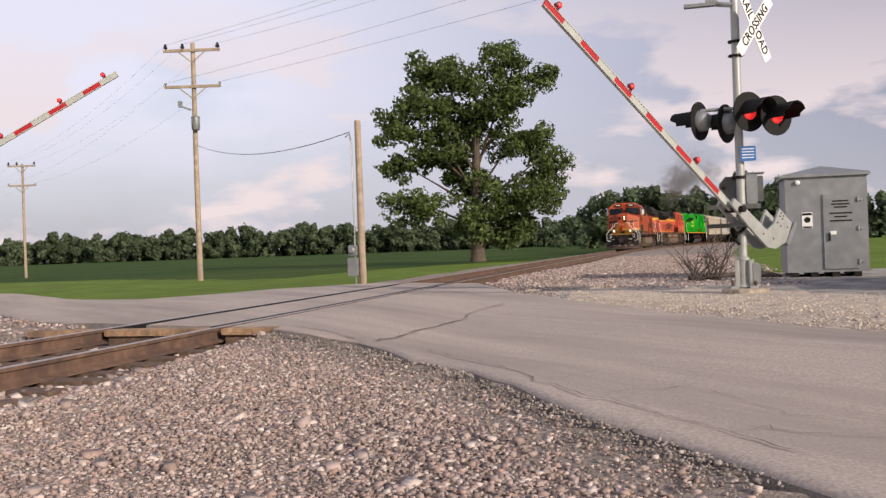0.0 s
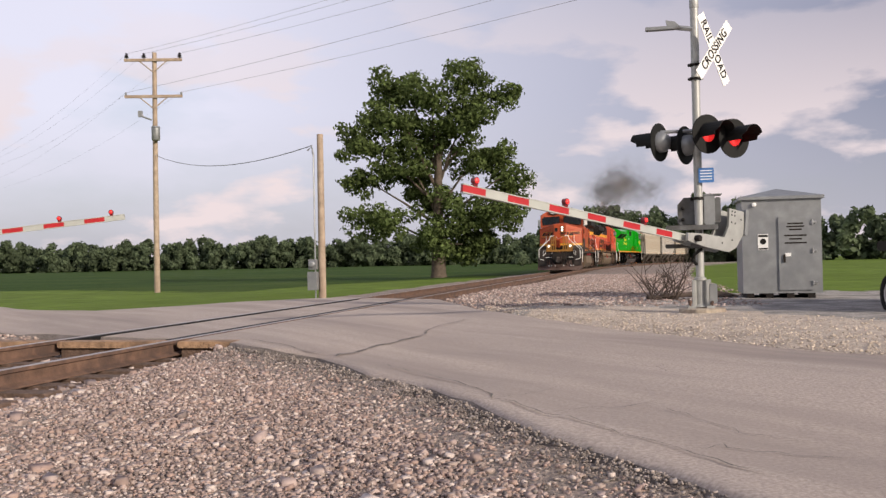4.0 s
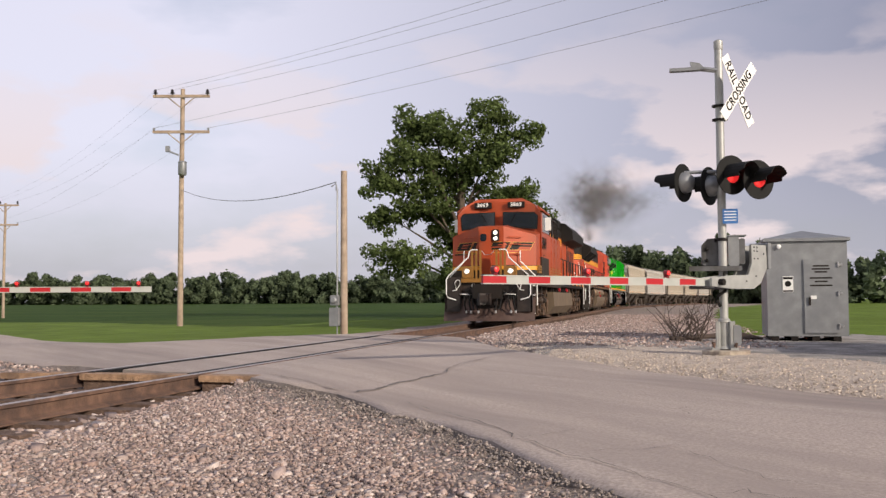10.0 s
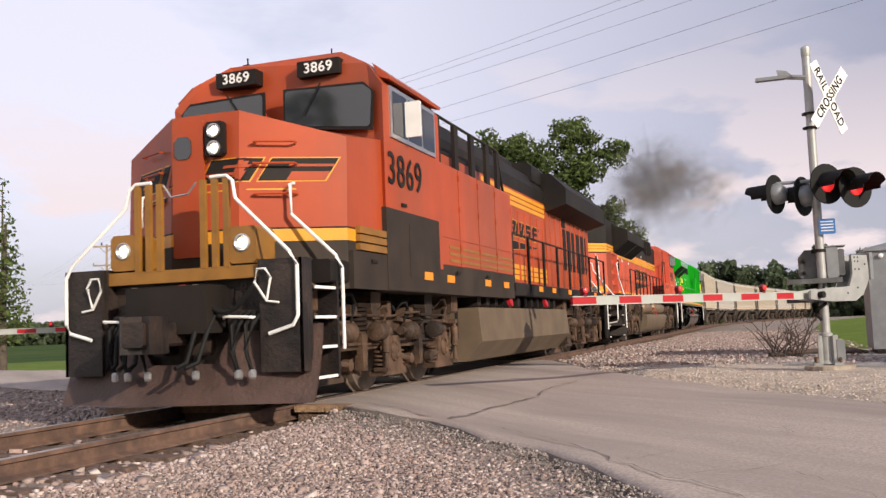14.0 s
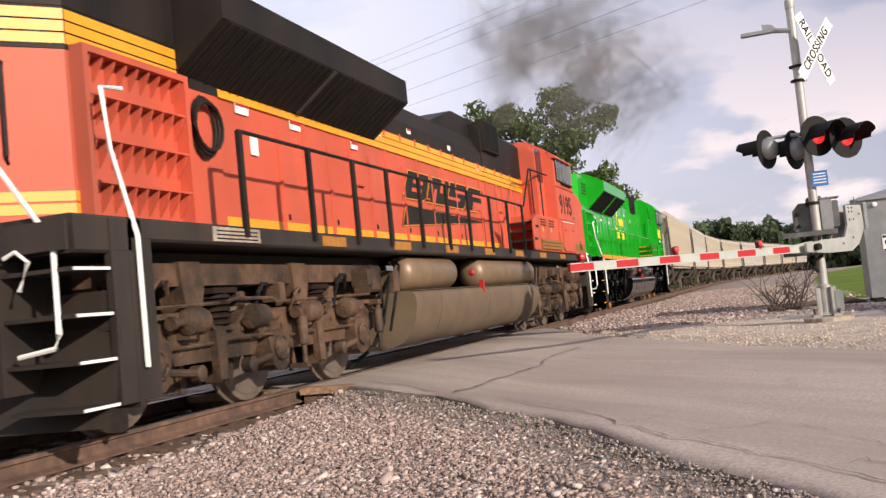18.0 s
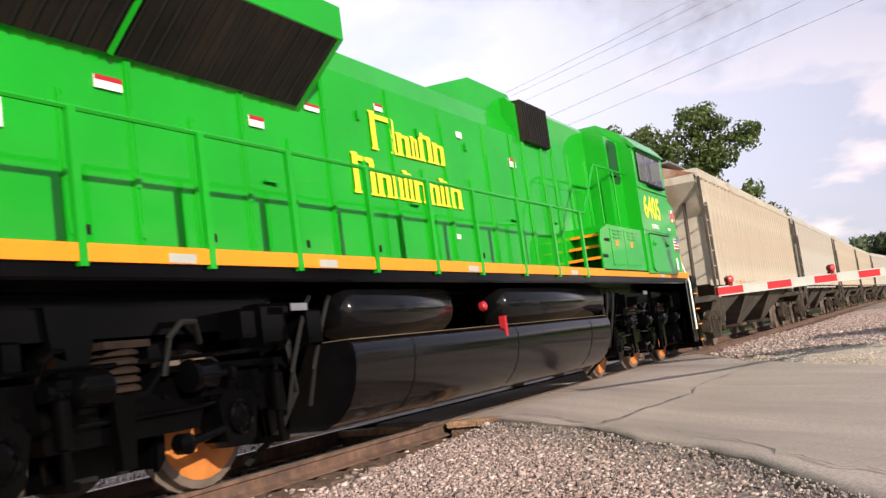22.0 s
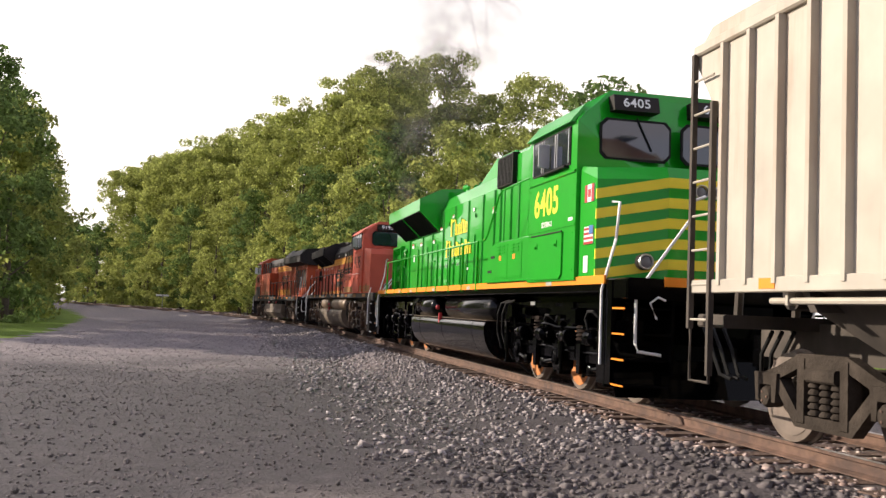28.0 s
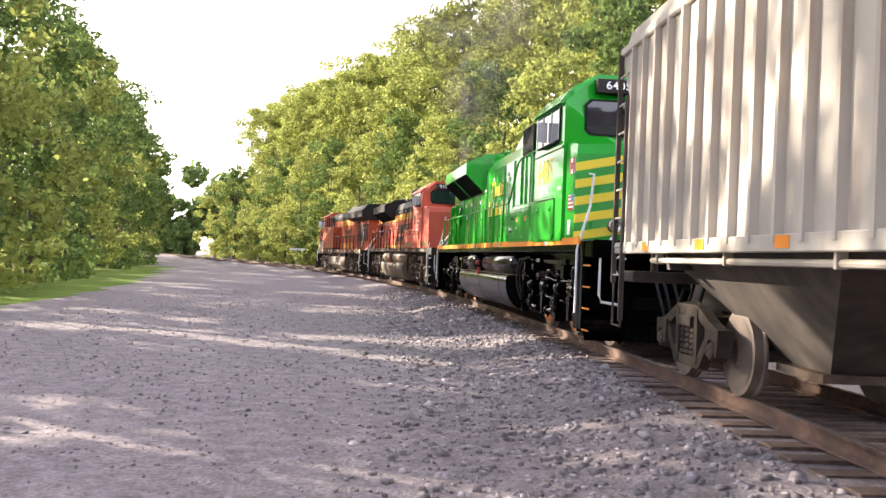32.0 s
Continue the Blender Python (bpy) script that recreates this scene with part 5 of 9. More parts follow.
# ---- parked car ----
def build_car():
    c = tagged(new("parked_car"), "dark grey hatchback parked on the gravel yard", "car")
    s = Shape()
    s.prism([(-2.05, 0.32), (-2.12, 0.6), (-2.0, 0.88), (-0.95, 0.97), (1.95, 0.99), (2.08, 0.7), (2.0, 0.32)], -0.86, 0.86, "x")
    part("body", s, SEDAN, c)
    s = Shape()
    s.prism([(-1.0, 0.96), (-0.2, 1.45), (1.25, 1.47), (1.9, 0.98)], -0.72, 0.72, "x")
    o = part("greenhouse", s, GLASS, c)
    s = Shape()
    s.prism([(-0.3, 1.44), (-0.15, 1.5), (1.2, 1.52), (1.4, 1.44)], -0.68, 0.68, "x")
    part("roof", s, SEDAN, c)
    for sx in (1, -1):
        for y in (-1.3, 1.3):
            w = Shape()
            w.lathe((sx * -0.1, 0, 0), (sx, 0, 0), [(0.2, 0), (0.32, 0.01), (0.32, 0.19), (0.24, 0.2), (0.22, 0.19)], 24)
            t = part("tyre", w, RUBBER, c, smooth=True)
            t.matrix_basis = pose(sx * 0.80, y, 0.32, 0, 0, 30 if y < 0 else 0)
            w = Shape()
            w.lathe((sx * 0.08, 0, 0), (sx, 0, 0), [(0.22, 0.0), (0.2, 0.015), (0.08, 0.0), (0.05, 0.02)], 12)
            part("wheel_rim", w, SILVER, t)
        m = Shape()
        m.box(*sorted((sx * 0.86, sx * 1.06)), -0.82, -0.68, 0.98, 1.14, 0.03)
        part("door_mirror", m, RUBBER, c)
        l = Shape()
        l.box(*sorted((sx * 0.5, sx * 0.84)), -2.1, -1.98, 0.66, 0.82, 0.03)
        part("headlamp", l, WHITE, c)
        for p0 in (-0.95, -0.05, 1.0):
            q = Shape()
            q.tube([(sx * 0.74, p0, 0.98), (sx * 0.70, p0 + (0.75 if p0 < -0.5 else 0.1), 1.46)], 0.035, 5)
            part("pillar", q, SEDAN, c)
    c.matrix_basis = pose(4.76, 16.3, -0.12, 0, 0, -13)


build_car()

# trackside sign far down the line
sg = tagged(new("trackside_sign"), "small white board sign on a post beside the track", "sign")
s = Shape()
s.box(-0.9, 0.9, -0.02, 0.02, 1.5, 1.75)
part("board", s, WHITE, sg)
s = Shape()
s.box(-0.05, 0.05, 0.02, 0.08, -0.4, 1.7)
part("post", s, GALV, sg)
_x, _y, _a = track_at(-150.0)
sg.matrix_basis = pose(_x - 3.2 * math.cos(_a), _y + 3.2 * math.sin(_a), 0, 0, 0, -math.degrees(_a))


# ---- cracks and seams of the road ----
def crack(points, w, label):
    s = Shape()
    pts = [Vector((x, y, road_z(x, y) + 0.006)) for x, y in points]
    rng = random.Random(int(points[0][0] * 100))
    fine = []
    for a, b in zip(pts, pts[1:]):
        for k in range(4):
            p = a.lerp(b, k / 4)
            fine.append(p + Vector((rng.uniform(-0.045, 0.045), rng.uniform(-0.045, 0.045), 0)))
    fine.append(pts[-1])
    vs, fs = [], []
    for k, p in enumerate(fine):
        d = (fine[min(k + 1, len(fine) - 1)] - fine[max(k - 1, 0)]).normalized()
        n = Vector((-d.y, d.x, 0)) * 0.55 * w * (0.3 + 1.2 * rng.random()) * (0.35 if k in (0, len(fine) - 1) else 1)
        x0, x1 = p + n, p - n
        vs += [(x0.x, x0.y, road_z(x0.x, x0.y) + 0.012), (x1.x, x1.y, road_z(x1.x, x1.y) + 0.012)]
        if k:
            fs.append((2 * k - 2, 2 * k - 1, 2 * k + 1, 2 * k))
    s.add(vs, fs)
    o = part("crack", s, CRACK, road, label)


crack([(-3.0, 8.75), (-2.9, 9.5), (-2.85, 10.4), (-2.75, 11.4)], 0.035, "wide crumbling seam")
crack([(-2.75, 11.4), (-2.9, 12.6), (-2.7, 13.9)], 0.02, "")
crack([(-2.35, 8.35), (-1.85, 7.75), (-1.4, 7.15), (-1.05, 6.55), (-0.6, 5.95), (-0.25, 5.45), (0.15, 5.0), (0.5, 4.5)], 0.011, "long jagged crack beside the road's edge")
crack([(-0.6, 5.95), (-0.45, 6.2), (-0.2, 6.25), (0.05, 6.6)], 0.006, "")
crack([(-1.05, 6.55), (-0.85, 6.75), (-0.7, 7.1)], 0.006, "")
crack([(0.12, 8.6), (0.1, 8.25), (0.25, 8.0)], 0.007, "")
crack([(0.1, 6.3), (0.3, 5.9), (0.5, 5.5), (0.85, 5.3)], 0.006, "")
crack([(-4.4, 9.95), (-3.7, 9.3), (-3.2, 8.9)], 0.014, "")
crack([(0.15, 5.0), (0.35, 5.1), (0.6, 4.95), (0.95, 4.9)], 0.006, "")


# ---- exhaust smoke ----
def smoke_material():
    """Soot so thin that one sees through it, densest in the middle of each wisp and gone at its rim."""
    m = bpy.data.materials.new("thin_dark_smoke")
    m.use_nodes = True
    nt = m.node_tree
    b = nt.nodes["Principled BSDF"]
    N, L = nt.nodes.new, nt.links.new
    uv, gr, no, mu, sc = N("ShaderNodeUVMap"), N("ShaderNodeTexGradient"), N("ShaderNodeTexNoise"), N("ShaderNodeMath"), N("ShaderNodeMapRange")
    mp, co = N("ShaderNodeMapping"), N("ShaderNodeTexCoord")
    mp.inputs["Location"].default_value = (-1.0, -1.0, 0.0)
    mp.inputs["Scale"].default_value = (2.0, 2.0, 1.0)
    gr.gradient_type = "SPHERICAL"
    no.inputs["Scale"].default_value, no.inputs["Detail"].default_value = 1.1, 5.0
    sc.inputs[1].default_value, sc.inputs[2].default_value = 0.30, 0.72
    mu.operation = "MULTIPLY"
    pw = N("ShaderNodeMath")
    pw.operation, pw.inputs[1].default_value = "POWER", 1.7
    amt = N("ShaderNodeMath")
    amt.operation, amt.inputs[1].default_value = "MULTIPLY", 0.44
    L(uv.outputs[0], mp.inputs[0]), L(mp.outputs[0], gr.inputs[0])
    L(co.outputs["Object"], no.inputs[0]), L(no.outputs[0], sc.inputs[0])
    L(gr.outputs["Fac"], pw.inputs[0]), L(pw.outputs[0], mu.inputs[0]), L(sc.outputs[0], mu.inputs[1])
    L(mu.outputs[0], amt.inputs[0]), L(amt.outputs[0], b.inputs["Alpha"])
    b.inputs["Base Color"].default_value = (0.165, 0.15, 0.145, 1)
    b.inputs["Roughness"].default_value = 1.0
    b.inputs["Specular IOR Level"].default_value = 0.0
    return m


SMOKE = smoke_material()


def smoke_puff(seed, spread, n, size):
    """A drifting puff of domed wisps turned every way."""
    rng = np.random.default_rng(seed)
    vs, fs, uvs = [], [], []
    rings, seg = 4, 16
    for k in range(n):
        c = rng.normal(size=3) * np.array(spread) * 0.45
        a = rng.normal(size=3)
        a /= np.linalg.norm(a)
        u = np.cross(a, rng.normal(size=3))
        u /= np.linalg.norm(u)
        w = np.cross(a, u)
        r = size * rng.uniform(0.7, 1.3)
        o = len(vs)
        vs.append(c + a * r * 0.1)
        uvs.append((0.5, 0.5))
        for q in range(1, rings + 1):
            f = q / rings
            for e in range(seg):
                t = e * math.tau / seg
                vs.append(c + (u * math.cos(t) + w * math.sin(t)) * r * f + a * r * 0.1 * (1 - f * f))
                uvs.append((0.5 + 0.5 * f * math.cos(t), 0.5 + 0.5 * f * math.sin(t)))
        for e in range(seg):
            fs.append((o, o + 1 + e, o + 1 + (e + 1) % seg))
            for q in range(rings - 1):
                p0, p1 = o + 1 + q * seg, o + 1 + (q + 1) * seg
                fs.append((p0 + e, p1 + e, p1 + (e + 1) % seg, p0 + (e + 1) % seg))
    me = bpy.data.meshes.new("smoke_puff")
    me.from_pydata([tuple(v) for v in vs], [], fs)
    me.materials.append(SMOKE)
    lay = me.uv_layers.new(name="UVMap")
    for lp in me.loops:
        lay.data[lp.index].uv = uvs[lp.vertex_index]
    me.shade_smooth()
    return tagged(new("smoke_puff", me), "drifting puff of thin dark diesel exhaust smoke", "smoke", "exhaust smoke", "stuff")


puffs = [(smoke_puff(60, (0.5, 0.6, 0.7), 7, 0.8), 6.6, 5.6, 0.06), (smoke_puff(61, (0.9, 1.6, 0.9), 9, 1.5), 8.0, 7.2, 0.12),
         (smoke_puff(62, (1.6, 3.0, 1.2), 12, 2.2), 11.0, 8.9, 0.25), (smoke_puff(63, (2.2, 4.4, 1.5), 13, 2.9), 16.5, 9.8, 0.4),
         (smoke_puff(64, (2.4, 4.6, 1.6), 11, 3.5), 24.0, 10.4, 0.5), (smoke_puff(65, (2.8, 5.5, 1.8), 9, 4.0), 33.0, 10.8, 0.6)]


# ---- locomotives ----
def wheelset(radius, mat_face, mat_axle):
    """Meshes of an axle and its two flanged wheels; their origin is the axle's middle."""
    meshes = []
    for sx in (1, -1):
        ax = Shape()
        ax.cur = 0
        r = radius
        ax.lathe((sx * 0.69, 0, 0), (sx, 0, 0), [(r + 0.028, 0), (r + 0.028, 0.025), (r, 0.04), (r - 0.006, 0.13), (r - 0.07, 0.135)], 28)
        ax.cur = 1
        ax.lathe((sx * 0.802, 0, 0), (sx, 0, 0), [(r - 0.07, 0.03), (r - 0.11, 0.018), (r * 0.62, -0.01), (0.17, 0.03), (0.12, 0.06)], 28)
        meshes.append(ax.mesh("wheel", mat_axle, mat_face))
    ax = Shape()
    ax.tube([(-0.8, 0, 0), (0.8, 0, 0)], 0.09, 10)
    return [ax.mesh("axle", mat_axle)] + meshes


def add_wheels(meshes, parent, y, z):
    """An axle and its wheels under a truck; gives those that roll."""
    rolling = []
    for me in meshes:
        w = new(me.name.split(".")[0], me)
        w.parent = parent
        w.location = (0, y, z)
        rolling.append(w)
    return rolling


def truck(parent, y0, spacing, radius, frame_mat, wheel_mesh, cast=False, name="truck"):
    """A three-axle bogie; cast: with tall pedestals and coil springs at the axles, else with a straight frame and rubber springs."""
    tk = new(name)
    tk.parent = parent
    tk.location = (0, y0, 0)
    sp_, zc = spacing, radius
    L = sp_ + 0.66
    if cast:
        up = [(-L, 0.16), (-L, 0.34), (-sp_ - 0.2, 0.40), (-sp_ * 0.62, 0.40), (-sp_ * 0.5, 0.28), (-sp_ * 0.36, 0.40), (-0.2, 0.44)]
        low = [(L - 0.05, 0.10), (sp_ + 0.42, 0.05), (sp_ + 0.30, 0.10), (sp_ + 0.22, 0.18), (sp_ - 0.22, 0.18), (sp_ - 0.34, 0.04), (0.36, 0.04), (0.22, 0.18)]
    else:
        up = [(-L, 0.12), (-L, 0.34), (-L + 0.12, 0.40), (-sp_ * 0.64, 0.42), (-sp_ * 0.56, 0.27), (-sp_ * 0.40, 0.27), (-sp_ * 0.3, 0.40)]
        low = [(L - 0.1, 0.04), (sp_ + 0.34, 0.00), (sp_ + 0.28, 0.14), (sp_ - 0.28, 0.14), (sp_ - 0.36, -0.04), (0.38, -0.04), (0.28, 0.14)]
    prof = up + [(-y, z) for y, z in up[::-1]] + low + [(-y, z) for y, z in low[::-1]]
    for sx in (1, -1):
        def X(p, q):
            return sorted((sx * p, sx * q))

        def put(name_, shape, mat=frame_mat, owner=tk, smooth=False):
            return part(name_, shape, mat, owner, smooth=smooth)

        s = Shape()
        s.prism([(y, z + zc) for y, z in prof], *X(1.04, 1.16), "x")
        frame_ = put("side_frame", s)
        # flanges along the casting's upper and lower edge
        for edge_ in (up, [(-y, z) for y, z in up[::-1]]):
            for (ya, za), (yb, zb) in zip(edge_[1:], edge_[2:]):
                r = Shape()
                r.prism([(ya, zc + za - 0.045), (yb, zc + zb - 0.045), (yb, zc + zb + 0.004), (ya, zc + za + 0.004)], *X(1.10, 1.23), "x")
                put("frame_flange", r, frame_mat, frame_)
        b = Shape()
        for k in range(14):
            yb = -L + 0.15 + (2 * L - 0.3) * k / 13
            b.lathe((sx * 1.16, yb, zc + 0.22), (sx, 0, 0), [(0.028, 0), (0.028, 0.018), (0.014, 0.022)], 6)
        put("frame_bolts", b, frame_mat, frame_)["kind"] = "stuff"
        for yy in (-sp_, 0, sp_):
            bx = Shape()
            if cast:
                bx.prism([(yy - 0.20, zc + 0.20), (yy + 0.20, zc + 0.20), (yy + 0.30, zc - 0.20), (yy + 0.42, zc - 0.26), (yy + 0.42, zc - 0.32), (yy - 0.42, zc - 0.32), (yy - 0.42, zc - 0.26), (yy - 0.30, zc - 0.20)], *X(1.06, 1.25), "x")
            else:
                bx.prism([(yy - 0.22, zc + 0.10), (yy - 0.16, zc + 0.18), (yy + 0.16, zc + 0.18), (yy + 0.22, zc + 0.10), (yy + 0.16, zc - 0.18), (yy + 0.09, zc - 0.23), (yy - 0.09, zc - 0.23), (yy - 0.16, zc - 0.18)], *X(1.0, 1.24), "x")
            axle_box = put("axle_box", bx)
            cap = Shape()
            cap.lathe((sx * 1.235, yy, zc - 0.01), (sx, 0, 0), [(0.135, 0), (0.135, 0.03), (0.115, 0.045), (0.10, 0.03), (0.05, 0.05)], 18)
            for q in range(6):
                t = q * math.tau / 6
                cap.lathe((sx * 1.265, yy + 0.112 * math.cos(t), zc - 0.01 + 0.112 * math.sin(t)), (sx, 0, 0), [(0.018, 0), (0.018, 0.018)], 6)
            put("axle_cap", cap, frame_mat, axle_box)
            if cast:
                for q in (-0.33, 0.33):
                    c = Shape()
                    for k in range(5):
                        c.lathe((sx * 1.17, yy + q, zc - 0.25 + k * 0.055), (0, 0, 1), [(0.055, 0), (0.085, 0.012), (0.085, 0.03), (0.055, 0.042)], 12)
                    put("coil_spring", c, frame_mat, axle_box, True)
            k = 1 if yy >= 0 else -1
            st = Shape()
            st.lathe((sx * 1.30, yy + k * 0.40, zc - 0.22), (0, 0, 1), [(0.03, 0), (0.03, 0.2), (0.058, 0.21), (0.058, 0.5), (0.03, 0.52), (0.03, 0.58)], 12)
            st.box(*X(1.14, 1.34), yy + k * 0.40 - 0.06, yy + k * 0.40 + 0.06, zc + 0.34, zc + 0.40)
            st.box(*X(1.14, 1.34), yy + k * 0.40 - 0.05, yy + k * 0.40 + 0.05, zc - 0.26, zc - 0.21)
            put("damper_strut", st, frame_mat, tk, True)
            ln = Shape()
            ln.tube([(sx * 1.22, yy - k * 0.16, zc - 0.08), (sx * 1.24, yy - k * 0.60, zc - 0.13)], 0.036, 8)
            ln.lathe((sx * 1.17, yy - k * 0.60, zc - 0.13), (sx, 0, 0), [(0.075, 0), (0.075, 0.1), (0.04, 0.12)], 12)
            put("traction_link", ln, frame_mat, tk, True)
            # brake gear of each wheel: cylinder, lever, shoe
            for q in (-1, 1):
                yb = yy + q * (zc + 0.06)
                sh = Shape()
                sh.prism([(yb - 0.05, zc - 0.28), (yb + 0.05, zc - 0.28), (yb + 0.06 + q * 0.02, zc + 0.04), (yb - 0.05 + q * 0.02, zc + 0.04)], *X(0.74, 0.94), "x")
                put("brake_shoe", sh)
                lv = Shape()
                lv.prism([(yb - 0.035, zc + 0.34), (yb + 0.035, zc + 0.34), (yb + 0.05 + q * 0.05, zc - 0.22), (yb - 0.03 + q * 0.05, zc - 0.30)], *X(0.98, 1.03), "x")
                put("brake_lever", lv)
        for n_, yy in enumerate((-sp_ * 0.78, -sp_ * 0.22, sp_ * 0.28, sp_ * 0.80)):
            d = 1 if n_ % 2 else -1
            br = Shape()
            br.lathe((sx * 1.29, yy - d * 0.18, zc + (0.26 if cast else 0.33)), (0, d, 0), [(0.05, 0), (0.115, 0.015), (0.125, 0.05), (0.115, 0.08), (0.115, 0.24), (0.07, 0.27), (0.035, 0.28), (0.035, 0.42), (0.06, 0.43), (0.06, 0.48)], 16)
            br.box(*X(1.14, 1.30), yy - 0.05, yy + 0.05, zc + 0.18, zc + 0.30)
            put("brake_cylinder", br, frame_mat, tk, True)
        for yy in (-sp_ * 0.48, sp_ * 0.48):
            q = Shape()
            for k in range(5):
                q.lathe((sx * 1.12, yy, zc + 0.27 + k * 0.06), (0, 0, 1), [(0.13, 0), (0.165, 0.015), (0.165, 0.04), (0.13, 0.06)], 14)
            q.box(*X(0.96, 1.27), yy - 0.2, yy + 0.2, zc + 0.57, zc + 0.62)
            put("spring", q, SPRING, tk, True)
        # air pipes along the frame, hose loops and sand pipes
        for z_, x_, m_ in ((0.46, 1.24, frame_mat), (0.10, 1.20, frame_mat)):
            c = Shape()
            c.tube([(sx * x_, -L + 0.3, zc + z_), (sx * x_, -sp_ * 0.5, zc + z_ + 0.02), (sx * (x_ + 0.06), -sp_ * 0.42, zc + z_ + 0.05), (sx * (x_ + 0.06), -sp_ * 0.1, zc + z_ + 0.04), (sx * x_, 0, zc + z_), (sx * x_, L - 0.35, zc + z_ + 0.02)], 0.018, 6)
            put("air_pipe", c, m_, tk, True)
        for k, (yy, w, h) in enumerate(((-sp_ * 0.95, 0.34, 0.34), (-sp_ * 0.15, 0.26, 0.28), (sp_ * 0.2, 0.22, 0.22), (sp_ * 0.75, 0.4, 0.36))):
            c = Shape()
            c.tube([(sx * 1.22, yy - w / 2, zc + 0.36), (sx * 1.29, yy - w / 2, zc + 0.36 + h * 0.7), (sx * 1.30, yy - w * 0.2, zc + 0.36 + h), (sx * 1.28, yy + w * 0.2, zc + 0.36 + h), (sx * 1.2, yy + w / 2, zc + 0.36 + h * 0.6), (sx * 1.08, yy + w * 0.6, zc + 0.85)], 0.02 + 0.005 * (k % 2), 7)
            put("cable", c, RUBBER if k % 2 else frame_mat, tk, True)
        for e in (-1, 1):
            c = Shape()
            c.tube([(sx * 1.2, e * (L - 0.15), zc + 0.85), (sx * 1.26, e * (L + 0.0), zc + 0.5), (sx * 1.24, e * (L + 0.06), zc + 0.1), (sx * 1.1, e * (L - 0.02), zc - 0.2), (sx * 0.8, e * (L - 0.12), zc - 0.44)], 0.028, 7)
            put("sand_pipe", c, RUBBER, tk, True)
            d = Shape()
            d.box(*X(0.98, 1.3), e * (L - 0.2) - 0.16, e * (L - 0.2) + 0.16, zc + 0.50, zc + 0.84, 0.03)
            put("sand_box", d)
        # blower duct that bends down from the deck, sensor boxes and brackets
        for yy in (-sp_ * 0.72, sp_ * 0.26):
            d = Shape()
            d.prism([(yy - 0.16, zc + 0.86), (yy + 0.16, zc + 0.86), (yy + 0.2, zc + 0.62), (yy + 0.13, zc + 0.42), (yy - 0.09, zc + 0.42), (yy - 0.13, zc + 0.62)], *X(0.98, 1.24), "x")
            put("blower_duct", d)
        for yy, w, z0_, z1_ in ((-sp_ * 0.34, 0.16, 0.44, 0.58), (sp_ * 0.06, 0.12, 0.46, 0.66), (sp_ * 0.62, 0.2, 0.46, 0.60), (-sp_ * 1.08, 0.12, 0.40, 0.56)):
            d = Shape()
            d.box(*X(1.04, 1.25), yy - w / 2, yy + w / 2, zc + z0_, zc + z1_, 0.02)
            put("sensor_box", d)
        for yy in (-sp_ * 0.52, sp_ * 0.46):
            d = Shape()
            d.prism([(yy - 0.09, zc + 0.24), (yy + 0.09, zc + 0.24), (yy + 0.06, zc - 0.22), (yy - 0.06, zc - 0.22)], *X(1.16, 1.24), "x")
            put("frame_hanger", d)
        sh = Shape()
        sh.box(*X(0.90, 1.0), -sp_ - 0.5, sp_ + 0.5, zc + 0.10, zc + 0.38, 0.02)
        put("brake_rigging", sh, BLACK)
    c = Shape()
    c.box(-0.66, 0.66, -sp_ - 0.5, sp_ + 0.5, zc - 0.30, zc + 0.42)
    part("bolster", c, RUBBER, tk)
    axles = []
    for yy in (-sp_, 0, sp_):
        axles += add_wheels(wheel_mesh, tk, yy, zc)
    return axles


def railing(loco, xa, y_list, z0, z1, mat, name="handrail", r=0.02, post=0.022):
    for sx in (1, -1):
        s = Shape()
        s.tube([(sx * xa, y_list[0], z1), (sx * xa, y_list[-1], z1)], r, 6)
        part(name, s, mat, loco, smooth=True)
        for y in y_list:
            p = Shape()
            p.box(*sorted((sx * (xa - 0.012), sx * (xa + 0.03))), y - post, y + post, z0 - 0.2, z1, 0.0)
            part("stanchion", p, mat, loco)


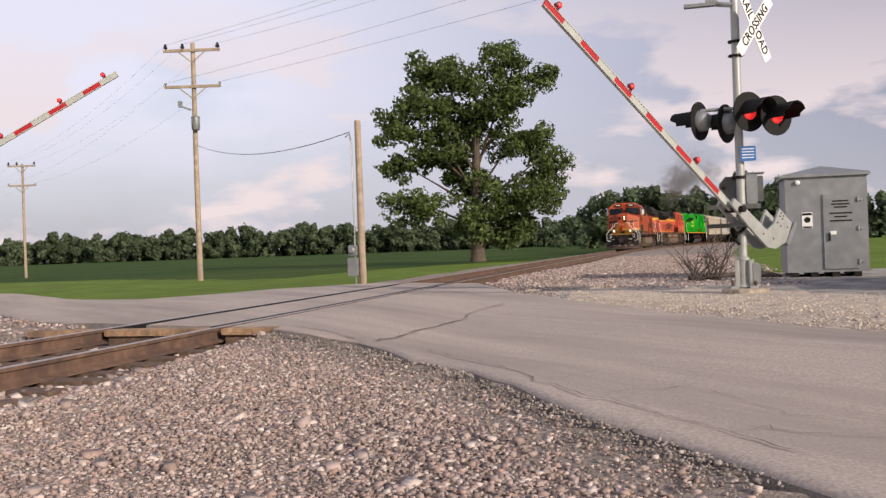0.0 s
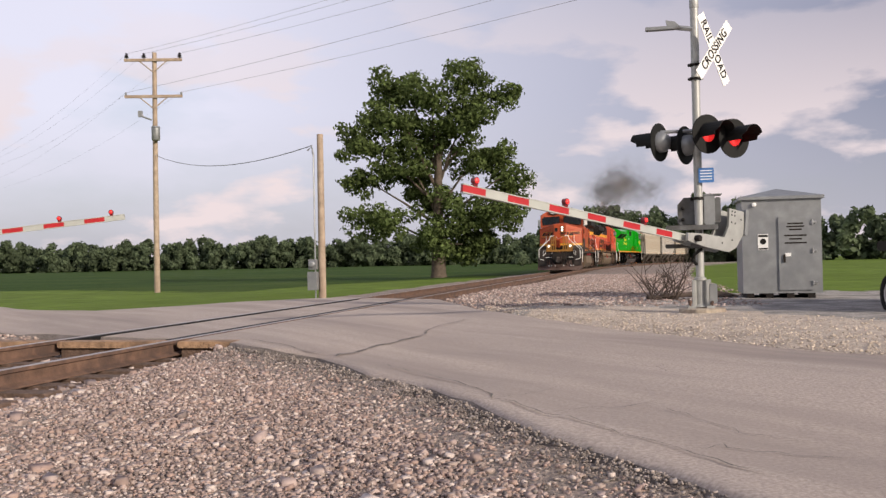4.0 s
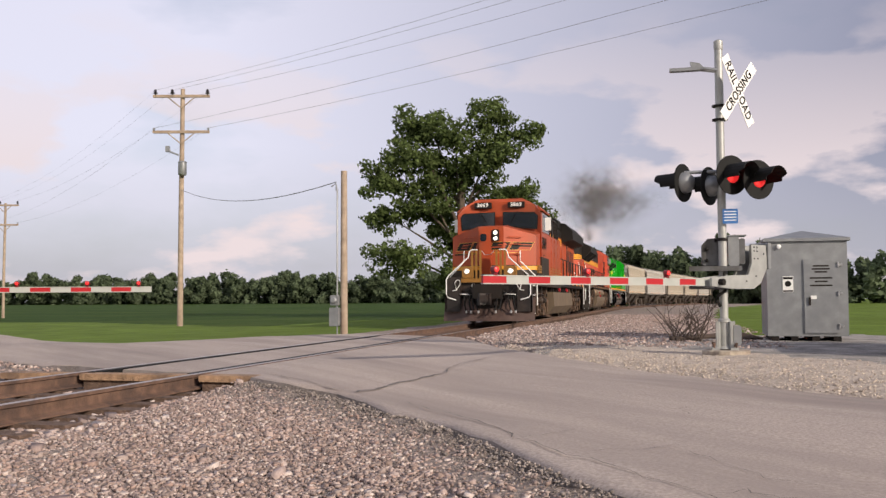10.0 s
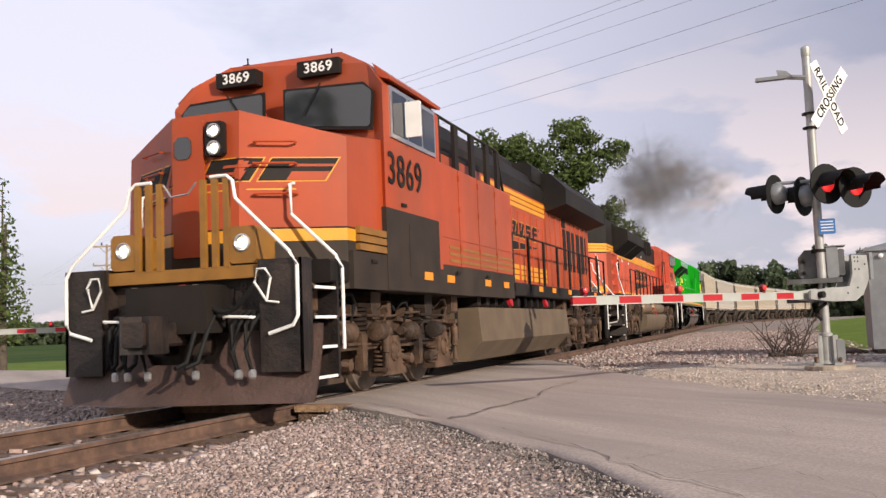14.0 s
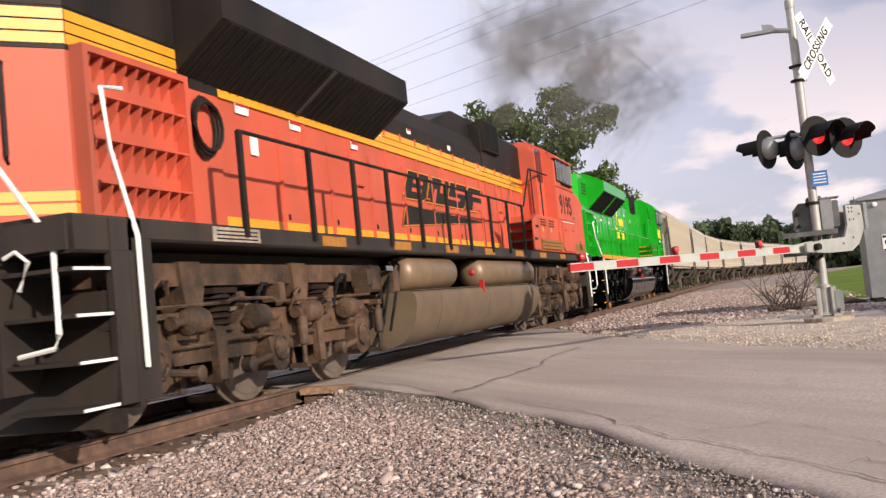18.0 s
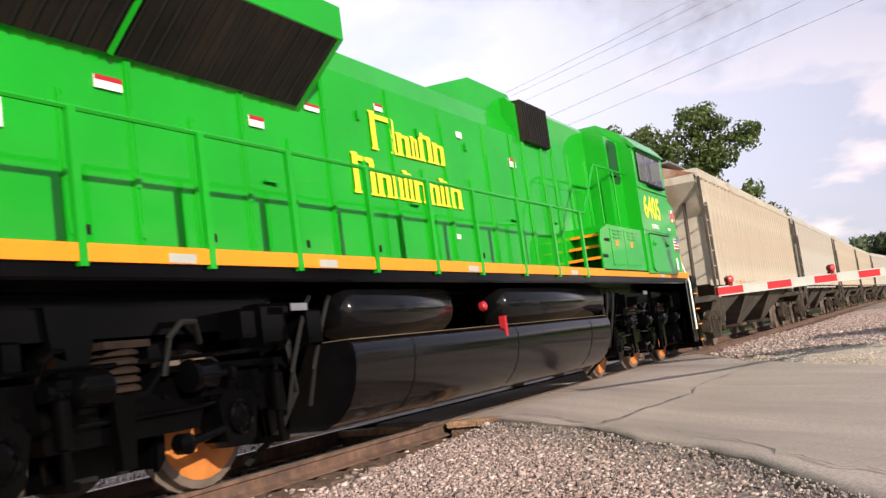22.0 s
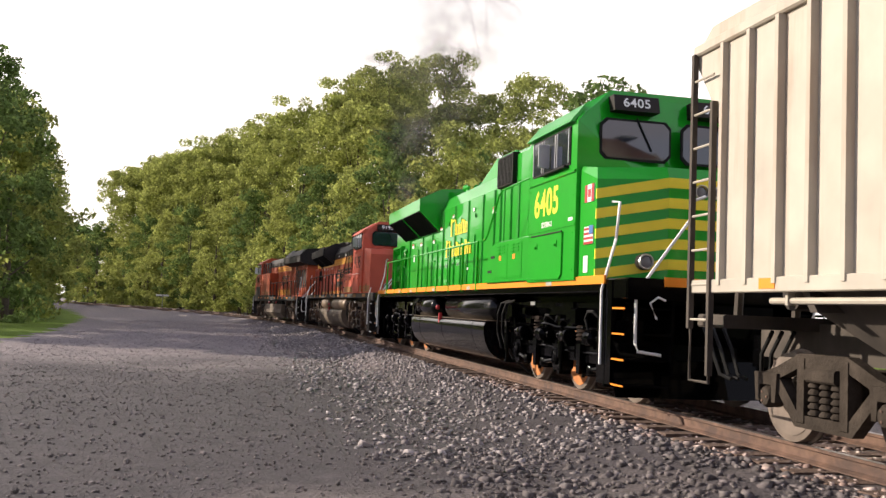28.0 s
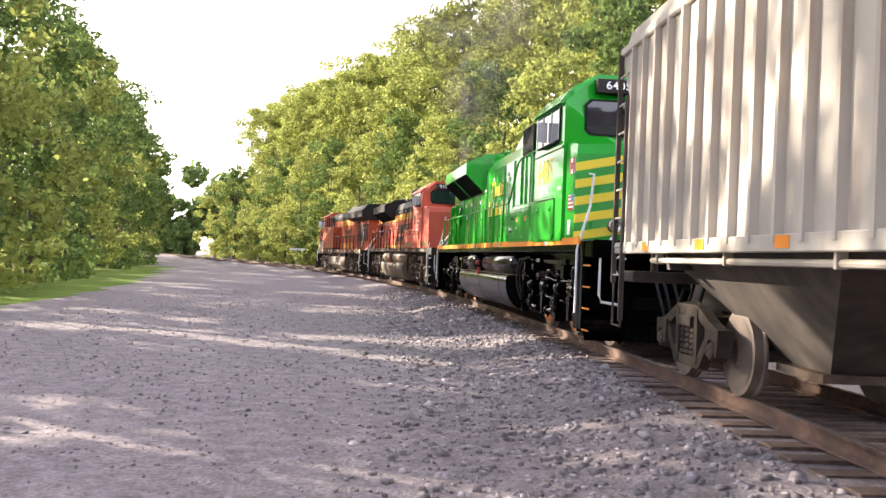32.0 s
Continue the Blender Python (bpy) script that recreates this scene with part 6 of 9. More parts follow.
def end_steps(loco, y, out, mat, rail_mat, edge_mat, z_deck, width=1.5):
    """Step well at both corners of an end; out is +1 towards +y."""
    for sx in (1, -1):
        xi, xo = sorted((sx * (width - 0.62), sx * width))
        for x0, x1, y0, y1, z0, z1 in ((sx * (width - 0.64) - 0.02, sx * (width - 0.64) + 0.02, y - 0.34, y + 0.34, 0.45, z_deck), (xi, xo, y - out * 0.36 - 0.02, y - out * 0.36 + 0.02, 0.26, z_deck - 0.05), (xi, xo, y + out * 0.32 - 0.015, y + out * 0.32 + 0.015, 1.44, z_deck - 0.05)):
            s = Shape()
            s.box(x0, x1, y0, y1, z0, z1)
            part("step_well", s, mat, loco)
        for k in range(4):
            z = 0.30 + k * 0.33
            s = Shape()
            s.box(xi, xo, *sorted((y + out * 0.3, y - out * 0.12)), z, z + 0.03)
            t = part("step", s, mat, loco)
            e = Shape()
            e.box(*sorted((sx * width, sx * (width + 0.008))), *sorted((y + out * 0.28, y - out * 0.1)), z + 0.004, z + 0.026)
            part("step_edge", e, edge_mat, t)
        s = Shape()
        s.box(*sorted((sx * (width - 0.05), sx * (width - 0.004))), *sorted((y - out * 0.13, y - out * 0.62)), 0.30, z_deck - 0.02)
        s.box(*sorted((sx * (width - 0.05), sx * (width + 0.012))), *sorted((y - out * 0.12, y - out * 0.15)), 0.30, z_deck - 0.02)
        part("side_plate", s, mat, loco)
        ye = y + out * 0.30
        h = Shape()
        h.tube([(sx * 1.0, ye, 0.72), (sx * 1.32, ye, 0.76), (sx * 1.36, ye, 0.86), (sx * 1.36, ye, 1.5), (sx * 0.62, ye, 2.5), (sx * 0.58, ye, 2.74), (sx * 0.42, ye, 2.8)], 0.021, 7)
        part("grab_rail", h, rail_mat, loco, smooth=True)
        h = Shape()
        yb = y - out * 0.42
        h.tube([(sx * (width + 0.03), yb, 0.55), (sx * (width + 0.03), yb, z_deck - 0.15), (sx * (width - 0.16), yb, 2.25), (sx * (width - 0.2), yb, 2.75), (sx * (width - 0.2), yb - out * 0.25, 2.78)], 0.021, 7)
        part("grab_rail", h, rail_mat, loco, smooth=True)
        h = Shape()
        h.tube([(sx * 1.1, ye + out * 0.06, 1.18), (sx * 1.19, ye + out * 0.06, 1.38), (sx * 1.08, ye + out * 0.06, 1.46), (sx * 0.98, ye + out * 0.06, 1.42)], 0.016, 6)
        part("cut_lever", h, rail_mat, loco, smooth=True)


def coupler(loco, y, out, mat):
    s = Shape()
    s.box(-0.13, 0.13, min(y, y - out * 0.8), max(y, y - out * 0.8), 0.73, 0.98, 0.03)
    s.prism([(-0.2, y - out * 0.32), (0.2, y - out * 0.32), (0.24, y - out * 0.1), (0.14, y), (-0.05, y - out * 0.08), (-0.2, y)], 0.66, 1.04, "z")
    part("coupler", s, mat, loco)
    for x in (-0.5, -0.35, 0.35, 0.5, 0.62):
        h = Shape()
        h.tube([(x, y - out * 0.75, 1.1), (x, y - out * 0.55, 0.85), (x * 0.9, y - out * 0.45, 0.55), (x * 0.8, y - out * 0.3, 0.5)], 0.025, 6)
        part("air_hose", h, RUBBER, loco, smooth=True)
    return s


def plow(loco, y, out, mat):
    s = Shape()
    prof = [(-1.5, 0.16), (1.5, 0.16), (1.5, 0.98), (-1.5, 0.98)]
    vs = []
    for z, d in ((0.16, 0.0), (0.40, -0.10), (0.65, -0.17), (0.88, -0.19)):
        for x in (-1.5, -0.75, 0, 0.75, 1.5):
            vs.append((x, y + out * (d - 0.16 * abs(x) / 1.5), z))
    fs = []
    for r in range(3):
        for c in range(4):
            if r == 2 and c in (1, 2):
                continue
            fs.append((r * 5 + c, r * 5 + c + 1, r * 5 + 6 + c, r * 5 + 5 + c))
    n = len(vs)
    vs += [(x, yy - out * 0.03, z) for x, yy, z in vs]
    fs += [tuple(i + n for i in f[::-1]) for f in fs]
    s.add(vs, fs)
    s.box(-1.45, 1.45, y - out * 0.45 - 0.12, y - out * 0.45 + 0.12, 0.85, 1.15, 0.02)
    part("snow_plow", s, mat, loco)


def panel_lines(loco, mat, x, ys, z0, z1, name="door_seam"):
    """Proud hood door edges and handles."""
    for sx in (1, -1):
        for y in ys:
            s = Shape()
            s.prism([(sx * x, y - 0.034), (sx * (x + 0.03), y - 0.026), (sx * (x + 0.03), y - 0.010), (sx * (x + 0.008), y), (sx * (x + 0.03), y + 0.010), (sx * (x + 0.03), y + 0.026), (sx * x, y + 0.034)], z0, z1, "z")
            part(name, s, mat, loco)


def stripe_band(loco, x, y0, y1, z0, z1, mat, name="stripe", lift=0.004):
    for sx in (1, -1):
        s = Shape()
        s.box(*sorted((sx * x, sx * (x + lift))), y0, y1, z0, z1)
        part(name, s, mat, loco)


SLOTS = (((0.30, 0.75, 0.58, 0.72), (0.30, 0.75, 0.27, 0.41)), ((0.28, 0.42, 0.0, 0.55), (0.58, 0.72, 0.45, 1.0)), ((0.34, 1.0, 0.60, 0.72), (0.0, 0.66, 0.28, 0.40)), ((0.32, 1.0, 0.62, 0.74), (0.42, 1.0, 0.0, 0.40)))


def emblem(loco, x, y0, z0, length, height, mat, edge, paint):
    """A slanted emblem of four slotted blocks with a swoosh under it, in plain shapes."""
    w, sl = length / 4, 0.34 * height
    for sx in (1, -1):
        def sheet(pts, lift, m, name):
            q = Shape()
            q.prism([(y0 + sx * u, z) for u, z in pts], *sorted((sx * x, sx * (x + lift))), "x")
            return part(name, q, m, loco)

        for k in range(4):
            a, b = -length / 2 + k * w + 0.03, -length / 2 + (k + 1) * w - 0.05

            def at(u, v, g=0.0, h=0.0):
                return a + (b - a) * u + sl * (2 * v - 1) + g, z0 + height * v + h

            for m, g, lift in ((edge, 0.016, 0.003), (mat, 0.0, 0.006)):
                n = 0.12
                sheet([at(0, 0, -g, -g), at(1 - n, 0, g, -g), at(1, n, g, 0), at(1, 1 - n, g, 0), at(1 - n * 0.6, 1, g, g), at(0, 1, -g, g)], lift, m, "emblem_block")
            for u0, u1, v0, v1 in SLOTS[k]:
                sheet([at(u0, v0), at(u1, v0), at(u1, v1), at(u0, v1)], 0.009, paint, "emblem_slot")["kind"] = "stuff"
        for m, g, lift in ((edge, 0.016, 0.003), (mat, 0.0, 0.006)):
            sheet([(-length * 0.56 - g, z0 - height * 1.0 - g), (length * 0.5 + g, z0 - height * 0.42), (-length * 0.51 - g, z0 - height * 0.28 + g)], lift, m, "emblem_swoosh")


def round_lamp(loco, name, x, y, z, out, r):
    """A lamp in a chrome rim, with a recessed clear lens."""
    s = Shape()
    s.lathe((x, y, z), (0, out, 0), [(r, -0.02), (r, 0.03), (r * 0.92, 0.045), (r * 0.84, 0.045), (r * 0.8, 0.012)], 18)
    rim = part(name, s, SILVER, loco, smooth=True)
    s = Shape()
    s.lathe((x, y, z), (0, out, 0), [(r * 0.82, 0.008), (r * 0.7, 0.02), (r * 0.4, 0.03), (0.01, 0.034)], 18)
    part("lens", s, LENS, rim, "clear lamp lens", smooth=True)


def emd_loco(name, label, paint, roof, sill, tank_mat, air_mat, truck_mat, wheel_face, rail_mat, rail_end_mat, number, number_mat, liveried):
    """A six-axle locomotive with a wide nose, narrow hood and flared radiators; its nose points to +y."""
    lo = tagged(new(name), label, "locomotive", "locomotives of the train")
    Lh = 11.3
    low = 0.0 if liveried else 0.16

    def Y(a):
        return Lh - a

    # underframe
    s = Shape()
    s.box(-1.5, 1.5, Y(20.9), Y(1.8), 1.52, 1.70, 0.02)
    s.box(-0.9, 0.9, Y(20.9), Y(1.8), 1.30, 1.51)
    s.box(-0.5, 0.5, Y(21.6), Y(1.0), 0.85, 1.38)
    part("underframe", s, sill, lo)
    # cab and nose
    s = Shape()
    fwd = 0.0 if liveried else 0.4
    reach = fwd * 1.8
    hw = [(-1.5, 2.2 - reach), (-0.62, 1.78 - reach), (0.62, 1.78 - reach), (1.5, 2.2 - reach)]
    vs = [(x, Y(a), z) for z in (1.70, 3.1) for x, a in hw] + [(x * 0.97, Y(a + 0.12), 3.28) for x, a in hw] + [(-1.5, Y(3.2), 1.70), (1.5, Y(3.2), 1.70), (-1.5, Y(3.2), 3.42), (1.5, Y(3.2), 3.42)]
    s.add(vs, [(0, 1, 5, 4), (1, 2, 6, 5), (2, 3, 7, 6), (4, 5, 9, 8), (5, 6, 10, 9), (6, 7, 11, 10), (12, 0, 4, 8, 14), (3, 13, 15, 11, 7), (8, 9, 10, 11, 15, 14), (0, 12, 13, 3, 2, 1), (12, 14, 15, 13)])
    n0 = part("nose", s, paint, lo)
    s = Shape()
    sec = [(-1.56, 1.7), (1.56, 1.7), (1.56, 4.05 - low), (1.36, 4.36 - low), (0.95, 4.60 - low), (-0.95, 4.60 - low), (-1.36, 4.36 - low), (-1.56, 4.05 - low)]
    s.prism(sec, Y(5.0), Y(2.85), "y")
    s.box(-1.3, 1.3, Y(5.8), Y(5.0), 1.7, 4.35 - low, 0.15)
    cab = part("cab", s, paint, lo)
    for v in cab.data.vertices:
        if v.co.y > Y(3.0) and v.co.z > 4.3 - low:
            v.co.y -= 0.25
    # cab side windows with silver frames, mirror, sunshade
    for sx in (1, -1):
        w = Shape()
        w.box(*sorted((sx * 1.55, sx * 1.578)), Y(4.82), Y(3.10), 3.42, 4.0)
        frame_ = part("side_window_frame", w, RUBBER, lo, "black rubber window frame")
        for a0, a1 in ((4.79, 4.34), (4.28, 3.72), (3.66, 3.13)):
            g = Shape()
            g.box(*sorted((sx * 1.575, sx * 1.586)), Y(a0), Y(a1), 3.45, 3.97)
            part("side_window", g, GLASS, frame_)
            for q0, q1 in ((a0, a0 - 0.025), (a1 + 0.025, a1)):
                g = Shape()
                g.box(*sorted((sx * 1.58, sx * 1.594)), Y(q0), Y(q1), 3.45, 3.97)
                part("window_bar", g, SILVER, frame_, "silver window bar")
        g = Shape()
        g.box(*sorted((sx * 1.55, sx * 1.64)), Y(4.3), Y(3.2), 3.385, 3.425, 0.01)
        part("arm_rest", g, RUBBER, lo, "black padded arm rest")
        # ledge and seams of the cab side, with a hinged access door
        g = Shape()
        g.prism([(sx * 1.555, 3.27), (sx * 1.59, 3.29), (sx * 1.59, 3.315), (sx * 1.555, 3.325)], Y(4.97), Y(2.87), "y")
        part("cab_ledge", g, paint, lo)
        g = Shape()
        g.box(*sorted((sx * 1.555, sx * 1.575)), Y(5.0), Y(2.86), 2.50, 2.53)
        part("cab_seam", g, paint, lo)
        g = Shape()
        g.prism([(Y(4.72), 1.80), (Y(4.60), 1.73), (Y(3.44), 1.73), (Y(3.34), 1.80), (Y(3.34), 2.44), (Y(4.72), 2.44)], *sorted((sx * 1.558, sx * 1.588)), "x")
        hatch = part("access_door", g, paint, lo)
        g = Shape()
        g.box(*sorted((sx * 1.585, sx * 1.605)), Y(4.74), Y(3.32), 2.435, 2.452)
        part("hinge", g, BLACK if liveried else WHITE, hatch)
        for a in (4.48, 3.56):
            g = Shape()
            g.box(*sorted((sx * 1.587, sx * 1.6)), Y(a) - 0.04, Y(a) + 0.04, 2.22, 2.32, 0.004)
            g.lathe((sx * 1.597, Y(a), 2.25), (sx, 0, 0), [(0.02, 0), (0.02, 0.03), (0.01, 0.035)], 8)
            part("latch", g, paint, hatch)
        for a in (4.98, 2.9):
            g = Shape()
            for z in (1.85, 2.15, 2.4, 2.65, 2.95, 3.2):
                g.lathe((sx * 1.558, Y(a) + (0.05 if a > 4 else -0.05), z), (sx, 0, 0), [(0.014, 0), (0.012, 0.008), (0.004, 0.011)], 6)
            part("bolt_head", g, paint, lo)["kind"] = "stuff"
        for a, z, w, h in ((2.55, 1.80, 0.16, 0.24), (3.05, 2.58, 0.18, 0.05)):
            g = Shape()
            g.box(*sorted((sx * (1.5 if a < 2.8 else 1.56), sx * (1.508 if a < 2.8 else 1.566))), Y(a) - w / 2 + (fwd if a < 2.8 else 0), Y(a) + w / 2 + (fwd if a < 2.8 else 0), z, z + h)
            part("notice", g, WHITE if liveried else TANK, lo, "small pale notice")
        v = Shape()
        v.prism([(sx * 1.42, 4.32 - low), (sx * 1.60, 4.10 - low * 0.5), (sx * 1.64, 4.04 - low * 0.5), (sx * 1.5, 4.04 - low * 0.5)], Y(5.0), Y(2.95), "y")
        part("window_visor", v, paint, lo)
        mi = Shape()
        mi.box(*sorted((sx * 1.60, sx * 1.78)), Y(3.98), Y(3.95), 3.48, 3.84, 0.01)
        part("mirror", mi, SILVER, lo)
        d = Shape()
        d.prism([(Y(5.68), 3.45), (Y(5.68), 4.08), (Y(5.6), 4.16), (Y(5.2), 4.16), (Y(5.12), 4.08), (Y(5.12), 3.45), (Y(5.2), 3.37), (Y(5.6), 3.37)], *sorted((sx * 1.3, sx * 1.312)), "x")
        part("rear_cab_window", d, GLASS, lo)
    for x0, x1 in ((-1.22, -0.08), (0.08, 1.22)):
        m, c = (x0 + x1) / 2, 0.09
        for mat_, g, lift, nm in ((RUBBER, 0.0, 0.006, "windshield_seal"), (GLASS, 0.035, 0.012, "windshield")):
            w = Shape()
            a0, a1, z0, z1 = x0 + g, x1 - g, 3.50 + g, 4.12 - low * 0.4 - g
            w.prism([(a0 + c, z0), (a1 - c, z0), (a1, z0 + c), (a1, z1 - c), (a1 - c, z1), (a0 + c, z1), (a0, z1 - c), (a0, z0 + c)], Y(2.85) - 0.02, Y(2.85) + lift, "y")
            part(nm, w, mat_, lo)
        w = Shape()
        w.tube([(m, Y(2.85) + 0.03, 4.14 - low * 0.4), (m - 0.25, Y(2.85) + 0.03, 3.66)], 0.012, 4)
        part("wiper", w, RUBBER, lo)
        w = Shape()
        w.prism([(Y(2.80), 4.24 - low), (Y(2.86), 4.48 - low), (Y(3.25), 4.48 - low), (Y(3.25), 4.24 - low)], m - 0.36, m + 0.36, "x")
        part("number_board", w, BLACK, lo)
        lettering(number, 0.2, WHITE, lo, pose(m, Y(2.824), 4.36 - low, 76, 0, 180), "number_board_digits", 0.012, 1.05)
    if liveried:
        for k in range(5):
            z = 1.86 + k * 0.28
            for (xa, aa), (xb, ab), da, db in (((-1.5, 2.2), (-0.62, 1.78), -0.16, 0.0), ((-0.62, 1.78), (0.62, 1.78), 0.0, 0.0), ((0.62, 1.78), (1.5, 2.2), 0.0, -0.16)):
                q = Shape()
                f = [(xa * 1.004, Y(aa) + 0.006, z + da), (xb * 1.004, Y(ab) + 0.006, z + db), (xb * 1.004, Y(ab) + 0.006, z + db + 0.14), (xa * 1.004, Y(aa) + 0.006, z + da + 0.14)]
                q.add(f + [(x, y - 0.03, zz) for x, y, zz in f], [(0, 1, 2, 3), (7, 6, 5, 4), (0, 4, 5, 1), (3, 2, 6, 7), (1, 5, 6, 2), (0, 3, 7, 4)])
                part("nose_stripe", q, LEMON, lo)
    for x in (-0.14, 0.14):
        round_lamp(lo, "headlight", x, Y(1.79 - reach), 2.95, 1, 0.105)
    for x in (-0.95, 0.95):
        dl = Shape()
        dl.lathe((x, Y(1.98 - reach), 1.95), (0, 1, 0), [(0.06, 0), (0.11, 0.1), (0.115, 0.22)], 14)
        part("ditch_light_shell", dl, BLACK, lo, smooth=True)
        round_lamp(lo, "ditch_light", x, Y(1.77 - reach), 1.95, 1, 0.11)
    # long hood
    s = Shape()
    s.prism([(-0.92, 1.7), (0.92, 1.7), (0.92, 3.82 - low), (0.74, 4.16 - low), (-0.74, 4.16 - low), (-0.92, 3.82 - low)], Y(18.6), Y(5.7), "y")
    part("long_hood", s, paint, lo)
    # rear end section, wider and taller, with a chamfered end
    s = Shape()
    s.prism([(-0.96, Y(18.6)), (-0.96, Y(20.8)), (-0.36, Y(21.45)), (0.36, Y(21.45)), (0.96, Y(20.8)), (0.96, Y(18.6))], 1.7, 4.3, "z")
    part("rear_hood", s, paint, lo)
    # equipment hump and blower box
    s = Shape()
    s.prism([(Y(11.5), 4.13 - low), (Y(10.0), 4.58 - low), (Y(8.6), 4.58 - low), (Y(8.1), 4.13 - low)], -0.72, 0.72, "x")
    part("roof_housing", s, roof, lo)
    s = Shape()
    bw = 0.925 if liveried else 0.94
    s.box(-bw, bw, Y(8.95), Y(5.72), 3.05, 4.46 - low, 0.12)
    part("blower_housing", s, paint if liveried else roof, lo)
    for sx in (1, -1):
        s = Shape()
        s.box(*sorted((sx * 0.85, sx * 1.02)), Y(8.85), Y(7.8), 3.76, 4.40, 0.02)
        part("intake_grille", s, BLACK, lo)
        for k in range(10):
            q = Shape()
            q.box(*sorted((sx * 1.02, sx * 1.035)), Y(8.82) + k * 0.1, Y(8.82) + k * 0.1 + 0.05, 3.8, 4.36)
            if sx > 0:
                part("grille_slat", q, RUBBER, lo)
    # flared radiators: wings that lean out over the walkway
    wing = [(0.92, 3.26 - low * 0.4), (1.52, 3.82 - low), (1.52, 4.14 - low), (0.95, 4.42 - low), (0.0, 4.5 - low)]
    s = Shape()
    s.prism(wing + [(-x, z) for x, z in wing[::-1][1:]], Y(19.3), Y(14.5), "y")
    rad = part("radiator_housing", s, roof if not liveried else paint, lo)
    for sx in (1, -1):
        # dark core set into the sloping face
        g = Shape()
        ya, yb = Y(19.2), Y(14.6)
        g.add([(sx * 0.975, ya, 3.29 - low * 0.4), (sx * 0.975, yb, 3.29 - low * 0.4), (sx * 1.52, yb, 3.80 - low), (sx * 1.52, ya, 3.80 - low),
               (sx * 0.94, ya, 3.32 - low * 0.4), (sx * 0.94, yb, 3.32 - low * 0.4), (sx * 1.49, yb, 3.84 - low), (sx * 1.49, ya, 3.84 - low)],
              [(0, 1, 2, 3), (7, 6, 5, 4), (0, 4, 5, 1), (1, 5, 6, 2), (2, 6, 7, 3), (3, 7, 4, 0)])
        part("radiator_core", g, BLACK, lo)
        for k in range(30):
            y = ya + 0.06 + (yb - ya - 0.12) * k / 29
            q = Shape()
            q.tube([(sx * 0.985, y, 3.285 - low * 0.4), (sx * 1.525, y, 3.79 - low)], 0.012, 4)
            part("radiator_slat", q, RUBBER, lo)
        q = Shape()
        q.tube([(sx * 0.985, Y(16.9), 3.285 - low * 0.4), (sx * 1.53, Y(16.9), 3.79 - low)], 0.03, 4)
        part("radiator_divider", q, sill if not liveried else paint, lo)
        # louvred end panel
        lv = Shape()
        for k in range(4):
            sf = Shape()
            z = 2.02 + k * 0.36
            sf.prism([(sx * 0.962, z), (sx * 1.09, z + 0.02), (sx * 1.09, z + 0.04), (sx * 0.962, z + 0.05)], Y(20.7), Y(19.38), "y")
            part("louvre_shelf", sf, paint, lo)
            for q in range(9):
                lv.prism([(sx * 0.962, z + 0.02), (sx * 1.085, z + 0.02), (sx * 1.06, z - 0.06), (sx * 0.962, z - 0.2)], Y(20.66) + q * 0.155, Y(20.66) + q * 0.155 + 0.02, "y")
        part("louvre_gusset", lv, paint, lo)["kind"] = "stuff"
        for a0, a1, z0, z1 in ((20.76, 20.70, 1.76, 3.16), (19.38, 19.32, 1.76, 3.16), (20.70, 19.38, 3.10, 3.16)):
            fr = Shape()
            fr.box(*sorted((sx * 0.955, sx * 1.10)), Y(a0), Y(a1), z0, z1)
            part("louvre_frame", fr, paint, lo)
        bk = Shape()
        bk.box(*sorted((sx * 0.94, sx * 0.964)), Y(20.72), Y(19.35), 1.92, 3.14)
        part("louvre_back", bk, paint, lo)
    fans = Shape()
    for a in (15.5, 16.9, 18.3):
        fans.lathe((0, Y(a), 4.47 - low), (0, 0, 1), [(0.6, 0), (0.6, 0.06), (0.5, 0.08), (0.2, 0.06)], 18)
    part("roof_fan", fans, BLACK, lo)
    hn = Shape()
    for k, (x, y) in enumerate(((0.0, 0.0), (0.16, 0.1), (-0.16, -0.1))):
        hn.lathe((x + 0.3, Y(13.5) + y, 4.34 - low + 0.05 * k), (0, 1 if k != 1 else -1, 0.0), [(0.03, 0), (0.04, 0.15), (0.10, 0.3)], 10)
    hn.box(0.1, 0.5, Y(13.6), Y(13.4), 4.1 - low, 4.34 - low)
    part("air_horn", hn, roof if not liveried else paint, lo)
    # hood doors
    doors = [5.94, 6.87, 7.57, 8.08, 8.81, 9.27, 10.2, 10.85, 11.5, 12.15, 12.8, 13.45, 14.1, 14.75, 15.4, 16.05, 16.7, 17.35]
    panel_lines(lo, paint, 0.926, [Y(a) for a in doors[:6]], 1.76, 3.8 if liveried else 3.12)
    panel_lines(lo, paint, 0.92, [Y(a) for a in doors[6:]], 1.8, 2.95)
    panel_lines(lo, paint, 0.92, [Y(a) for a in doors[6::2]], 2.95, 3.8 if liveried else 3.12)
    for sx in (1, -1):
        h = Shape()
        for a in doors:
            for z in (1.92, 2.30, 2.80, 3.35):
                h.box(*sorted((sx * 0.93, sx * 0.955)), Y(a) - 0.025, Y(a) + 0.025, z, z + 0.1)
        for a, z in ((7.9, 2.56), (9.55, 2.5), (5.98, 3.25), (12.45, 2.5), (15.1, 2.5)):
            h.box(*sorted((sx * 0.93, sx * 0.965)), Y(a) - 0.09, Y(a) + 0.06, z, z + 0.02)
            h.lathe((sx * 0.92, Y(a) + 0.08, z + 0.01), (sx, 0, 0), [(0.03, 0), (0.03, 0.03), (0.015, 0.045)], 8)
        part("door_latch", h, paint, lo)["kind"] = "stuff"
        h = Shape()
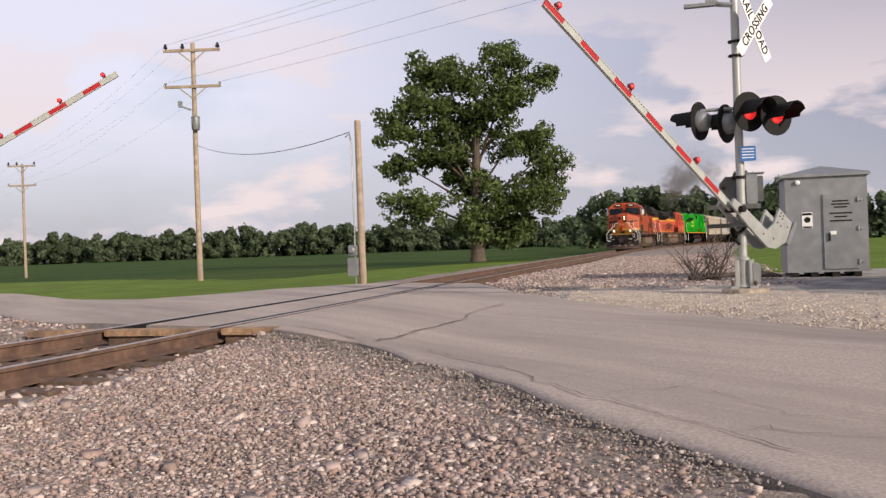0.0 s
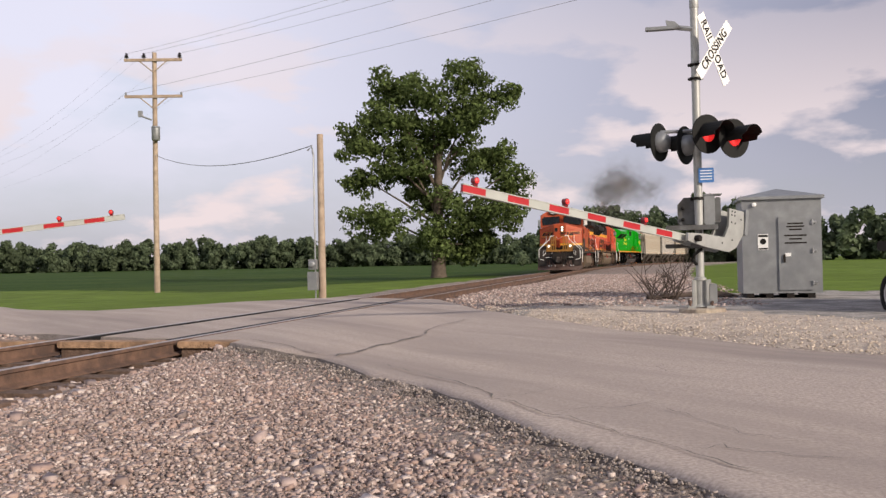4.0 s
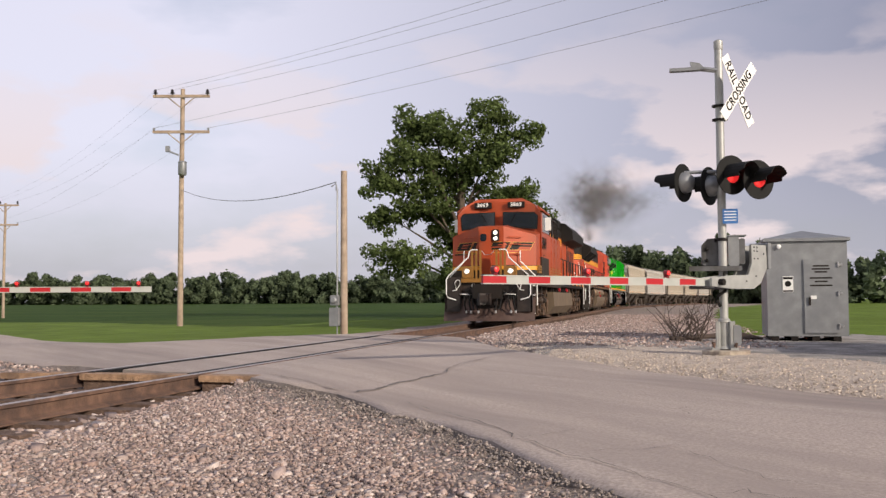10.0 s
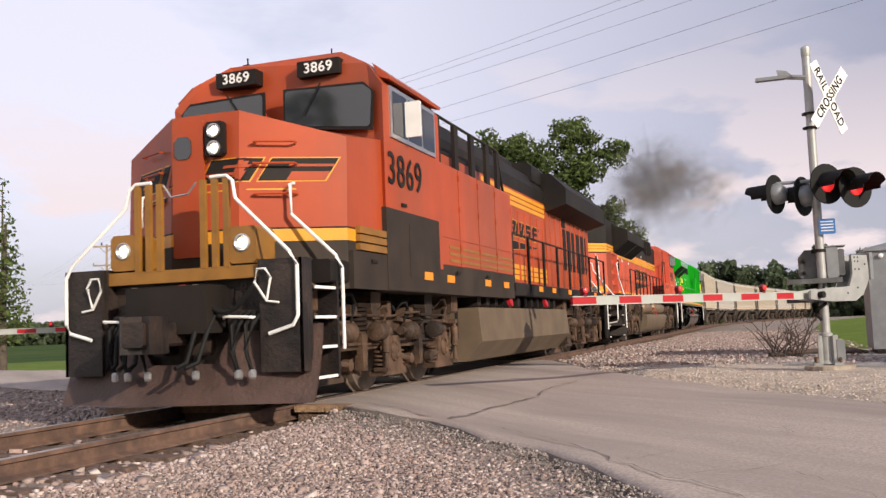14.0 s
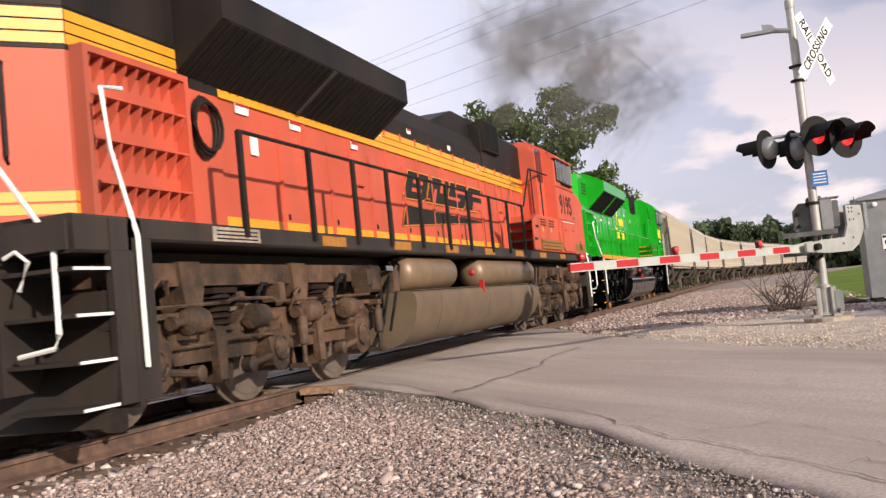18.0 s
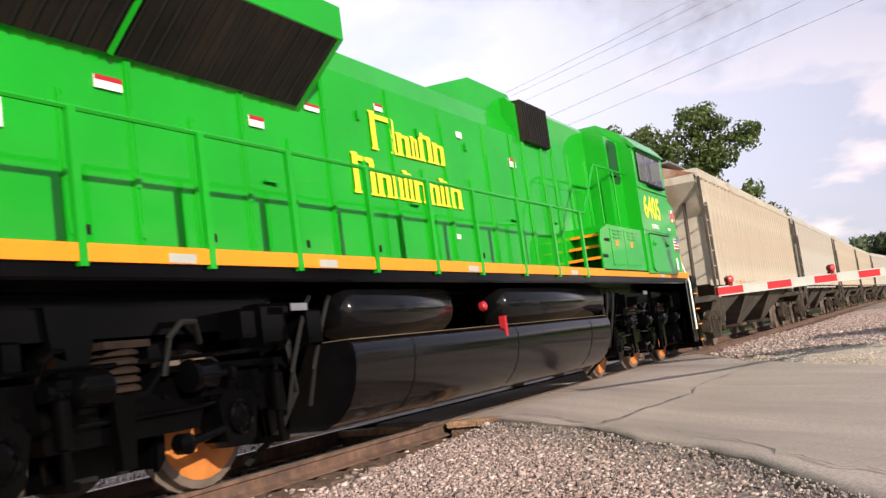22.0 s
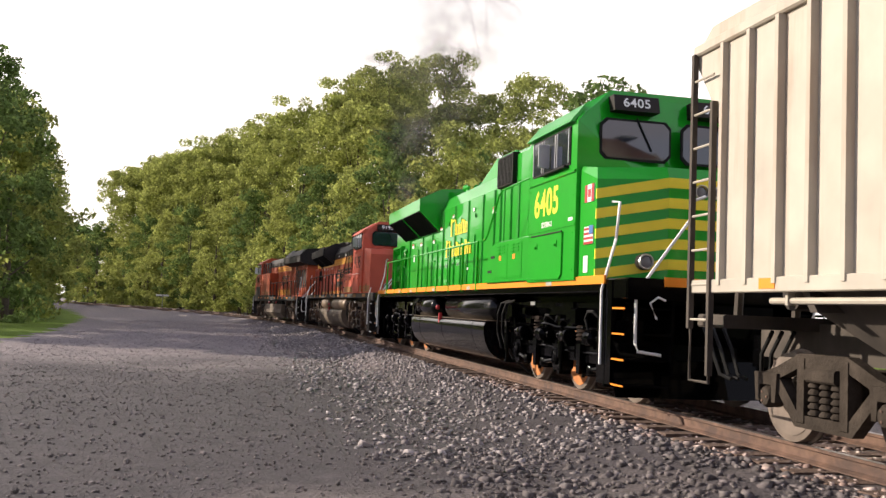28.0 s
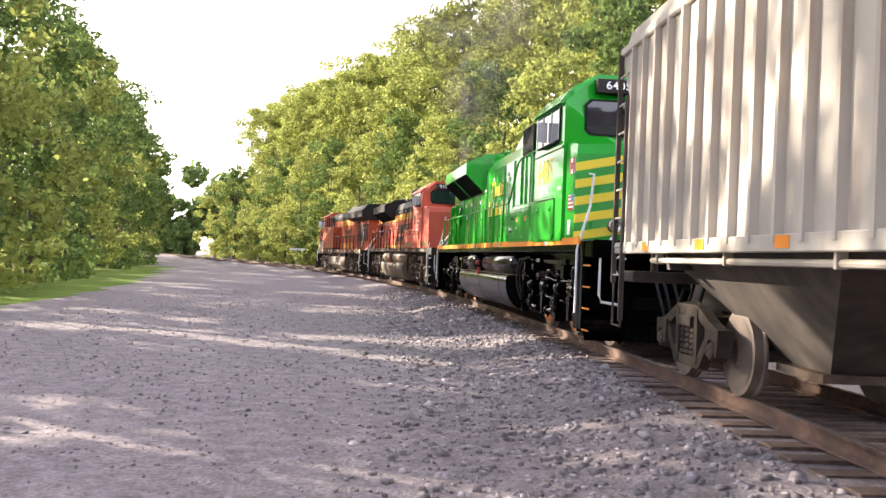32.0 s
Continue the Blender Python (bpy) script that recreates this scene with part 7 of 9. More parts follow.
        for a in doors[7::2]:
            h.box(*sorted((sx * 0.922, sx * 0.926)), Y(a) + 0.13, Y(a) + 0.18, 1.93, 2.0)
        part("latch_recess", h, RUBBER, lo)["kind"] = "stuff"
        for a, z, w, hh in ((18.1, 3.02, 0.26, 0.13), (16.9, 3.02, 0.26, 0.1), (15.2, 3.0, 0.2, 0.1), (14.3, 3.3, 0.24, 0.07), (13.0, 3.52, 0.16, 0.08), (11.0, 3.5, 0.14, 0.08), (9.3, 3.3, 0.2, 0.14), (17.9, 2.6, 0.15, 0.2), (11.4, 2.15, 0.1, 0.06)):
            st = Shape()
            st.box(*sorted((sx * 0.93, sx * 0.944)), Y(a) - w / 2, Y(a) + w / 2, z, z + hh)
            no = part("notice", st, WHITE, lo, "small white notice")
            if w > 0.15:
                st = Shape()
                st.box(*sorted((sx * 0.944, sx * 0.947)), Y(a) - w / 2, Y(a) + w / 2, z + hh * 0.62, z + hh)
                part("notice_header", st, RED, no)
    # battery and step boxes beside the cab
    for sx in (1, -1):
        s = Shape()
        s.box(*sorted((sx * 0.9, sx * 1.53)), Y(7.05), Y(5.0), 1.7, 2.5, 0.02)
        part("equipment_box", s, paint, lo)
        for a0, a1 in ((7.02, 6.26), (6.24, 5.42)):
            q = Shape()
            q.prism([(Y(a0), 1.80), (Y(a1), 1.80), (Y(a1), 2.43), (Y(a0), 2.43)], *sorted((sx * 1.528, sx * 1.538)), "x")
            cover = part("box_cover", q, paint, lo)
            q = Shape()
            for u in np.linspace(a0 - 0.04, a1 + 0.04, 6):
                for z in (1.83, 2.405):
                    q.lathe((sx * 1.538, Y(u), z), (sx, 0, 0), [(0.012, 0), (0.01, 0.007), (0.003, 0.01)], 6)
            part("bolt_head", q, paint, cover)["kind"] = "stuff"
        for a in (6.78, 6.5, 5.94, 5.66):
            for k in range(3):
                lv = Shape()
                lv.box(*sorted((sx * 1.525, sx * 1.556)), Y(a) - 0.1, Y(a) + 0.1, 2.27 + k * 0.06, 2.288 + k * 0.06)
                part("louvre", lv, paint if liveried else BLACK, lo)
        for a in (6.70, 5.86):
            st = Shape()
            st.box(*sorted((sx * 1.53, sx * 1.543)), Y(a) - 0.07, Y(a) + 0.07, 2.14, 2.23)
            part("warning_sticker", st, STRIPE, lo, "yellow warning sticker")
        for a0, a1, z in ((7.35, 7.1, 2.2), (7.54, 7.28, 1.93)):
            ho = Shape()
            ho.box(*sorted((sx * 1.53, sx * 1.536)), Y(a0), Y(a1), z, z + 0.05)
            part("step_hole", ho, RUBBER, lo)
        sp = Shape()
        for k in range(3):
            sp.box(*sorted((sx * 0.93, sx * 1.5)), Y(7.55) + k * 0.16, Y(7.06), 1.92 + k * 0.2, 1.95 + k * 0.2)
        part("walkway_step", sp, paint, lo)
        pl = Shape()
        pl.prism([(Y(7.57), 1.72), (Y(7.57), 2.2), (Y(7.5), 2.38), (Y(7.05), 2.5), (Y(7.05), 1.72)], *sorted((sx * 1.502, sx * 1.53)), "x")
        part("stair_plate", pl, paint, lo)
        se = Shape()
        for k in range(3):
            se.box(*sorted((sx * 0.93, sx * 1.5)), Y(7.565) + k * 0.16, Y(7.55) + k * 0.16, 1.91 + k * 0.2, 1.955 + k * 0.2)
        part("step_edge", se, STRIPE if liveried else BLACK, lo)
    # sill stripe with reflectors
    if liveried:
        stripe_band(lo, 1.5, Y(20.9), Y(1.8), 1.63, 1.745, STRIPE, "sill_stripe", 0.03)
        for a in (4.0, 9.0, 12.35, 15.2, 16.95, 19.4):
            stripe_band(lo, 1.53, Y(a) - 0.13, Y(a) + 0.13, 1.635, 1.70, REFLECT_WHITE, "reflector", 0.004)
    else:
        for k, a in enumerate(np.arange(2.6, 20.9, 2.1)):
            stripe_band(lo, 1.5, Y(a) - 0.3, Y(a) + 0.3, 1.555, 1.665, DULL_YELLOW, "reflector", 0.01)
        stripe_band(lo, 1.5, Y(19.75), Y(18.95), 1.545, 1.675, CONCRETE, "builder_plate", 0.012)
        for k in range(3):
            stripe_band(lo, 1.512, Y(19.7), Y(19.0), 1.565 + k * 0.035, 1.578 + k * 0.035, BLACK, "plate_line", 0.002)
        stripe_band(lo, 0.92, Y(18.6), Y(8.1), 1.78, 1.9, YELLOW, "hood_stripe", 0.006)
        for z in (3.13, 3.23, 3.33):
            stripe_band(lo, 0.92, Y(18.6), Y(5.8), z, z + 0.085, YELLOW, "hood_stripe", 0.028)
            stripe_band(lo, 0.968, Y(20.79), Y(19.3), z + 0.03, z + 0.115, YELLOW, "hood_stripe", 0.006)
            q = Shape()
            q.box(-0.36, 0.36, Y(21.464), Y(21.44), z + 0.03, z + 0.115)
            for sx in (1, -1):
                q.add([(sx * 0.974, Y(20.806), z + 0.03), (sx * 0.974, Y(20.806), z + 0.115), (sx * 0.367, Y(21.464), z + 0.115), (sx * 0.367, Y(21.464), z + 0.03)], [(0, 1, 2, 3)])
            part("end_stripe", q, YELLOW, lo)
        s = Shape()
        s.prism([(-0.968, Y(18.6)), (-0.968, Y(20.803)), (-0.364, Y(21.458)), (0.364, Y(21.458)), (0.968, Y(20.803)), (0.968, Y(18.6))], 3.12, 3.465, "z")
        part("band_ground", s, BLACK, lo)
        for z in (1.80, 1.90):
            stripe_band(lo, 0.96, Y(20.79), Y(20.74), z, z + 0.08, YELLOW, "hood_stripe", 0.008)
            q = Shape()
            q.box(-0.36, 0.36, Y(21.46), Y(21.44), z, z + 0.08)
            for sx in (1, -1):
                q.add([(sx * 0.966, Y(20.8), z), (sx * 0.966, Y(20.8), z + 0.08), (sx * 0.363, Y(21.457), z + 0.08), (sx * 0.363, Y(21.457), z)], [(0, 1, 2, 3)])
            part("end_stripe", q, YELLOW, lo)
        s = Shape()
        s.prism([(-0.93, 3.44), (0.93, 3.44), (0.93, 3.83 - low), (0.75, 4.175 - low), (-0.75, 4.175 - low), (-0.93, 3.83 - low)], Y(18.6), Y(5.81), "y")
        part("black_roof", s, BLACK, lo)
        s = Shape()
        s.prism([(-0.97, Y(18.6)), (-0.97, Y(20.805)), (-0.365, Y(21.46)), (0.365, Y(21.46)), (0.97, Y(20.805)), (0.97, Y(18.6))], 3.47, 4.32, "z")
        part("black_roof", s, BLACK, lo)
        for z in (1.75, 1.825, 1.90):
            for sx in (1, -1):
                s = Shape()
                s.box(*sorted((sx * 1.5, sx * 1.568)), Y(7.0), Y(2.86), z, z + 0.062)
                part("cab_stripe", s, GOLD, lo)
                s = Shape()
                s.box(*sorted((sx * 1.49, sx * 1.508)), Y(2.85), Y(1.5), z, z + 0.062)
                part("nose_side_stripe", s, GOLD, lo)
    # fuel tank, air tanks, trucks
    s = Shape()
    edge = [(1.36, 1.01), (1.46, 1.0), (1.51, 0.965), (1.53, 0.90), (1.525, 0.76), (1.49, 0.60), (1.41, 0.44), (1.29, 0.32), (1.12, 0.25)]
    s.prism([(-x, z) for x, z in edge] + edge[::-1], Y(14.95), Y(7.7), "y")
    tank_ = part("fuel_tank", s, tank_mat, lo, smooth=True)
    for a in (8.6, 11.35, 13.9):
        s = Shape()
        s.prism([(-x * 1.003, z) for x, z in edge] + [(x * 1.003, z) for x, z in edge[::-1]], Y(a) - 0.012, Y(a) + 0.012, "y")
        part("tank_seam", s, tank_mat, tank_)
    for sx in (1, -1):
        ld = Shape()
        ld.box(*sorted((sx * 1.0, sx * 1.475)), Y(14.95), Y(7.7), 1.012, 1.02)
        part("tank_ledge", ld, TANK, tank_, "dusty flat ledge")
        for a0, a1 in ((7.55, 11.4), (12.75, 14.85)):
            t = Shape()
            t.lathe((sx * 1.22, Y(a1), 1.265), (0, 1, 0), [(0.08, 0), (0.2, 0.04), (0.25, 0.12), (0.25, a1 - a0 - 0.12), (0.2, a1 - a0 - 0.04), (0.08, a1 - a0)], 24)
            part("air_tank", t, air_mat, lo, smooth=True)
        v = Shape()
        v.lathe((sx * 1.42, Y(12.1), 1.24), (sx, 0, 0.2), [(0.03, 0), (0.055, 0.02), (0.055, 0.07), (0.03, 0.09)], 12)
        part("emergency_valve", v, RED, lo, "red emergency fuel cut-off")
        v = Shape()
        v.box(*sorted((sx * 1.46, sx * 1.53)), Y(11.70), Y(11.63), 0.88, 1.12)
        part("emergency_valve", v, RED, lo, "red emergency fuel cut-off")
        pp = Shape()
        for a in (6.95, 7.25, 15.2, 15.5):
            hs = Shape()
            hs.tube([(sx * 1.25, Y(a - 0.35), 1.42), (sx * 1.36, Y(a - 0.15), 1.36), (sx * 1.38, Y(a), 1.15), (sx * 1.34, Y(a + 0.12), 0.8), (sx * 1.25, Y(a + 0.1), 0.5)], 0.02, 7)
            part("hose", hs, RUBBER, lo, smooth=True)
        for a, w, z0, z1 in ((15.35, 0.2, 1.0, 1.3), (6.3, 0.12, 1.1, 1.34), (5.55, 0.16, 1.16, 1.3), (16.2, 0.16, 1.1, 1.32), (3.2, 0.2, 1.05, 1.3)):
            jb = Shape()
            jb.box(*sorted((sx * 1.2, sx * 1.42)), Y(a) - w / 2, Y(a) + w / 2, z0, z1, 0.02)
            part("junction_box", jb, truck_mat, lo)
        for a, z in ((5.05, 1.36), (15.55, 1.32)):
            pt = Shape()
            pt.box(*sorted((sx * 1.42, sx * 1.43)), Y(a) - 0.11, Y(a) + 0.11, z - 0.03, z + 0.03)
            part("data_plate", pt, SILVER, lo)
        pp.box(*sorted((sx * 0.7, sx * 1.2)), Y(20.3), Y(15.4), 1.18, 1.38)
        part("cable_duct", pp, truck_mat, lo)
        pp = Shape()
        pp.box(*sorted((sx * 0.7, sx * 1.2)), Y(7.2), Y(2.4), 1.18, 1.38)
        part("cable_duct", pp, truck_mat, lo)
    wm = wheelset(0.533, wheel_face, WHEEL_GREY)
    ax = truck(lo, Y(4.37), 2.07, 0.533, truck_mat, wm) + truck(lo, Y(18.26), 2.07, 0.533, truck_mat, wm)
    for y, out in ((Y(1.45 - fwd), 1), (Y(21.25), -1)):
        end_steps(lo, y, out, sill, rail_end_mat, STRIPE if liveried else WHITE, 1.7)
    coupler(lo, Y(0), 1, truck_mat)
    coupler(lo, Y(22.6), -1, truck_mat)
    plow(lo, Y(1.2), 1, sill)
    plow(lo, Y(21.45), -1, sill)
    for y, out in ((Y(1.1 - fwd), 1), (Y(21.5), -1)):
        s = Shape()
        s.box(-1.5, 1.5, min(y, y - out * 0.75), max(y, y - out * 0.75), 1.42, 1.7, 0.02)
        part("end_platform", s, sill, lo)
        if liveried:
            s = Shape()
            s.box(-1.0, 1.0, min(y, y + out * 0.01), max(y, y + out * 0.01), 1.6, 1.72)
            part("platform_stripe", s, STRIPE, lo)
    railing(lo, 1.51, [Y(a) for a in (8.4, 9.6, 10.8, 12.1, 13.2, 14.4, 15.6, 16.65, 17.8, 19.2)], 1.8, 2.6, rail_mat, post=0.032)
    for sx in (1, -1):
        s = Shape()
        s.tube([(sx * 1.47, Y(8.4), 2.6), (sx * 1.47, Y(8.02), 2.62), (sx * 1.46, Y(7.9), 2.7), (sx * 1.45, Y(7.2), 3.42), (sx * 1.43, Y(7.05), 3.5), (sx * 1.40, Y(5.1), 3.55)], 0.02, 6)
        for a in (6.9, 6.0):
            s.tube([(sx * 1.43, Y(a), 3.52), (sx * 1.43, Y(a), 2.5)], 0.018, 6)
        part("stair_rail", s, rail_mat, lo, smooth=True)
    NZ = 2.94 if liveried else 2.86
    for sx in (1, -1):
        lettering(number, 0.6 if liveried else 0.64, number_mat, lo, on_side(sx * 1.562, Y(4.15 if liveried else 3.95), NZ, sx < 0), "road_number", 0.018, 0.9 if liveried else 1.04)
    for sx in (1, -1):
        if liveried:
            lettering(number, 0.34, LEMON, lo, pose(sx * 0.664, Y(21.129), 3.38, 90, 0, sx * 47.3), "road_number", 0.02, 1.1)
        # grab post, louvre shelves, hose reel and slotted panel of the rear end
        g = Shape()
        g.tube([(sx * 0.64, Y(21.14), 2.2), (sx * 0.67, Y(21.18), 2.25), (sx * 0.67, Y(21.18), 2.95), (sx * 0.64, Y(21.14), 3.0)], 0.018, 6)
        part("grab_iron", g, SILVER if liveried else BLACK, lo, smooth=True)
        rl = Shape()
        for k in range(3):
            rl.tube([(sx * (1.0 + 0.03 * k), Y(18.95) + (0.2 + 0.02 * k) * math.cos(q * math.tau / 14), 2.75 + (0.3 - 0.03 * k) * math.sin(q * math.tau / 14)) for q in range(15)], 0.02, 6)
        part("hose_reel", rl, BLACK if not liveried else paint, lo, smooth=True)
        sl = Shape()
        for r in range(4):
            for q in range(8):
                sl.box(*sorted((sx * 0.96, sx * 0.966)), Y(20.2) + q * 0.1, Y(20.2) + q * 0.1 + 0.07, 3.72 + r * 0.1, 3.77 + r * 0.1)
        if liveried:
            part("vent_slot", sl, BLACK, lo)["kind"] = "stuff"
    for x in (-0.12, 0.12):
        round_lamp(lo, "rear_headlight", x, Y(21.49), 3.75 if not liveried else 3.5, -1, 0.1)
    s = Shape()
    z = 3.75 if not liveried else 3.5
    s.prism([(-0.2, z - 0.15), (0.2, z - 0.15), (0.26, z - 0.09), (0.26, z + 0.09), (0.2, z + 0.15), (-0.2, z + 0.15), (-0.26, z + 0.09), (-0.26, z - 0.09)], Y(21.475), Y(21.44), "y")
    part("headlight_plate", s, SILVER, lo)
    s = Shape()
    s.box(-0.26, 0.26, Y(21.462), Y(21.44), 2.75, 3.15)
    grille = part("rear_grille", s, BLACK if not liveried else paint, lo)
    for k in range(9):
        q = Shape()
        q.box(-0.25, 0.25, Y(21.472), Y(21.46), 2.77 + k * 0.042, 2.79 + k * 0.042)
        part("grille_slat", q, RUBBER, grille)
    for x in (-0.62, 0.62):
        round_lamp(lo, "rear_ditch_light", x, Y(21.5), 1.88, -1, 0.1)
    return lo, ax


def build_green():
    lo, ax = emd_loco("green_locomotive", "bright green locomotive with yellow lettering and glossy black underframe", GREEN, GREEN, GLOSS_BLACK, TANK_BLACK, TANK_BLACK, GLOSS_BLACK, WHEEL_RUST, GREEN, WHITE, "6405", LEMON, True)

    def Y(a):
        return 11.3 - a
    # railway name in two lines of plain yellow strokes
    for sx in (1, -1):
        for z0, h, y0, widths in ((3.06, 0.44, Y(12.37), (0.5, 0.28, 0.14, 0.3, 0.28)), (2.54, 0.44, Y(12.43), (0.42, 0.28, 0.2, 0.18, 0.3, 0.26, 0.2, 0.3))):
            total = sum(widths) + 0.05 * (len(widths) - 1)
            y = y0 - sx * total / 2
            for k, w in enumerate(widths):
                hh = h if k == 0 else h * (0.62 if k % 3 else 0.8)
                s = Shape()
                a, b = sorted((y, y + sx * w))
                t = min(0.095, w * 0.36)
                for p0, p1, q0, q1 in ((a, a + t, 0, hh), (b - t, b, 0, hh * 0.9), (a - 0.02, a + t + 0.025, 0, 0.025), (b - t - 0.02, b + 0.02, 0, 0.025), (a - 0.02, a + t + 0.01, hh - 0.025, hh), (a + t - 0.01, b - t * 0.3, hh * 0.80, hh * 0.93)):
                    s.box(*sorted((sx * 0.939, sx * 0.945)), p0, p1, z0 + q0, z0 + q1)
                part("lettering", s, LEMON, lo, "yellow lettering stroke")
                y += sx * (w + 0.05)
        for z0, bars in ((2.8, ((2.62, 2.53, 2.8, 3.05), (2.37, 2.28, 2.8, 3.05), (2.5, 2.4, 2.87, 2.98))),
                         (2.2, [(2.62, 2.28, 2.2 + k * 0.066, 2.235 + k * 0.066) for k in range(4)])):
            f = Shape()
            f.box(*sorted((sx * 1.50, sx * 1.512)), Y(2.62), Y(2.28), z0, z0 + 0.25)
            panel = part("flag_field", f, WHITE, lo, "small red and white flag panel")
            for a0, a1, b0, b1 in bars:
                f = Shape()
                f.box(*sorted((sx * 1.512, sx * 1.516)), Y(a0), Y(a1), b0, b1)
                part("flag_bar", f, RED, panel)
        f = Shape()
        c0, c1 = (Y(2.42), Y(2.28)) if sx > 0 else (Y(2.62), Y(2.48))
        f.box(*sorted((sx * 1.516, sx * 1.519)), c0, c1, 2.34, 2.46)
        part("flag_canton", f, BLUE, lo)
    lettering("SD70M-2", 0.12, WHITE, lo, on_side(1.563, Y(4.1), 2.6), "model_lettering", 0.02)
    return lo, ax


def build_second():
    lo, ax = emd_loco("faded_locomotive", "faded orange-red locomotive with black roof, yellow stripes and dusty trucks", FADED, BLACK, SILL_DUST, TANK, BRONZE_TANK, BROWN, WHEEL_GREY, BLACK, WHITE, "9195", BLACK, False)
    emblem(lo, 0.94, 11.3 - 11.3, 2.47, 4.2, 0.44, BLACK, YELLOW, FADED)
    return lo, ax


def build_leader():
    """A six-axle locomotive with a tall flat-sided cab nose and overhanging rear radiator; nose to +y."""
    lo = tagged(new("orange_locomotive"), "bright orange and black locomotive with lit headlights and yellow stripes", "locomotive", "locomotives of the train")
    Lh = 11.15

    def Y(a):
        return Lh - a

    s = Shape()
    s.box(-1.5, 1.5, Y(20.9), Y(1.9), 1.36, 1.62, 0.02)
    s.box(-0.5, 0.5, Y(21.4), Y(1.0), 0.85, 1.36)
    part("underframe", s, BLACK, lo)
    # nose: full width, pointed in plan, its top rising to the middle
    plan = [(-1.5, 2.38), (-0.45, 1.76), (0.45, 1.76), (1.5, 2.38)]

    def belt(name, z0, z1, mat, grow):
        q = Shape()
        pl = [(x * (1 + grow), Y(a) + grow * 2) for x, a in plan]
        q.prism(pl + [(1.5 * (1 + grow), Y(3.5)), (-1.5 * (1 + grow), Y(3.5))], z0, z1, "z")
        return part(name, q, mat, lo)

    belt("nose_base", 1.30, 1.86, SKIRT, 0.0)
    belt("nose_band", 1.86, 2.0, YELLOW, 0.002)
    belt("nose_line", 2.0, 2.02, BLACK, 0.001)
    s = Shape()
    top = [3.08, 3.38, 3.38, 3.08]
    vs = [(x, Y(a), 2.02) for x, a in plan] + [(x, Y(a + 0.05), z) for (x, a), z in zip(plan, top)]
    vs += [(-1.5, Y(3.62), 2.02), (1.5, Y(3.62), 2.02), (-1.5, Y(3.62), 3.24), (1.5, Y(3.62), 3.24), (-0.3, Y(3.62), 3.55), (0.3, Y(3.62), 3.55)]
    s.add(vs, [(0, 1, 5, 4), (1, 2, 6, 5), (2, 3, 7, 6), (8, 0, 4, 10), (3, 9, 11, 7), (4, 5, 12, 10), (5, 6, 13, 12), (6, 7, 11, 13), (8, 9, 3, 2, 1, 0), (8, 10, 12, 13, 11, 9)])
    part("nose", s, ORANGE, lo)
    s = Shape()
    s.box(-0.02, 0.40, Y(1.76), Y(1.73), 1.72, 3.3, 0.02)
    part("nose_door", s, ORANGE, lo)
    s = Shape()
    s.box(0.14, 0.36, Y(1.74), Y(1.715), 2.86, 3.12, 0.05)
    part("door_window", s, GLASS, lo)
    # cab
    s = Shape()
    sec = [(-1.55, 1.66), (1.55, 1.66), (1.55, 3.95), (1.30, 4.28), (0.85, 4.54), (-0.85, 4.54), (-1.30, 4.28), (-1.55, 3.95)]
    s.prism(sec, Y(5.6), Y(3.45), "y")
    cab = part("cab", s, ORANGE, lo)
    for v in cab.data.vertices:
        if v.co.y > Y(3.55) and v.co.z > 4.2:
            v.co.y -= 0.32 if v.co.z > 4.4 else 0.12
    for sx in (1, -1):
        w = Shape()
        w.prism([(sx * 0.14, 3.5), (sx * 1.40, 3.36), (sx * 1.44, 3.86), (sx * 1.30, 4.0), (sx * 0.14, 4.03)], Y(3.45) - 0.02, Y(3.45) + 0.012, "y")
        part("windshield_surround", w, BLACK, lo)
        g = Shape()
        g.prism([(sx * 0.17, 3.55), (sx * 0.2, 3.53), (sx * 1.34, 3.41), (sx * 1.375, 3.44), (sx * 1.41, 3.84), (sx * 1.39, 3.89), (sx * 1.29, 3.965), (sx * 0.2, 4.0), (sx * 0.17, 3.97)], Y(3.45) + 0.012, Y(3.45) + 0.02, "y")
        part("windshield", g, GLASS, lo)
        wp = Shape()
        wp.tube([(sx * 0.7, Y(3.45) + 0.04, 4.05), (sx * 0.45, Y(3.45) + 0.04, 3.65)], 0.012, 4)
        part("wiper", wp, RUBBER, lo)
        nb = Shape()
        nb.box(*sorted((sx * 0.31, sx * 0.93)), Y(3.8), Y(3.52), 4.19, 4.40, 0.006)
        part("number_board", nb, BLACK, lo)
        lettering("3869", 0.19, WHITE, lo, pose(sx * 0.62, Y(3.515), 4.295, 90, 0, 180), "number_board_digits", 0.015, 1.05)
        f = Shape()
        f.box(*sorted((sx * 1.545, sx * 1.575)), Y(5.38), Y(3.66), 3.29, 3.97)
        part("side_window_frame", f, SILVER, lo)
        g = Shape()
        for a0, a1 in ((3.73, 4.22), (4.3, 4.78), (4.86, 5.32)):
            g.box(*sorted((sx * 1.57, sx * 1.584)), Y(a1), Y(a0), 3.35, 3.91)
        part("side_window", g, GLASS, lo)
        mir = Shape()
        mir.box(*sorted((sx * 1.6, sx * 1.82)), Y(4.14), Y(4.11), 3.36, 3.84, 0.01)
        part("mirror", mir, WHITE, lo)
        vz = Shape()
        vz.prism([(sx * 1.36, 4.28), (sx * 1.60, 4.08), (sx * 1.59, 4.04), (sx * 1.45, 4.08)], Y(5.6), Y(3.6), "y")
        part("window_visor", vz, ORANGE, lo)
        # dark box under the window and equipment blocks behind the cab
        b = Shape()
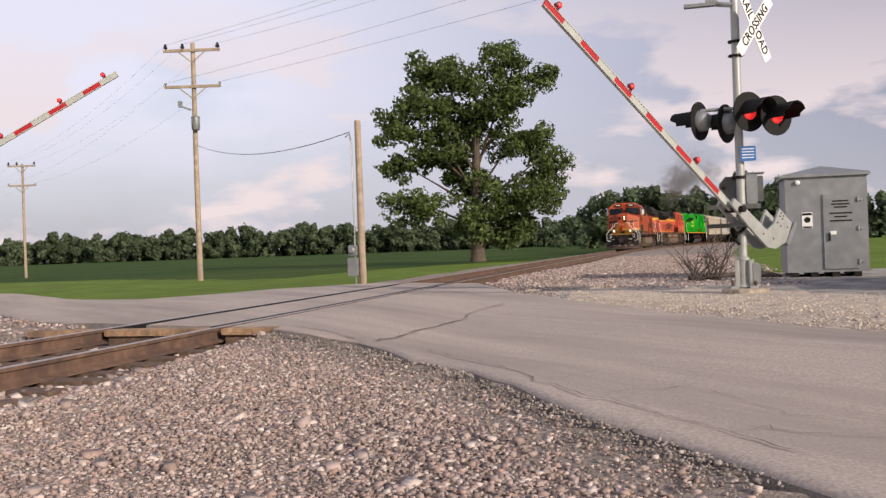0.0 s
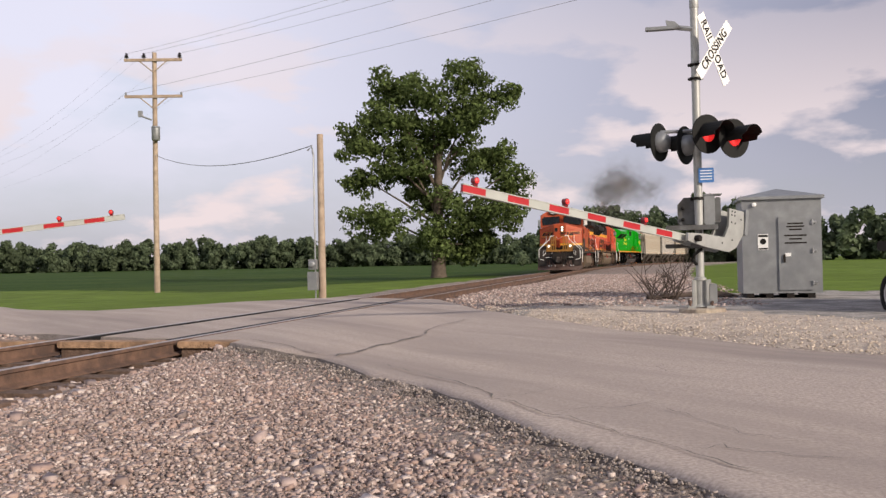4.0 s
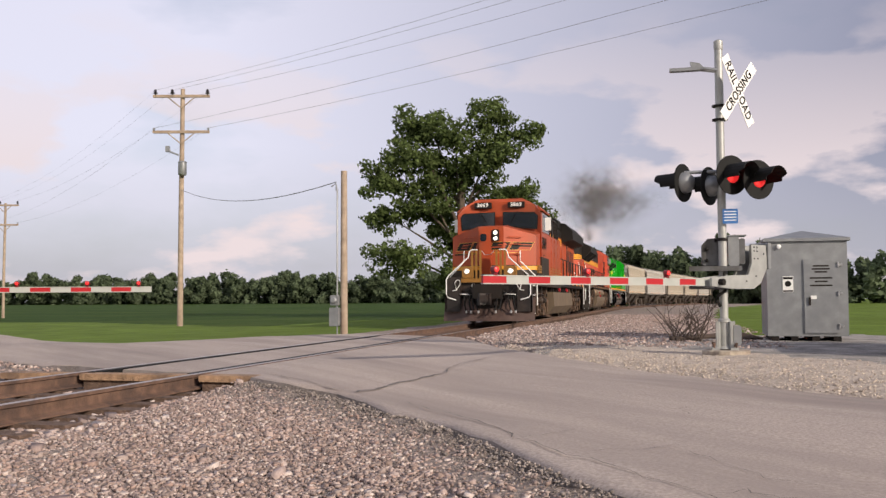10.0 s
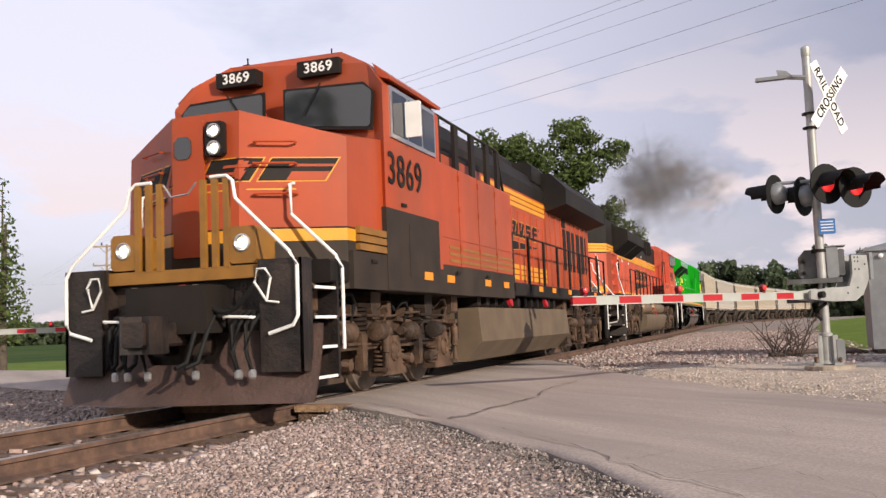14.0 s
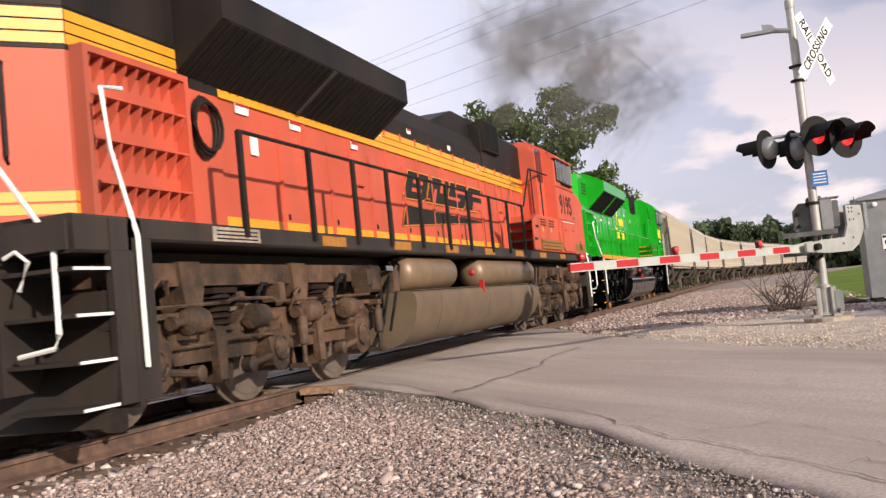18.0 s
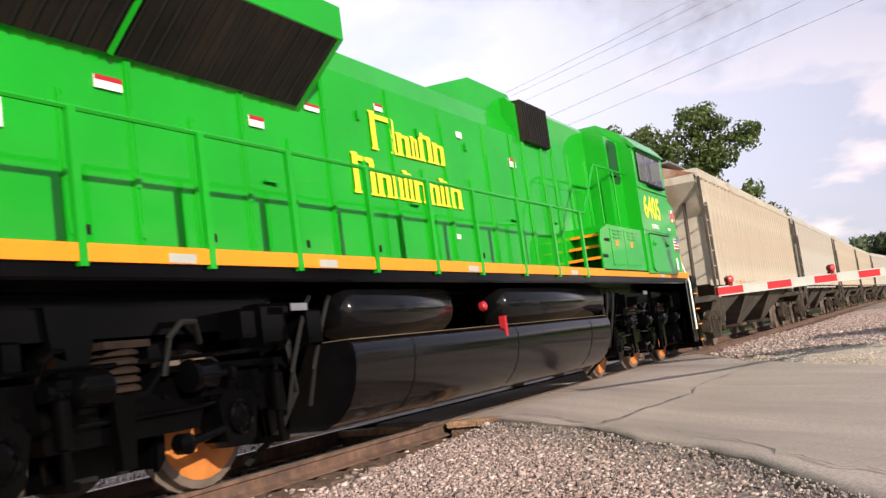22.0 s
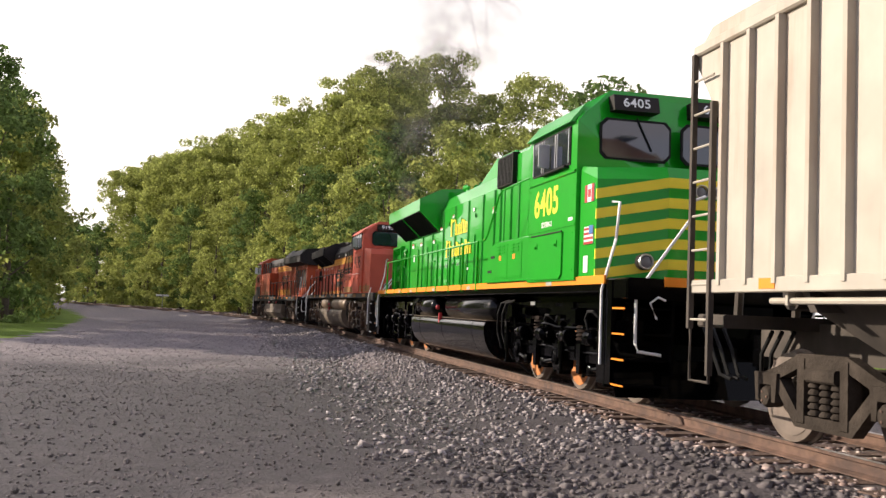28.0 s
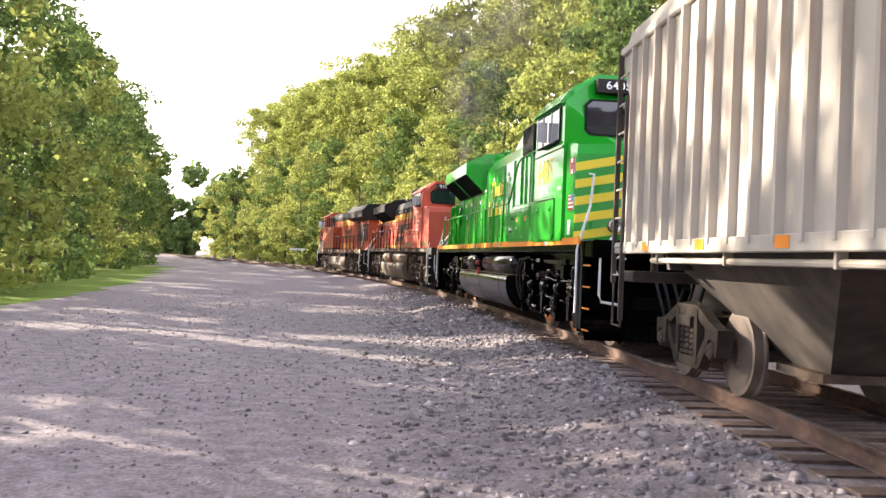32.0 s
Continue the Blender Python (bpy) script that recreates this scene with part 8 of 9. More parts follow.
        b.box(*sorted((sx * 1.0, sx * 1.565)), Y(5.43), Y(3.42), 1.30, 2.36, 0.01)
        part("side_panel", b, SKIRT, lo)
        b = Shape()
        b.box(*sorted((sx * 0.9, sx * 1.52)), Y(9.75), Y(5.6), 1.72, 3.3, 0.03)
        part("auxiliary_cabinet", b, ORANGE, lo)
        for k in range(3):
            q = Shape()
            q.box(*sorted((sx * 1.52, sx * 1.526)), Y(9.75), Y(6.0), 1.80 + k * 0.1, 1.845 + k * 0.1)
            part("cabinet_stripe", q, GOLD, lo)
        q = Shape()
        q.box(*sorted((sx * 0.9, sx * 1.526)), Y(9.78), Y(5.43), 1.3, 1.74)
        part("cabinet_base", q, SKIRT, lo)
        for k in range(3):
            q = Shape()
            q.box(*sorted((sx * 1.5, sx * 1.56)), Y(3.42), Y(2.6), 1.76 + k * 0.1, 1.84 + k * 0.1)
            part("cab_stripe", q, GOLD, lo)
        q = Shape()
        q.box(*sorted((sx * 1.2, sx * 1.556)), Y(3.42), Y(2.4), 1.3, 1.74)
        part("cab_base", q, SKIRT, lo)
        lettering("3869", 0.6, BLACK, lo, on_side(sx * 1.563, Y(4.15), 2.86, sx < 0), "road_number", 0.006, 1.0)
    # hood
    s = Shape()
    s.prism([(-0.95, 1.62), (0.95, 1.62), (0.95, 4.0), (0.8, 4.32), (-0.8, 4.32), (-0.95, 4.0)], Y(16.6), Y(5.6), "y")
    part("long_hood", s, ORANGE, lo)
    s = Shape()
    s.prism([(-0.96, 3.76), (0.96, 3.76), (0.96, 4.02), (0.81, 4.335), (-0.81, 4.335), (-0.96, 4.02)], Y(16.6), Y(5.61), "y")
    part("black_roof", s, BLACK, lo)
    for z in (3.38, 3.5, 3.62):
        stripe_band(lo, 0.95, Y(16.6), Y(9.8), z, z + 0.09, YELLOW, "hood_stripe", 0.006)
        stripe_band(lo, 0.95, Y(16.6), Y(9.8), z - 1.6, z - 1.51, YELLOW, "hood_stripe", 0.006)
    s = Shape()
    s.box(-0.92, 0.92, Y(15.6), Y(14.2), 4.1, 4.68, 0.12)
    part("roof_housing", s, BLACK, lo)
    s = Shape()
    s.box(-0.75, 0.75, Y(13.0), Y(11.4), 4.25, 4.55, 0.08)
    part("dynamic_brake_housing", s, BLACK, lo)
    s = Shape()
    s.box(-0.98, 0.98, Y(20.8), Y(15.2), 1.62, 3.7, 0.03)
    part("radiator_cab", s, ORANGE, lo)
    s = Shape()
    wing = [(0.95, 3.55), (1.52, 3.72), (1.52, 4.12), (1.15, 4.5), (0, 4.6)]
    s.prism(wing + [(-x, z) for x, z in wing[::-1][1:]], Y(21.0), Y(15.2), "y")
    part("radiator_wing", s, BLACK, lo)
    panel_lines(lo, ORANGE, 0.95, [Y(a) for a in np.arange(10.1, 15.2, 0.6)], 1.75, 3.3)
    panel_lines(lo, ORANGE, 0.98, [Y(a) for a in np.arange(15.6, 20.8, 0.65)], 1.75, 3.6)
    for sx in (1, -1):
        for a0, a1, z0, z1 in ((17.2, 18.7, 2.2, 3.3), (18.95, 20.5, 2.2, 3.3), (16.9, 17.6, 3.35, 3.7)):
            g = Shape()
            g.box(*sorted((sx * 0.98, sx * 0.995)), Y(a1), Y(a0), z0, z1)
            part("grille", g, BLACK, lo)
        # rail round the walkway beside the cab roof
        for a in (5.9, 6.8, 7.7, 8.6, 9.3):
            g = Shape()
            g.box(*sorted((sx * 1.38, sx * 1.44)), Y(a) - 0.1, Y(a) + 0.1, 3.3, 4.05)
            part("railing_plate", g, BLACK, lo)
        g = Shape()
        g.tube([(sx * 1.42, Y(5.7), 4.05), (sx * 1.42, Y(9.2), 4.05), (sx * 1.44, Y(9.6), 3.25), (sx * 1.45, Y(9.8), 2.6)], 0.025, 6)
        part("upper_railing", g, BLACK, lo)
    emblem(lo, 0.956, Y(13.0), 2.72, 2.9, 0.34, BLACK, YELLOW, ORANGE)
    # emblem on the nose: slanted blocks on the two angled faces and the middle
    def nose_y(x):
        return Y(1.76) if abs(x) < 0.45 else Y(1.76 + (abs(x) - 0.45) * 0.62 / 1.05)

    def nose_patch(x0, x1, z0, z1, lean, mat, lift, name="nose_emblem"):
        """A thin slanted patch that follows the angled nose; x runs to the reader's right."""
        q = Shape()
        n = 10
        front = []
        for k in range(n + 1):
            u = x0 + (x1 - x0) * k / n
            for z, e in ((z0, -lean), (z1, lean)):
                xx = -min(max(u + e, -1.47), 1.47)
                front.append((xx, nose_y(xx) + lift - (z - 2.02) * 0.045, z))
        m_ = len(front)
        fs = [(2 * k, 2 * k + 1, 2 * k + 3, 2 * k + 2) for k in range(n)]
        q.add(front + [(x, y - 0.02, z) for x, y, z in front], fs + [tuple(i + m_ for i in f[::-1]) for f in fs] + [(2 * k, 2 * k + 2, m_ + 2 * k + 2, m_ + 2 * k) for k in range(n)] + [(2 * k + 1, m_ + 2 * k + 1, m_ + 2 * k + 3, 2 * k + 3) for k in range(n)])
        return part(name, q, mat, lo, "slanted block emblem" if mat is BLACK else "")

    for k, (x0, x1) in enumerate(((-1.27, -0.74), (-0.68, -0.06), (0.02, 0.62), (0.70, 1.36))):
        nose_patch(x0 - 0.014, x1 + 0.014, 2.546, 2.834, 0.075, YELLOW, 0.008)
        nose_patch(x0, x1, 2.56, 2.82, 0.07, BLACK, 0.012)
        for u0, u1, v0, v1 in SLOTS[k]:
            zc, e = 2.56 + 0.13 * (v0 + v1), 0.14 * ((v0 + v1) / 2 - 0.5)
            nose_patch(x0 + (x1 - x0) * u0 + e, x0 + (x1 - x0) * u1 + e, 2.56 + 0.26 * v0, 2.56 + 0.26 * v1, 0.07 * (v1 - v0), ORANGE, 0.016, "emblem_slot")
    nose_patch(-1.35, 1.0, 2.452, 2.468, 0.0, YELLOW, 0.008)
    nose_patch(-1.40, -0.55, 2.40, 2.45, 0.02, BLACK, 0.010)
    # lamps: two in the nose, two ditch lights
    hb = Shape()
    hb.box(-0.30, -0.06, Y(1.78), Y(1.7), 2.86, 3.26, 0.03)
    part("headlight_box", hb, BLACK, lo)
    for z in (2.95, 3.15):
        h = Shape()
        h.lathe((-0.18, Y(1.71), z), (0, 1, 0), [(0.085, 0), (0.085, 0.03), (0.072, 0.035), (0.05, 0.015)], 16)
        rim = part("headlight", h, SILVER, lo, smooth=True)
        h = Shape()
        h.lathe((-0.18, Y(1.71), z), (0, 1, 0), [(0.054, 0.012), (0.04, 0.024), (0.01, 0.03)], 16)
        part("lens", h, HEAD_GLOW, rim, "lit headlight lens")
    for x in (-0.76, 0.76):
        h = Shape()
        h.box(x - 0.17, x + 0.17, Y(1.7), Y(1.3), 1.58, 1.98, 0.04)
        part("ditch_light_box", h, GOLD, lo)
        h = Shape()
        h.lathe((x, Y(1.32), 1.8), (0, 1, 0), [(0.1, 0), (0.1, 0.03), (0.085, 0.038), (0.06, 0.015)], 16)
        rim = part("ditch_light", h, SILVER, lo, smooth=True)
        h = Shape()
        h.lathe((x, Y(1.32), 1.8), (0, 1, 0), [(0.066, 0.012), (0.05, 0.026), (0.01, 0.034)], 16)
        part("lens", h, HEAD_GLOW, rim, "lit ditch light lens")
    # anticlimber gates, platform
    s = Shape()
    s.box(-1.05, 1.05, Y(1.9), Y(1.3), 1.42, 1.56, 0.02)
    part("end_platform", s, GOLD, lo)
    for x0, x1 in ((-0.57, -0.28), (0.28, 0.57)):
        for k in range(3):
            q = Shape()
            x = x0 + (x1 - x0) * k / 2
            q.box(x - 0.034, x + 0.034, Y(1.34), Y(1.29), 1.55, 2.52)
            part("gate_bar", q, GOLD, lo)
    ch = Shape()
    ch.tube([(-0.2, Y(1.3), 2.5), (-0.1, Y(1.3), 2.38), (0.12, Y(1.3), 2.36), (0.22, Y(1.3), 2.5)], 0.012, 4)
    part("chain", ch, SILVER, lo)
    rd = Shape()
    rd.lathe((-0.1, Y(1.2), 1.26), (0, 1, 0), [(0.05, -0.1), (0.12, 0.0), (0.12, 0.04), (0.07, 0.06)], 14)
    part("red_air_fitting", rd, RED, lo)
    for x0, x1, d in ((-1.0, -0.28, 0.26), (-0.28, 0.5, 0.3)):
        cb = Shape()
        cb.tube([(x0 + (x1 - x0) * k / 10, Y(1.12), 1.32 - d * math.sin(math.pi * k / 10)) for k in range(11)], 0.026, 8)
        part("jumper_cable", cb, RUBBER, lo, smooth=True)
        hd = Shape()
        hd.lathe((x1, Y(1.22), 1.30), (0, 1, 0), [(0.05, 0), (0.075, 0.03), (0.075, 0.1), (0.05, 0.14)], 12)
        part("jumper_head", hd, SILVER, lo, smooth=True)
    for x in (-0.98, -0.9, -0.82, -0.74, 0.56, 0.64, 0.72, 0.8, -0.3, 0.34):
        cb = Shape()
        j = 0.04 * math.sin(x * 37)
        cb.tube([(x, Y(1.3), 1.06), (x + 0.02, Y(1.14), 0.92), (x + 0.03 + j, Y(1.08), 0.66), (x - 0.02 + j, Y(1.12), 0.42)], 0.024, 6)
        hose = part("hose", cb, RUBBER, lo, smooth=True)
        cb = Shape()
        cb.lathe((x - 0.02 + j, Y(1.12), 0.36), (0, 0, 1), [(0.03, 0), (0.04, 0.02), (0.04, 0.08), (0.025, 0.1)], 8)
        part("hose_coupling", cb, SILVER, hose)
    pl = Shape()
    pl.prism([(-1.02, 0.5), (1.02, 0.5), (1.02, 1.42), (-1.02, 1.42)], Y(1.62), Y(1.44), "y")
    part("pilot_plate", pl, PLOW, lo)
    for x, w, z0, z1, d in ((-0.62, 0.16, 0.85, 1.1, 1.34), (0.5, 0.2, 0.95, 1.15, 1.34), (-0.24, 0.16, 0.62, 1.12, 1.2), (0.24, 0.16, 0.62, 1.12, 1.2), (0.0, 0.5, 0.98, 1.1, 1.16), (0.78, 0.14, 1.0, 1.2, 1.36), (-0.85, 0.3, 1.0, 1.08, 1.3), (0.7, 0.34, 1.02, 1.08, 1.26)):
        q = Shape()
        q.box(x - w / 2, x + w / 2, Y(1.46), Y(d), z0, z1, 0.025)
        part("pilot_bracket", q, PLOW, lo)
    for x in (-1.02, 0.5):
        q = Shape()
        q.tube([(x, Y(1.34), 0.98), (x + 0.1, Y(1.16), 1.0), (x + 0.42, Y(1.16), 1.02), (x + 0.5, Y(1.3), 1.0)], 0.017, 6)
        part("uncoupling_rod", q, WHITE, lo, smooth=True)
    # curved plow: swept back to both sides, cut out for the coupler
    q = Shape()
    cols = np.linspace(-1.58, 1.58, 17)
    rows_ = 6
    for x in cols:
        top = 0.52 if abs(x) < 0.42 else 0.80 + 0.07 * abs(x)
        for r in range(rows_):
            f = r / (rows_ - 1)
            bow = 0.24 * (1 - f) ** 1.6
            q.v.append((x, Y(1.18) - 0.17 * abs(x) + bow - 0.05, 0.10 + (top - 0.10) * f))
    n0 = len(q.v)
    q.v += [(x, y - 0.035, z) for x, y, z in q.v]
    for c in range(len(cols) - 1):
        for r in range(rows_ - 1):
            a = c * rows_ + r
            for f in ((a, a + rows_, a + rows_ + 1, a + 1), (n0 + a, n0 + a + 1, n0 + a + rows_ + 1, n0 + a + rows_)):
                q.f.append(f), q.m.append(0)
        for a in (c * rows_, c * rows_ + rows_ - 1):
            q.f.append((a, n0 + a, n0 + a + rows_, a + rows_)), q.m.append(0)
    part("snow_plow", q, RUSTY_PLOW, lo, smooth=True)
    for sx in (1, -1):
        # corner plates and steps under the cab
        for x0, x1, y0, y1, z0, z1 in ((1.0, 1.5, 1.27, 1.23, 0.42, 1.60), (1.46, 1.5, 1.45, 1.23, 0.42, 1.60), (0.96, 1.0, 2.05, 1.27, 0.5, 1.60), (1.0, 1.5, 2.10, 2.05, 0.30, 1.60)):
            q = Shape()
            q.box(*sorted((sx * x0, sx * x1)), Y(y0), Y(y1), z0, z1)
            part("corner_plate", q, PLOW, lo)
        for k in range(4):
            z = 0.32 + k * 0.32
            q = Shape()
            q.box(*sorted((sx * 1.0, sx * 1.5)), Y(2.05), Y(1.45), z, z + 0.03)
            tread = part("step", q, BLACK, lo)
            q = Shape()
            q.box(*sorted((sx * 1.5, sx * 1.512)), Y(2.0), Y(1.5), z, z + 0.032)
            part("step_edge", q, WHITE, tread)
        # white handrails of the front end
        q = Shape()
        q.tube([(sx * 0.38, Y(1.3), 2.54), (sx * 0.58, Y(1.3), 2.54), (sx * 0.66, Y(1.29), 2.48), (sx * 0.70, Y(1.28), 2.28), (sx * 1.38, Y(1.2), 1.66), (sx * 1.46, Y(1.2), 1.52), (sx * 1.46, Y(1.2), 1.0), (sx * 1.40, Y(1.2), 0.90), (sx * 1.12, Y(1.2), 0.82)], 0.021, 8)
        part("grab_rail", q, WHITE, lo, smooth=True)
        q = Shape()
        q.tube([(sx * 1.0, Y(2.05), 2.52), (sx * 1.0, Y(1.96), 2.5), (sx * 1.0, Y(1.96), 2.16), (sx * 1.50, Y(2.06), 1.66), (sx * 1.56, Y(2.08), 1.52), (sx * 1.56, Y(2.08), 0.62)], 0.021, 8)
        part("grab_rail", q, WHITE, lo, smooth=True)
        q = Shape()
        q.tube([(sx * 1.1, Y(1.2), 1.18), (sx * 1.16, Y(1.18), 1.4), (sx * 1.1, Y(1.18), 1.5), (sx * 1.0, Y(1.18), 1.5), (sx * 0.97, Y(1.18), 1.36), (sx * 1.1, Y(1.2), 1.16), (sx * 1.24, Y(1.2), 1.14)], 0.014, 6)
        part("grab_loop", q, WHITE, lo, smooth=True)
        # seams, hinges and handles on the flat cabinet behind the cab
        for a in (6.55, 7.6, 8.65):
            q = Shape()
            q.box(*sorted((sx * 1.52, sx * 1.53)), Y(a) - 0.012, Y(a) + 0.012, 1.76, 3.28)
            seam = part("cabinet_seam", q, ORANGE, lo)
            q = Shape()
            for z in (2.0, 2.6, 3.1):
                q.box(*sorted((sx * 1.52, sx * 1.545)), Y(a) - 0.03, Y(a) + 0.03, z, z + 0.09)
            part("hinge", q, ORANGE, seam)
        q = Shape()
        q.box(*sorted((sx * 1.52, sx * 1.53)), Y(9.75), Y(5.62), 2.16, 2.18)
        part("cabinet_seam", q, ORANGE, lo)
        q = Shape()
        q.box(*sorted((sx * 1.565, sx * 1.57)), Y(4.95), Y(4.2), 1.5, 2.2)
        part("panel_door", q, SKIRT, lo)
        for a, z in ((4.05, 2.42), (3.0, 1.62), (6.3, 1.62), (7.9, 1.62)):
            q = Shape()
            q.box(*sorted((sx * 1.56, sx * 1.575)), Y(a) - 0.09, Y(a) + 0.09, z, z + 0.04)
            part("small_plate", q, BLACK, lo)
    # tank and trucks
    s = Shape()
    s.prism([(-1.45, 1.12), (-1.5, 0.55), (-1.2, 0.22), (1.2, 0.22), (1.5, 0.55), (1.45, 1.12)], Y(14.9), Y(7.6), "y")
    part("fuel_tank", s, TANK, lo)
    for sx in (1, -1):
        for k in range(12):
            q = Shape()
            q.box(*sorted((sx * 0.9, sx * 1.35)), Y(8.1 + k * 0.55), Y(7.9 + k * 0.55), 1.14, 1.36, 0.03)
            part("underfloor_box", q, BLACK, lo)
        for a in (9.6, 12.6):
            q = Shape()
            q.lathe((sx * 1.42, Y(a), 1.22), (sx, 0, 0.3), [(0.03, 0), (0.09, 0.02), (0.09, 0.08), (0.04, 0.1)], 12)
            part("emergency_valve", q, RED, lo)
        for a in (4.9, 6.0, 8.0, 9.2, 12.1, 13.4, 15.2, 17.0, 18.8, 20.3):
            q = Shape()
            q.box(*sorted((sx * 1.5, sx * (1.574 if a < 5.4 else 1.534 if a < 9.7 else 1.512))), Y(a) - 0.17, Y(a) + 0.17, 1.48, 1.59)
            part("reflector", q, STRIPE, lo)
    wm = wheelset(0.533, WHEEL_GREY, WHEEL_GREY)
    ax = truck(lo, Y(4.3), 2.03, 0.533, BROWN, wm, True) + truck(lo, Y(18.0), 2.03, 0.533, BROWN, wm, True)
    end_steps(lo, Y(21.05), -1, BLACK, WHITE, WHITE, 1.62)
    coupler(lo, Y(0.45), 1, PLOW)
    coupler(lo, Y(22.3), -1, BROWN)
    plow(lo, Y(21.1), -1, PLOW)
    railing(lo, 1.47, [Y(a) for a in (9.9, 11.2, 12.6, 14.0, 15.4, 16.8, 18.2, 19.5, 20.6)], 1.65, 2.57, BLACK, post=0.05)
    for sx in (1, -1):
        for z in (2.4, 2.75, 3.0):
            gr = Shape()
            gr.tube([(sx * 0.62, Y(1.88), z), (sx * 0.62, Y(1.8), z), (sx * 1.02, Y(2.02), z), (sx * 1.02, Y(2.1), z)], 0.014, 5)
            part("nose_grab_iron", gr, ORANGE, lo)
    for x, y in ((-0.6, 4.0), (0.2, 4.3), (0.65, 3.9), (-0.2, 5.0)):
        an = Shape()
        an.box(x - 0.05, x + 0.05, Y(y) - 0.05, Y(y) + 0.05, 4.53, 4.58)
        an.tube([(x, Y(y), 4.57), (x, Y(y), 4.68)], 0.012, 4)
        part("roof_antenna", an, BLACK, lo)
    return lo, ax


# ---- covered hopper cars ----
def build_hopper(name, label, paint, end_mat, length=17.4, ribs=19):
    """A ribbed covered hopper: slope-ended body, bays below, ladders, two trucks."""
    ho = tagged(new(name), label, "hopper car", "covered hopper cars of the train")
    h = length / 2
    body = h - 0.62
    s = Shape()
    # side walls: full height in the middle, sloped lower corners at the ends
    prof = [(-body, 4.0), (-body, 4.15), (-body + 0.3, 4.35), (body - 0.3, 4.35), (body, 4.15), (body, 4.0), (body - 0.58, 3.2), (body - 0.58, 1.55), (-body + 0.58, 1.55), (-body + 0.58, 3.2)]
    s.prism(prof, -1.5, 1.5, "x")
    part("body", s, paint, ho)
    for sx in (1, -1):
        p = Shape()
        p.box(*sorted((sx * 1.46, sx * 1.56)), -body, body, 1.48, 1.62, 0.01)
        p.box(*sorted((sx * 1.46, sx * 1.56)), -body, body, 4.08, 4.20, 0.02)
        part("side_sill", p, paint, ho)
        p = Shape()
        p.tube([(sx * 1.44, -body + 1.4, 1.40), (sx * 1.44, body - 1.4, 1.40)], 0.032, 8)
        pipe = part("sill_pipe", p, paint, ho, smooth=True)
        for y in np.linspace(-body + 1.7, body - 1.7, 7):
            q = Shape()
            q.box(*sorted((sx * 1.40, sx * 1.485)), y - 0.02, y + 0.02, 1.36, 1.50)
            part("pipe_clip", q, paint, pipe)
        # gusset plate at each end of the side
        for e in (1, -1):
            p = Shape()
            ye = e * body
            p.prism([(ye, 4.15), (ye, 3.98), (ye - e * 0.56, 3.2), (ye - e * 0.56, 1.60), (ye - e * 1.5, 1.60), (ye - e * 1.5, 4.15)], *sorted((sx * 1.47, sx * 1.512)), "x")
            part("end_gusset", p, paint, ho)
        r0 = None
        for k in range(ribs):
            y = -body + 0.62 + (2 * body - 1.24) * k / (ribs - 1)
            if r0 is None:
                r = Shape()
                r.prism([(sx * 1.5, -0.042), (sx * 1.575, -0.03), (sx * 1.575, 0.03), (sx * 1.5, 0.042)], 1.56, 4.08, "z")
                r0 = part("rib", r, paint, ho)
                r0.location.y = y
            else:
                twin(r0, ho, pose(0, y, 0))
        for k in range(8):
            y = -body + 1.5 + (2 * body - 3.0) * k / 7
            rf = Shape()
            rf.box(*sorted((sx * 1.56, sx * 1.566)), y - 0.13, y + 0.13, 1.51, 1.61)
            part("reflector", rf, STRIPE, ho)
        tx = Shape()
        for k in range(4):
            tx.box(*sorted((sx * 1.515, sx * 1.519)), (body - 2.4 - 0.3 * k) * sx - 0.1, (body - 2.4 - 0.3 * k) * sx + 0.1, 3.2, 3.5)
            tx.box(*sorted((sx * 1.515, sx * 1.519)), (body - 2.4 - 0.3 * k) * sx - 0.1, (body - 2.4 - 0.3 * k) * sx + 0.1, 2.75, 3.02)
        for k in range(5):
            tx.box(*sorted((sx * 1.515, sx * 1.519)), (body - 2.6) * sx - 0.35, (body - 2.6) * sx + 0.35, 2.1 + k * 0.1, 2.15 + k * 0.1)
        part("car_lettering", tx, BLACK, ho, "rows of dark stencilled bars")
    # roof with hatches and walkway
    s = Shape()
    s.prism([(-1.48, 4.20), (1.48, 4.20), (0.6, 4.52), (-0.6, 4.52)], -body + 0.05, body - 0.05, "y")
    part("roof", s, RUST, ho)
    s = Shape()
    for k in range(9):
        y = -body + 1 + (2 * body - 2) * k / 8
        s.box(-0.35, 0.35, y - 0.65, y + 0.65, 4.52, 4.64, 0.04)
    part("roof_hatch", s, paint, ho)
    s = Shape()
    for sx in (1, -1):
        s.box(*sorted((sx * 0.6, sx * 0.95)), -body, body, 4.56, 4.59)
    part("roof_walkway", s, GALV, ho)
    # bays
    for k in range(3):
        yc = (k - 1) * (2 * body - 2.6) / 3
        b = Shape()
        w, bot = (2 * body - 2.6) / 6, 0.42
        top = [(-1.35, yc - w, 1.55), (1.35, yc - w, 1.55), (1.35, yc + w, 1.55), (-1.35, yc + w, 1.55)]
        low = [(-0.5, yc - 0.4, bot), (0.5, yc - 0.4, bot), (0.5, yc + 0.4, bot), (-0.5, yc + 0.4, bot)]
        b.add(top + low, [(0, 1, 2, 3), (7, 6, 5, 4), (0, 4, 5, 1), (1, 5, 6, 2), (2, 6, 7, 3), (3, 7, 4, 0)])
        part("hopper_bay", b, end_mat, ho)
        g = Shape()
        g.box(-0.62, 0.62, yc - 0.5, yc + 0.5, 0.34, 0.42)
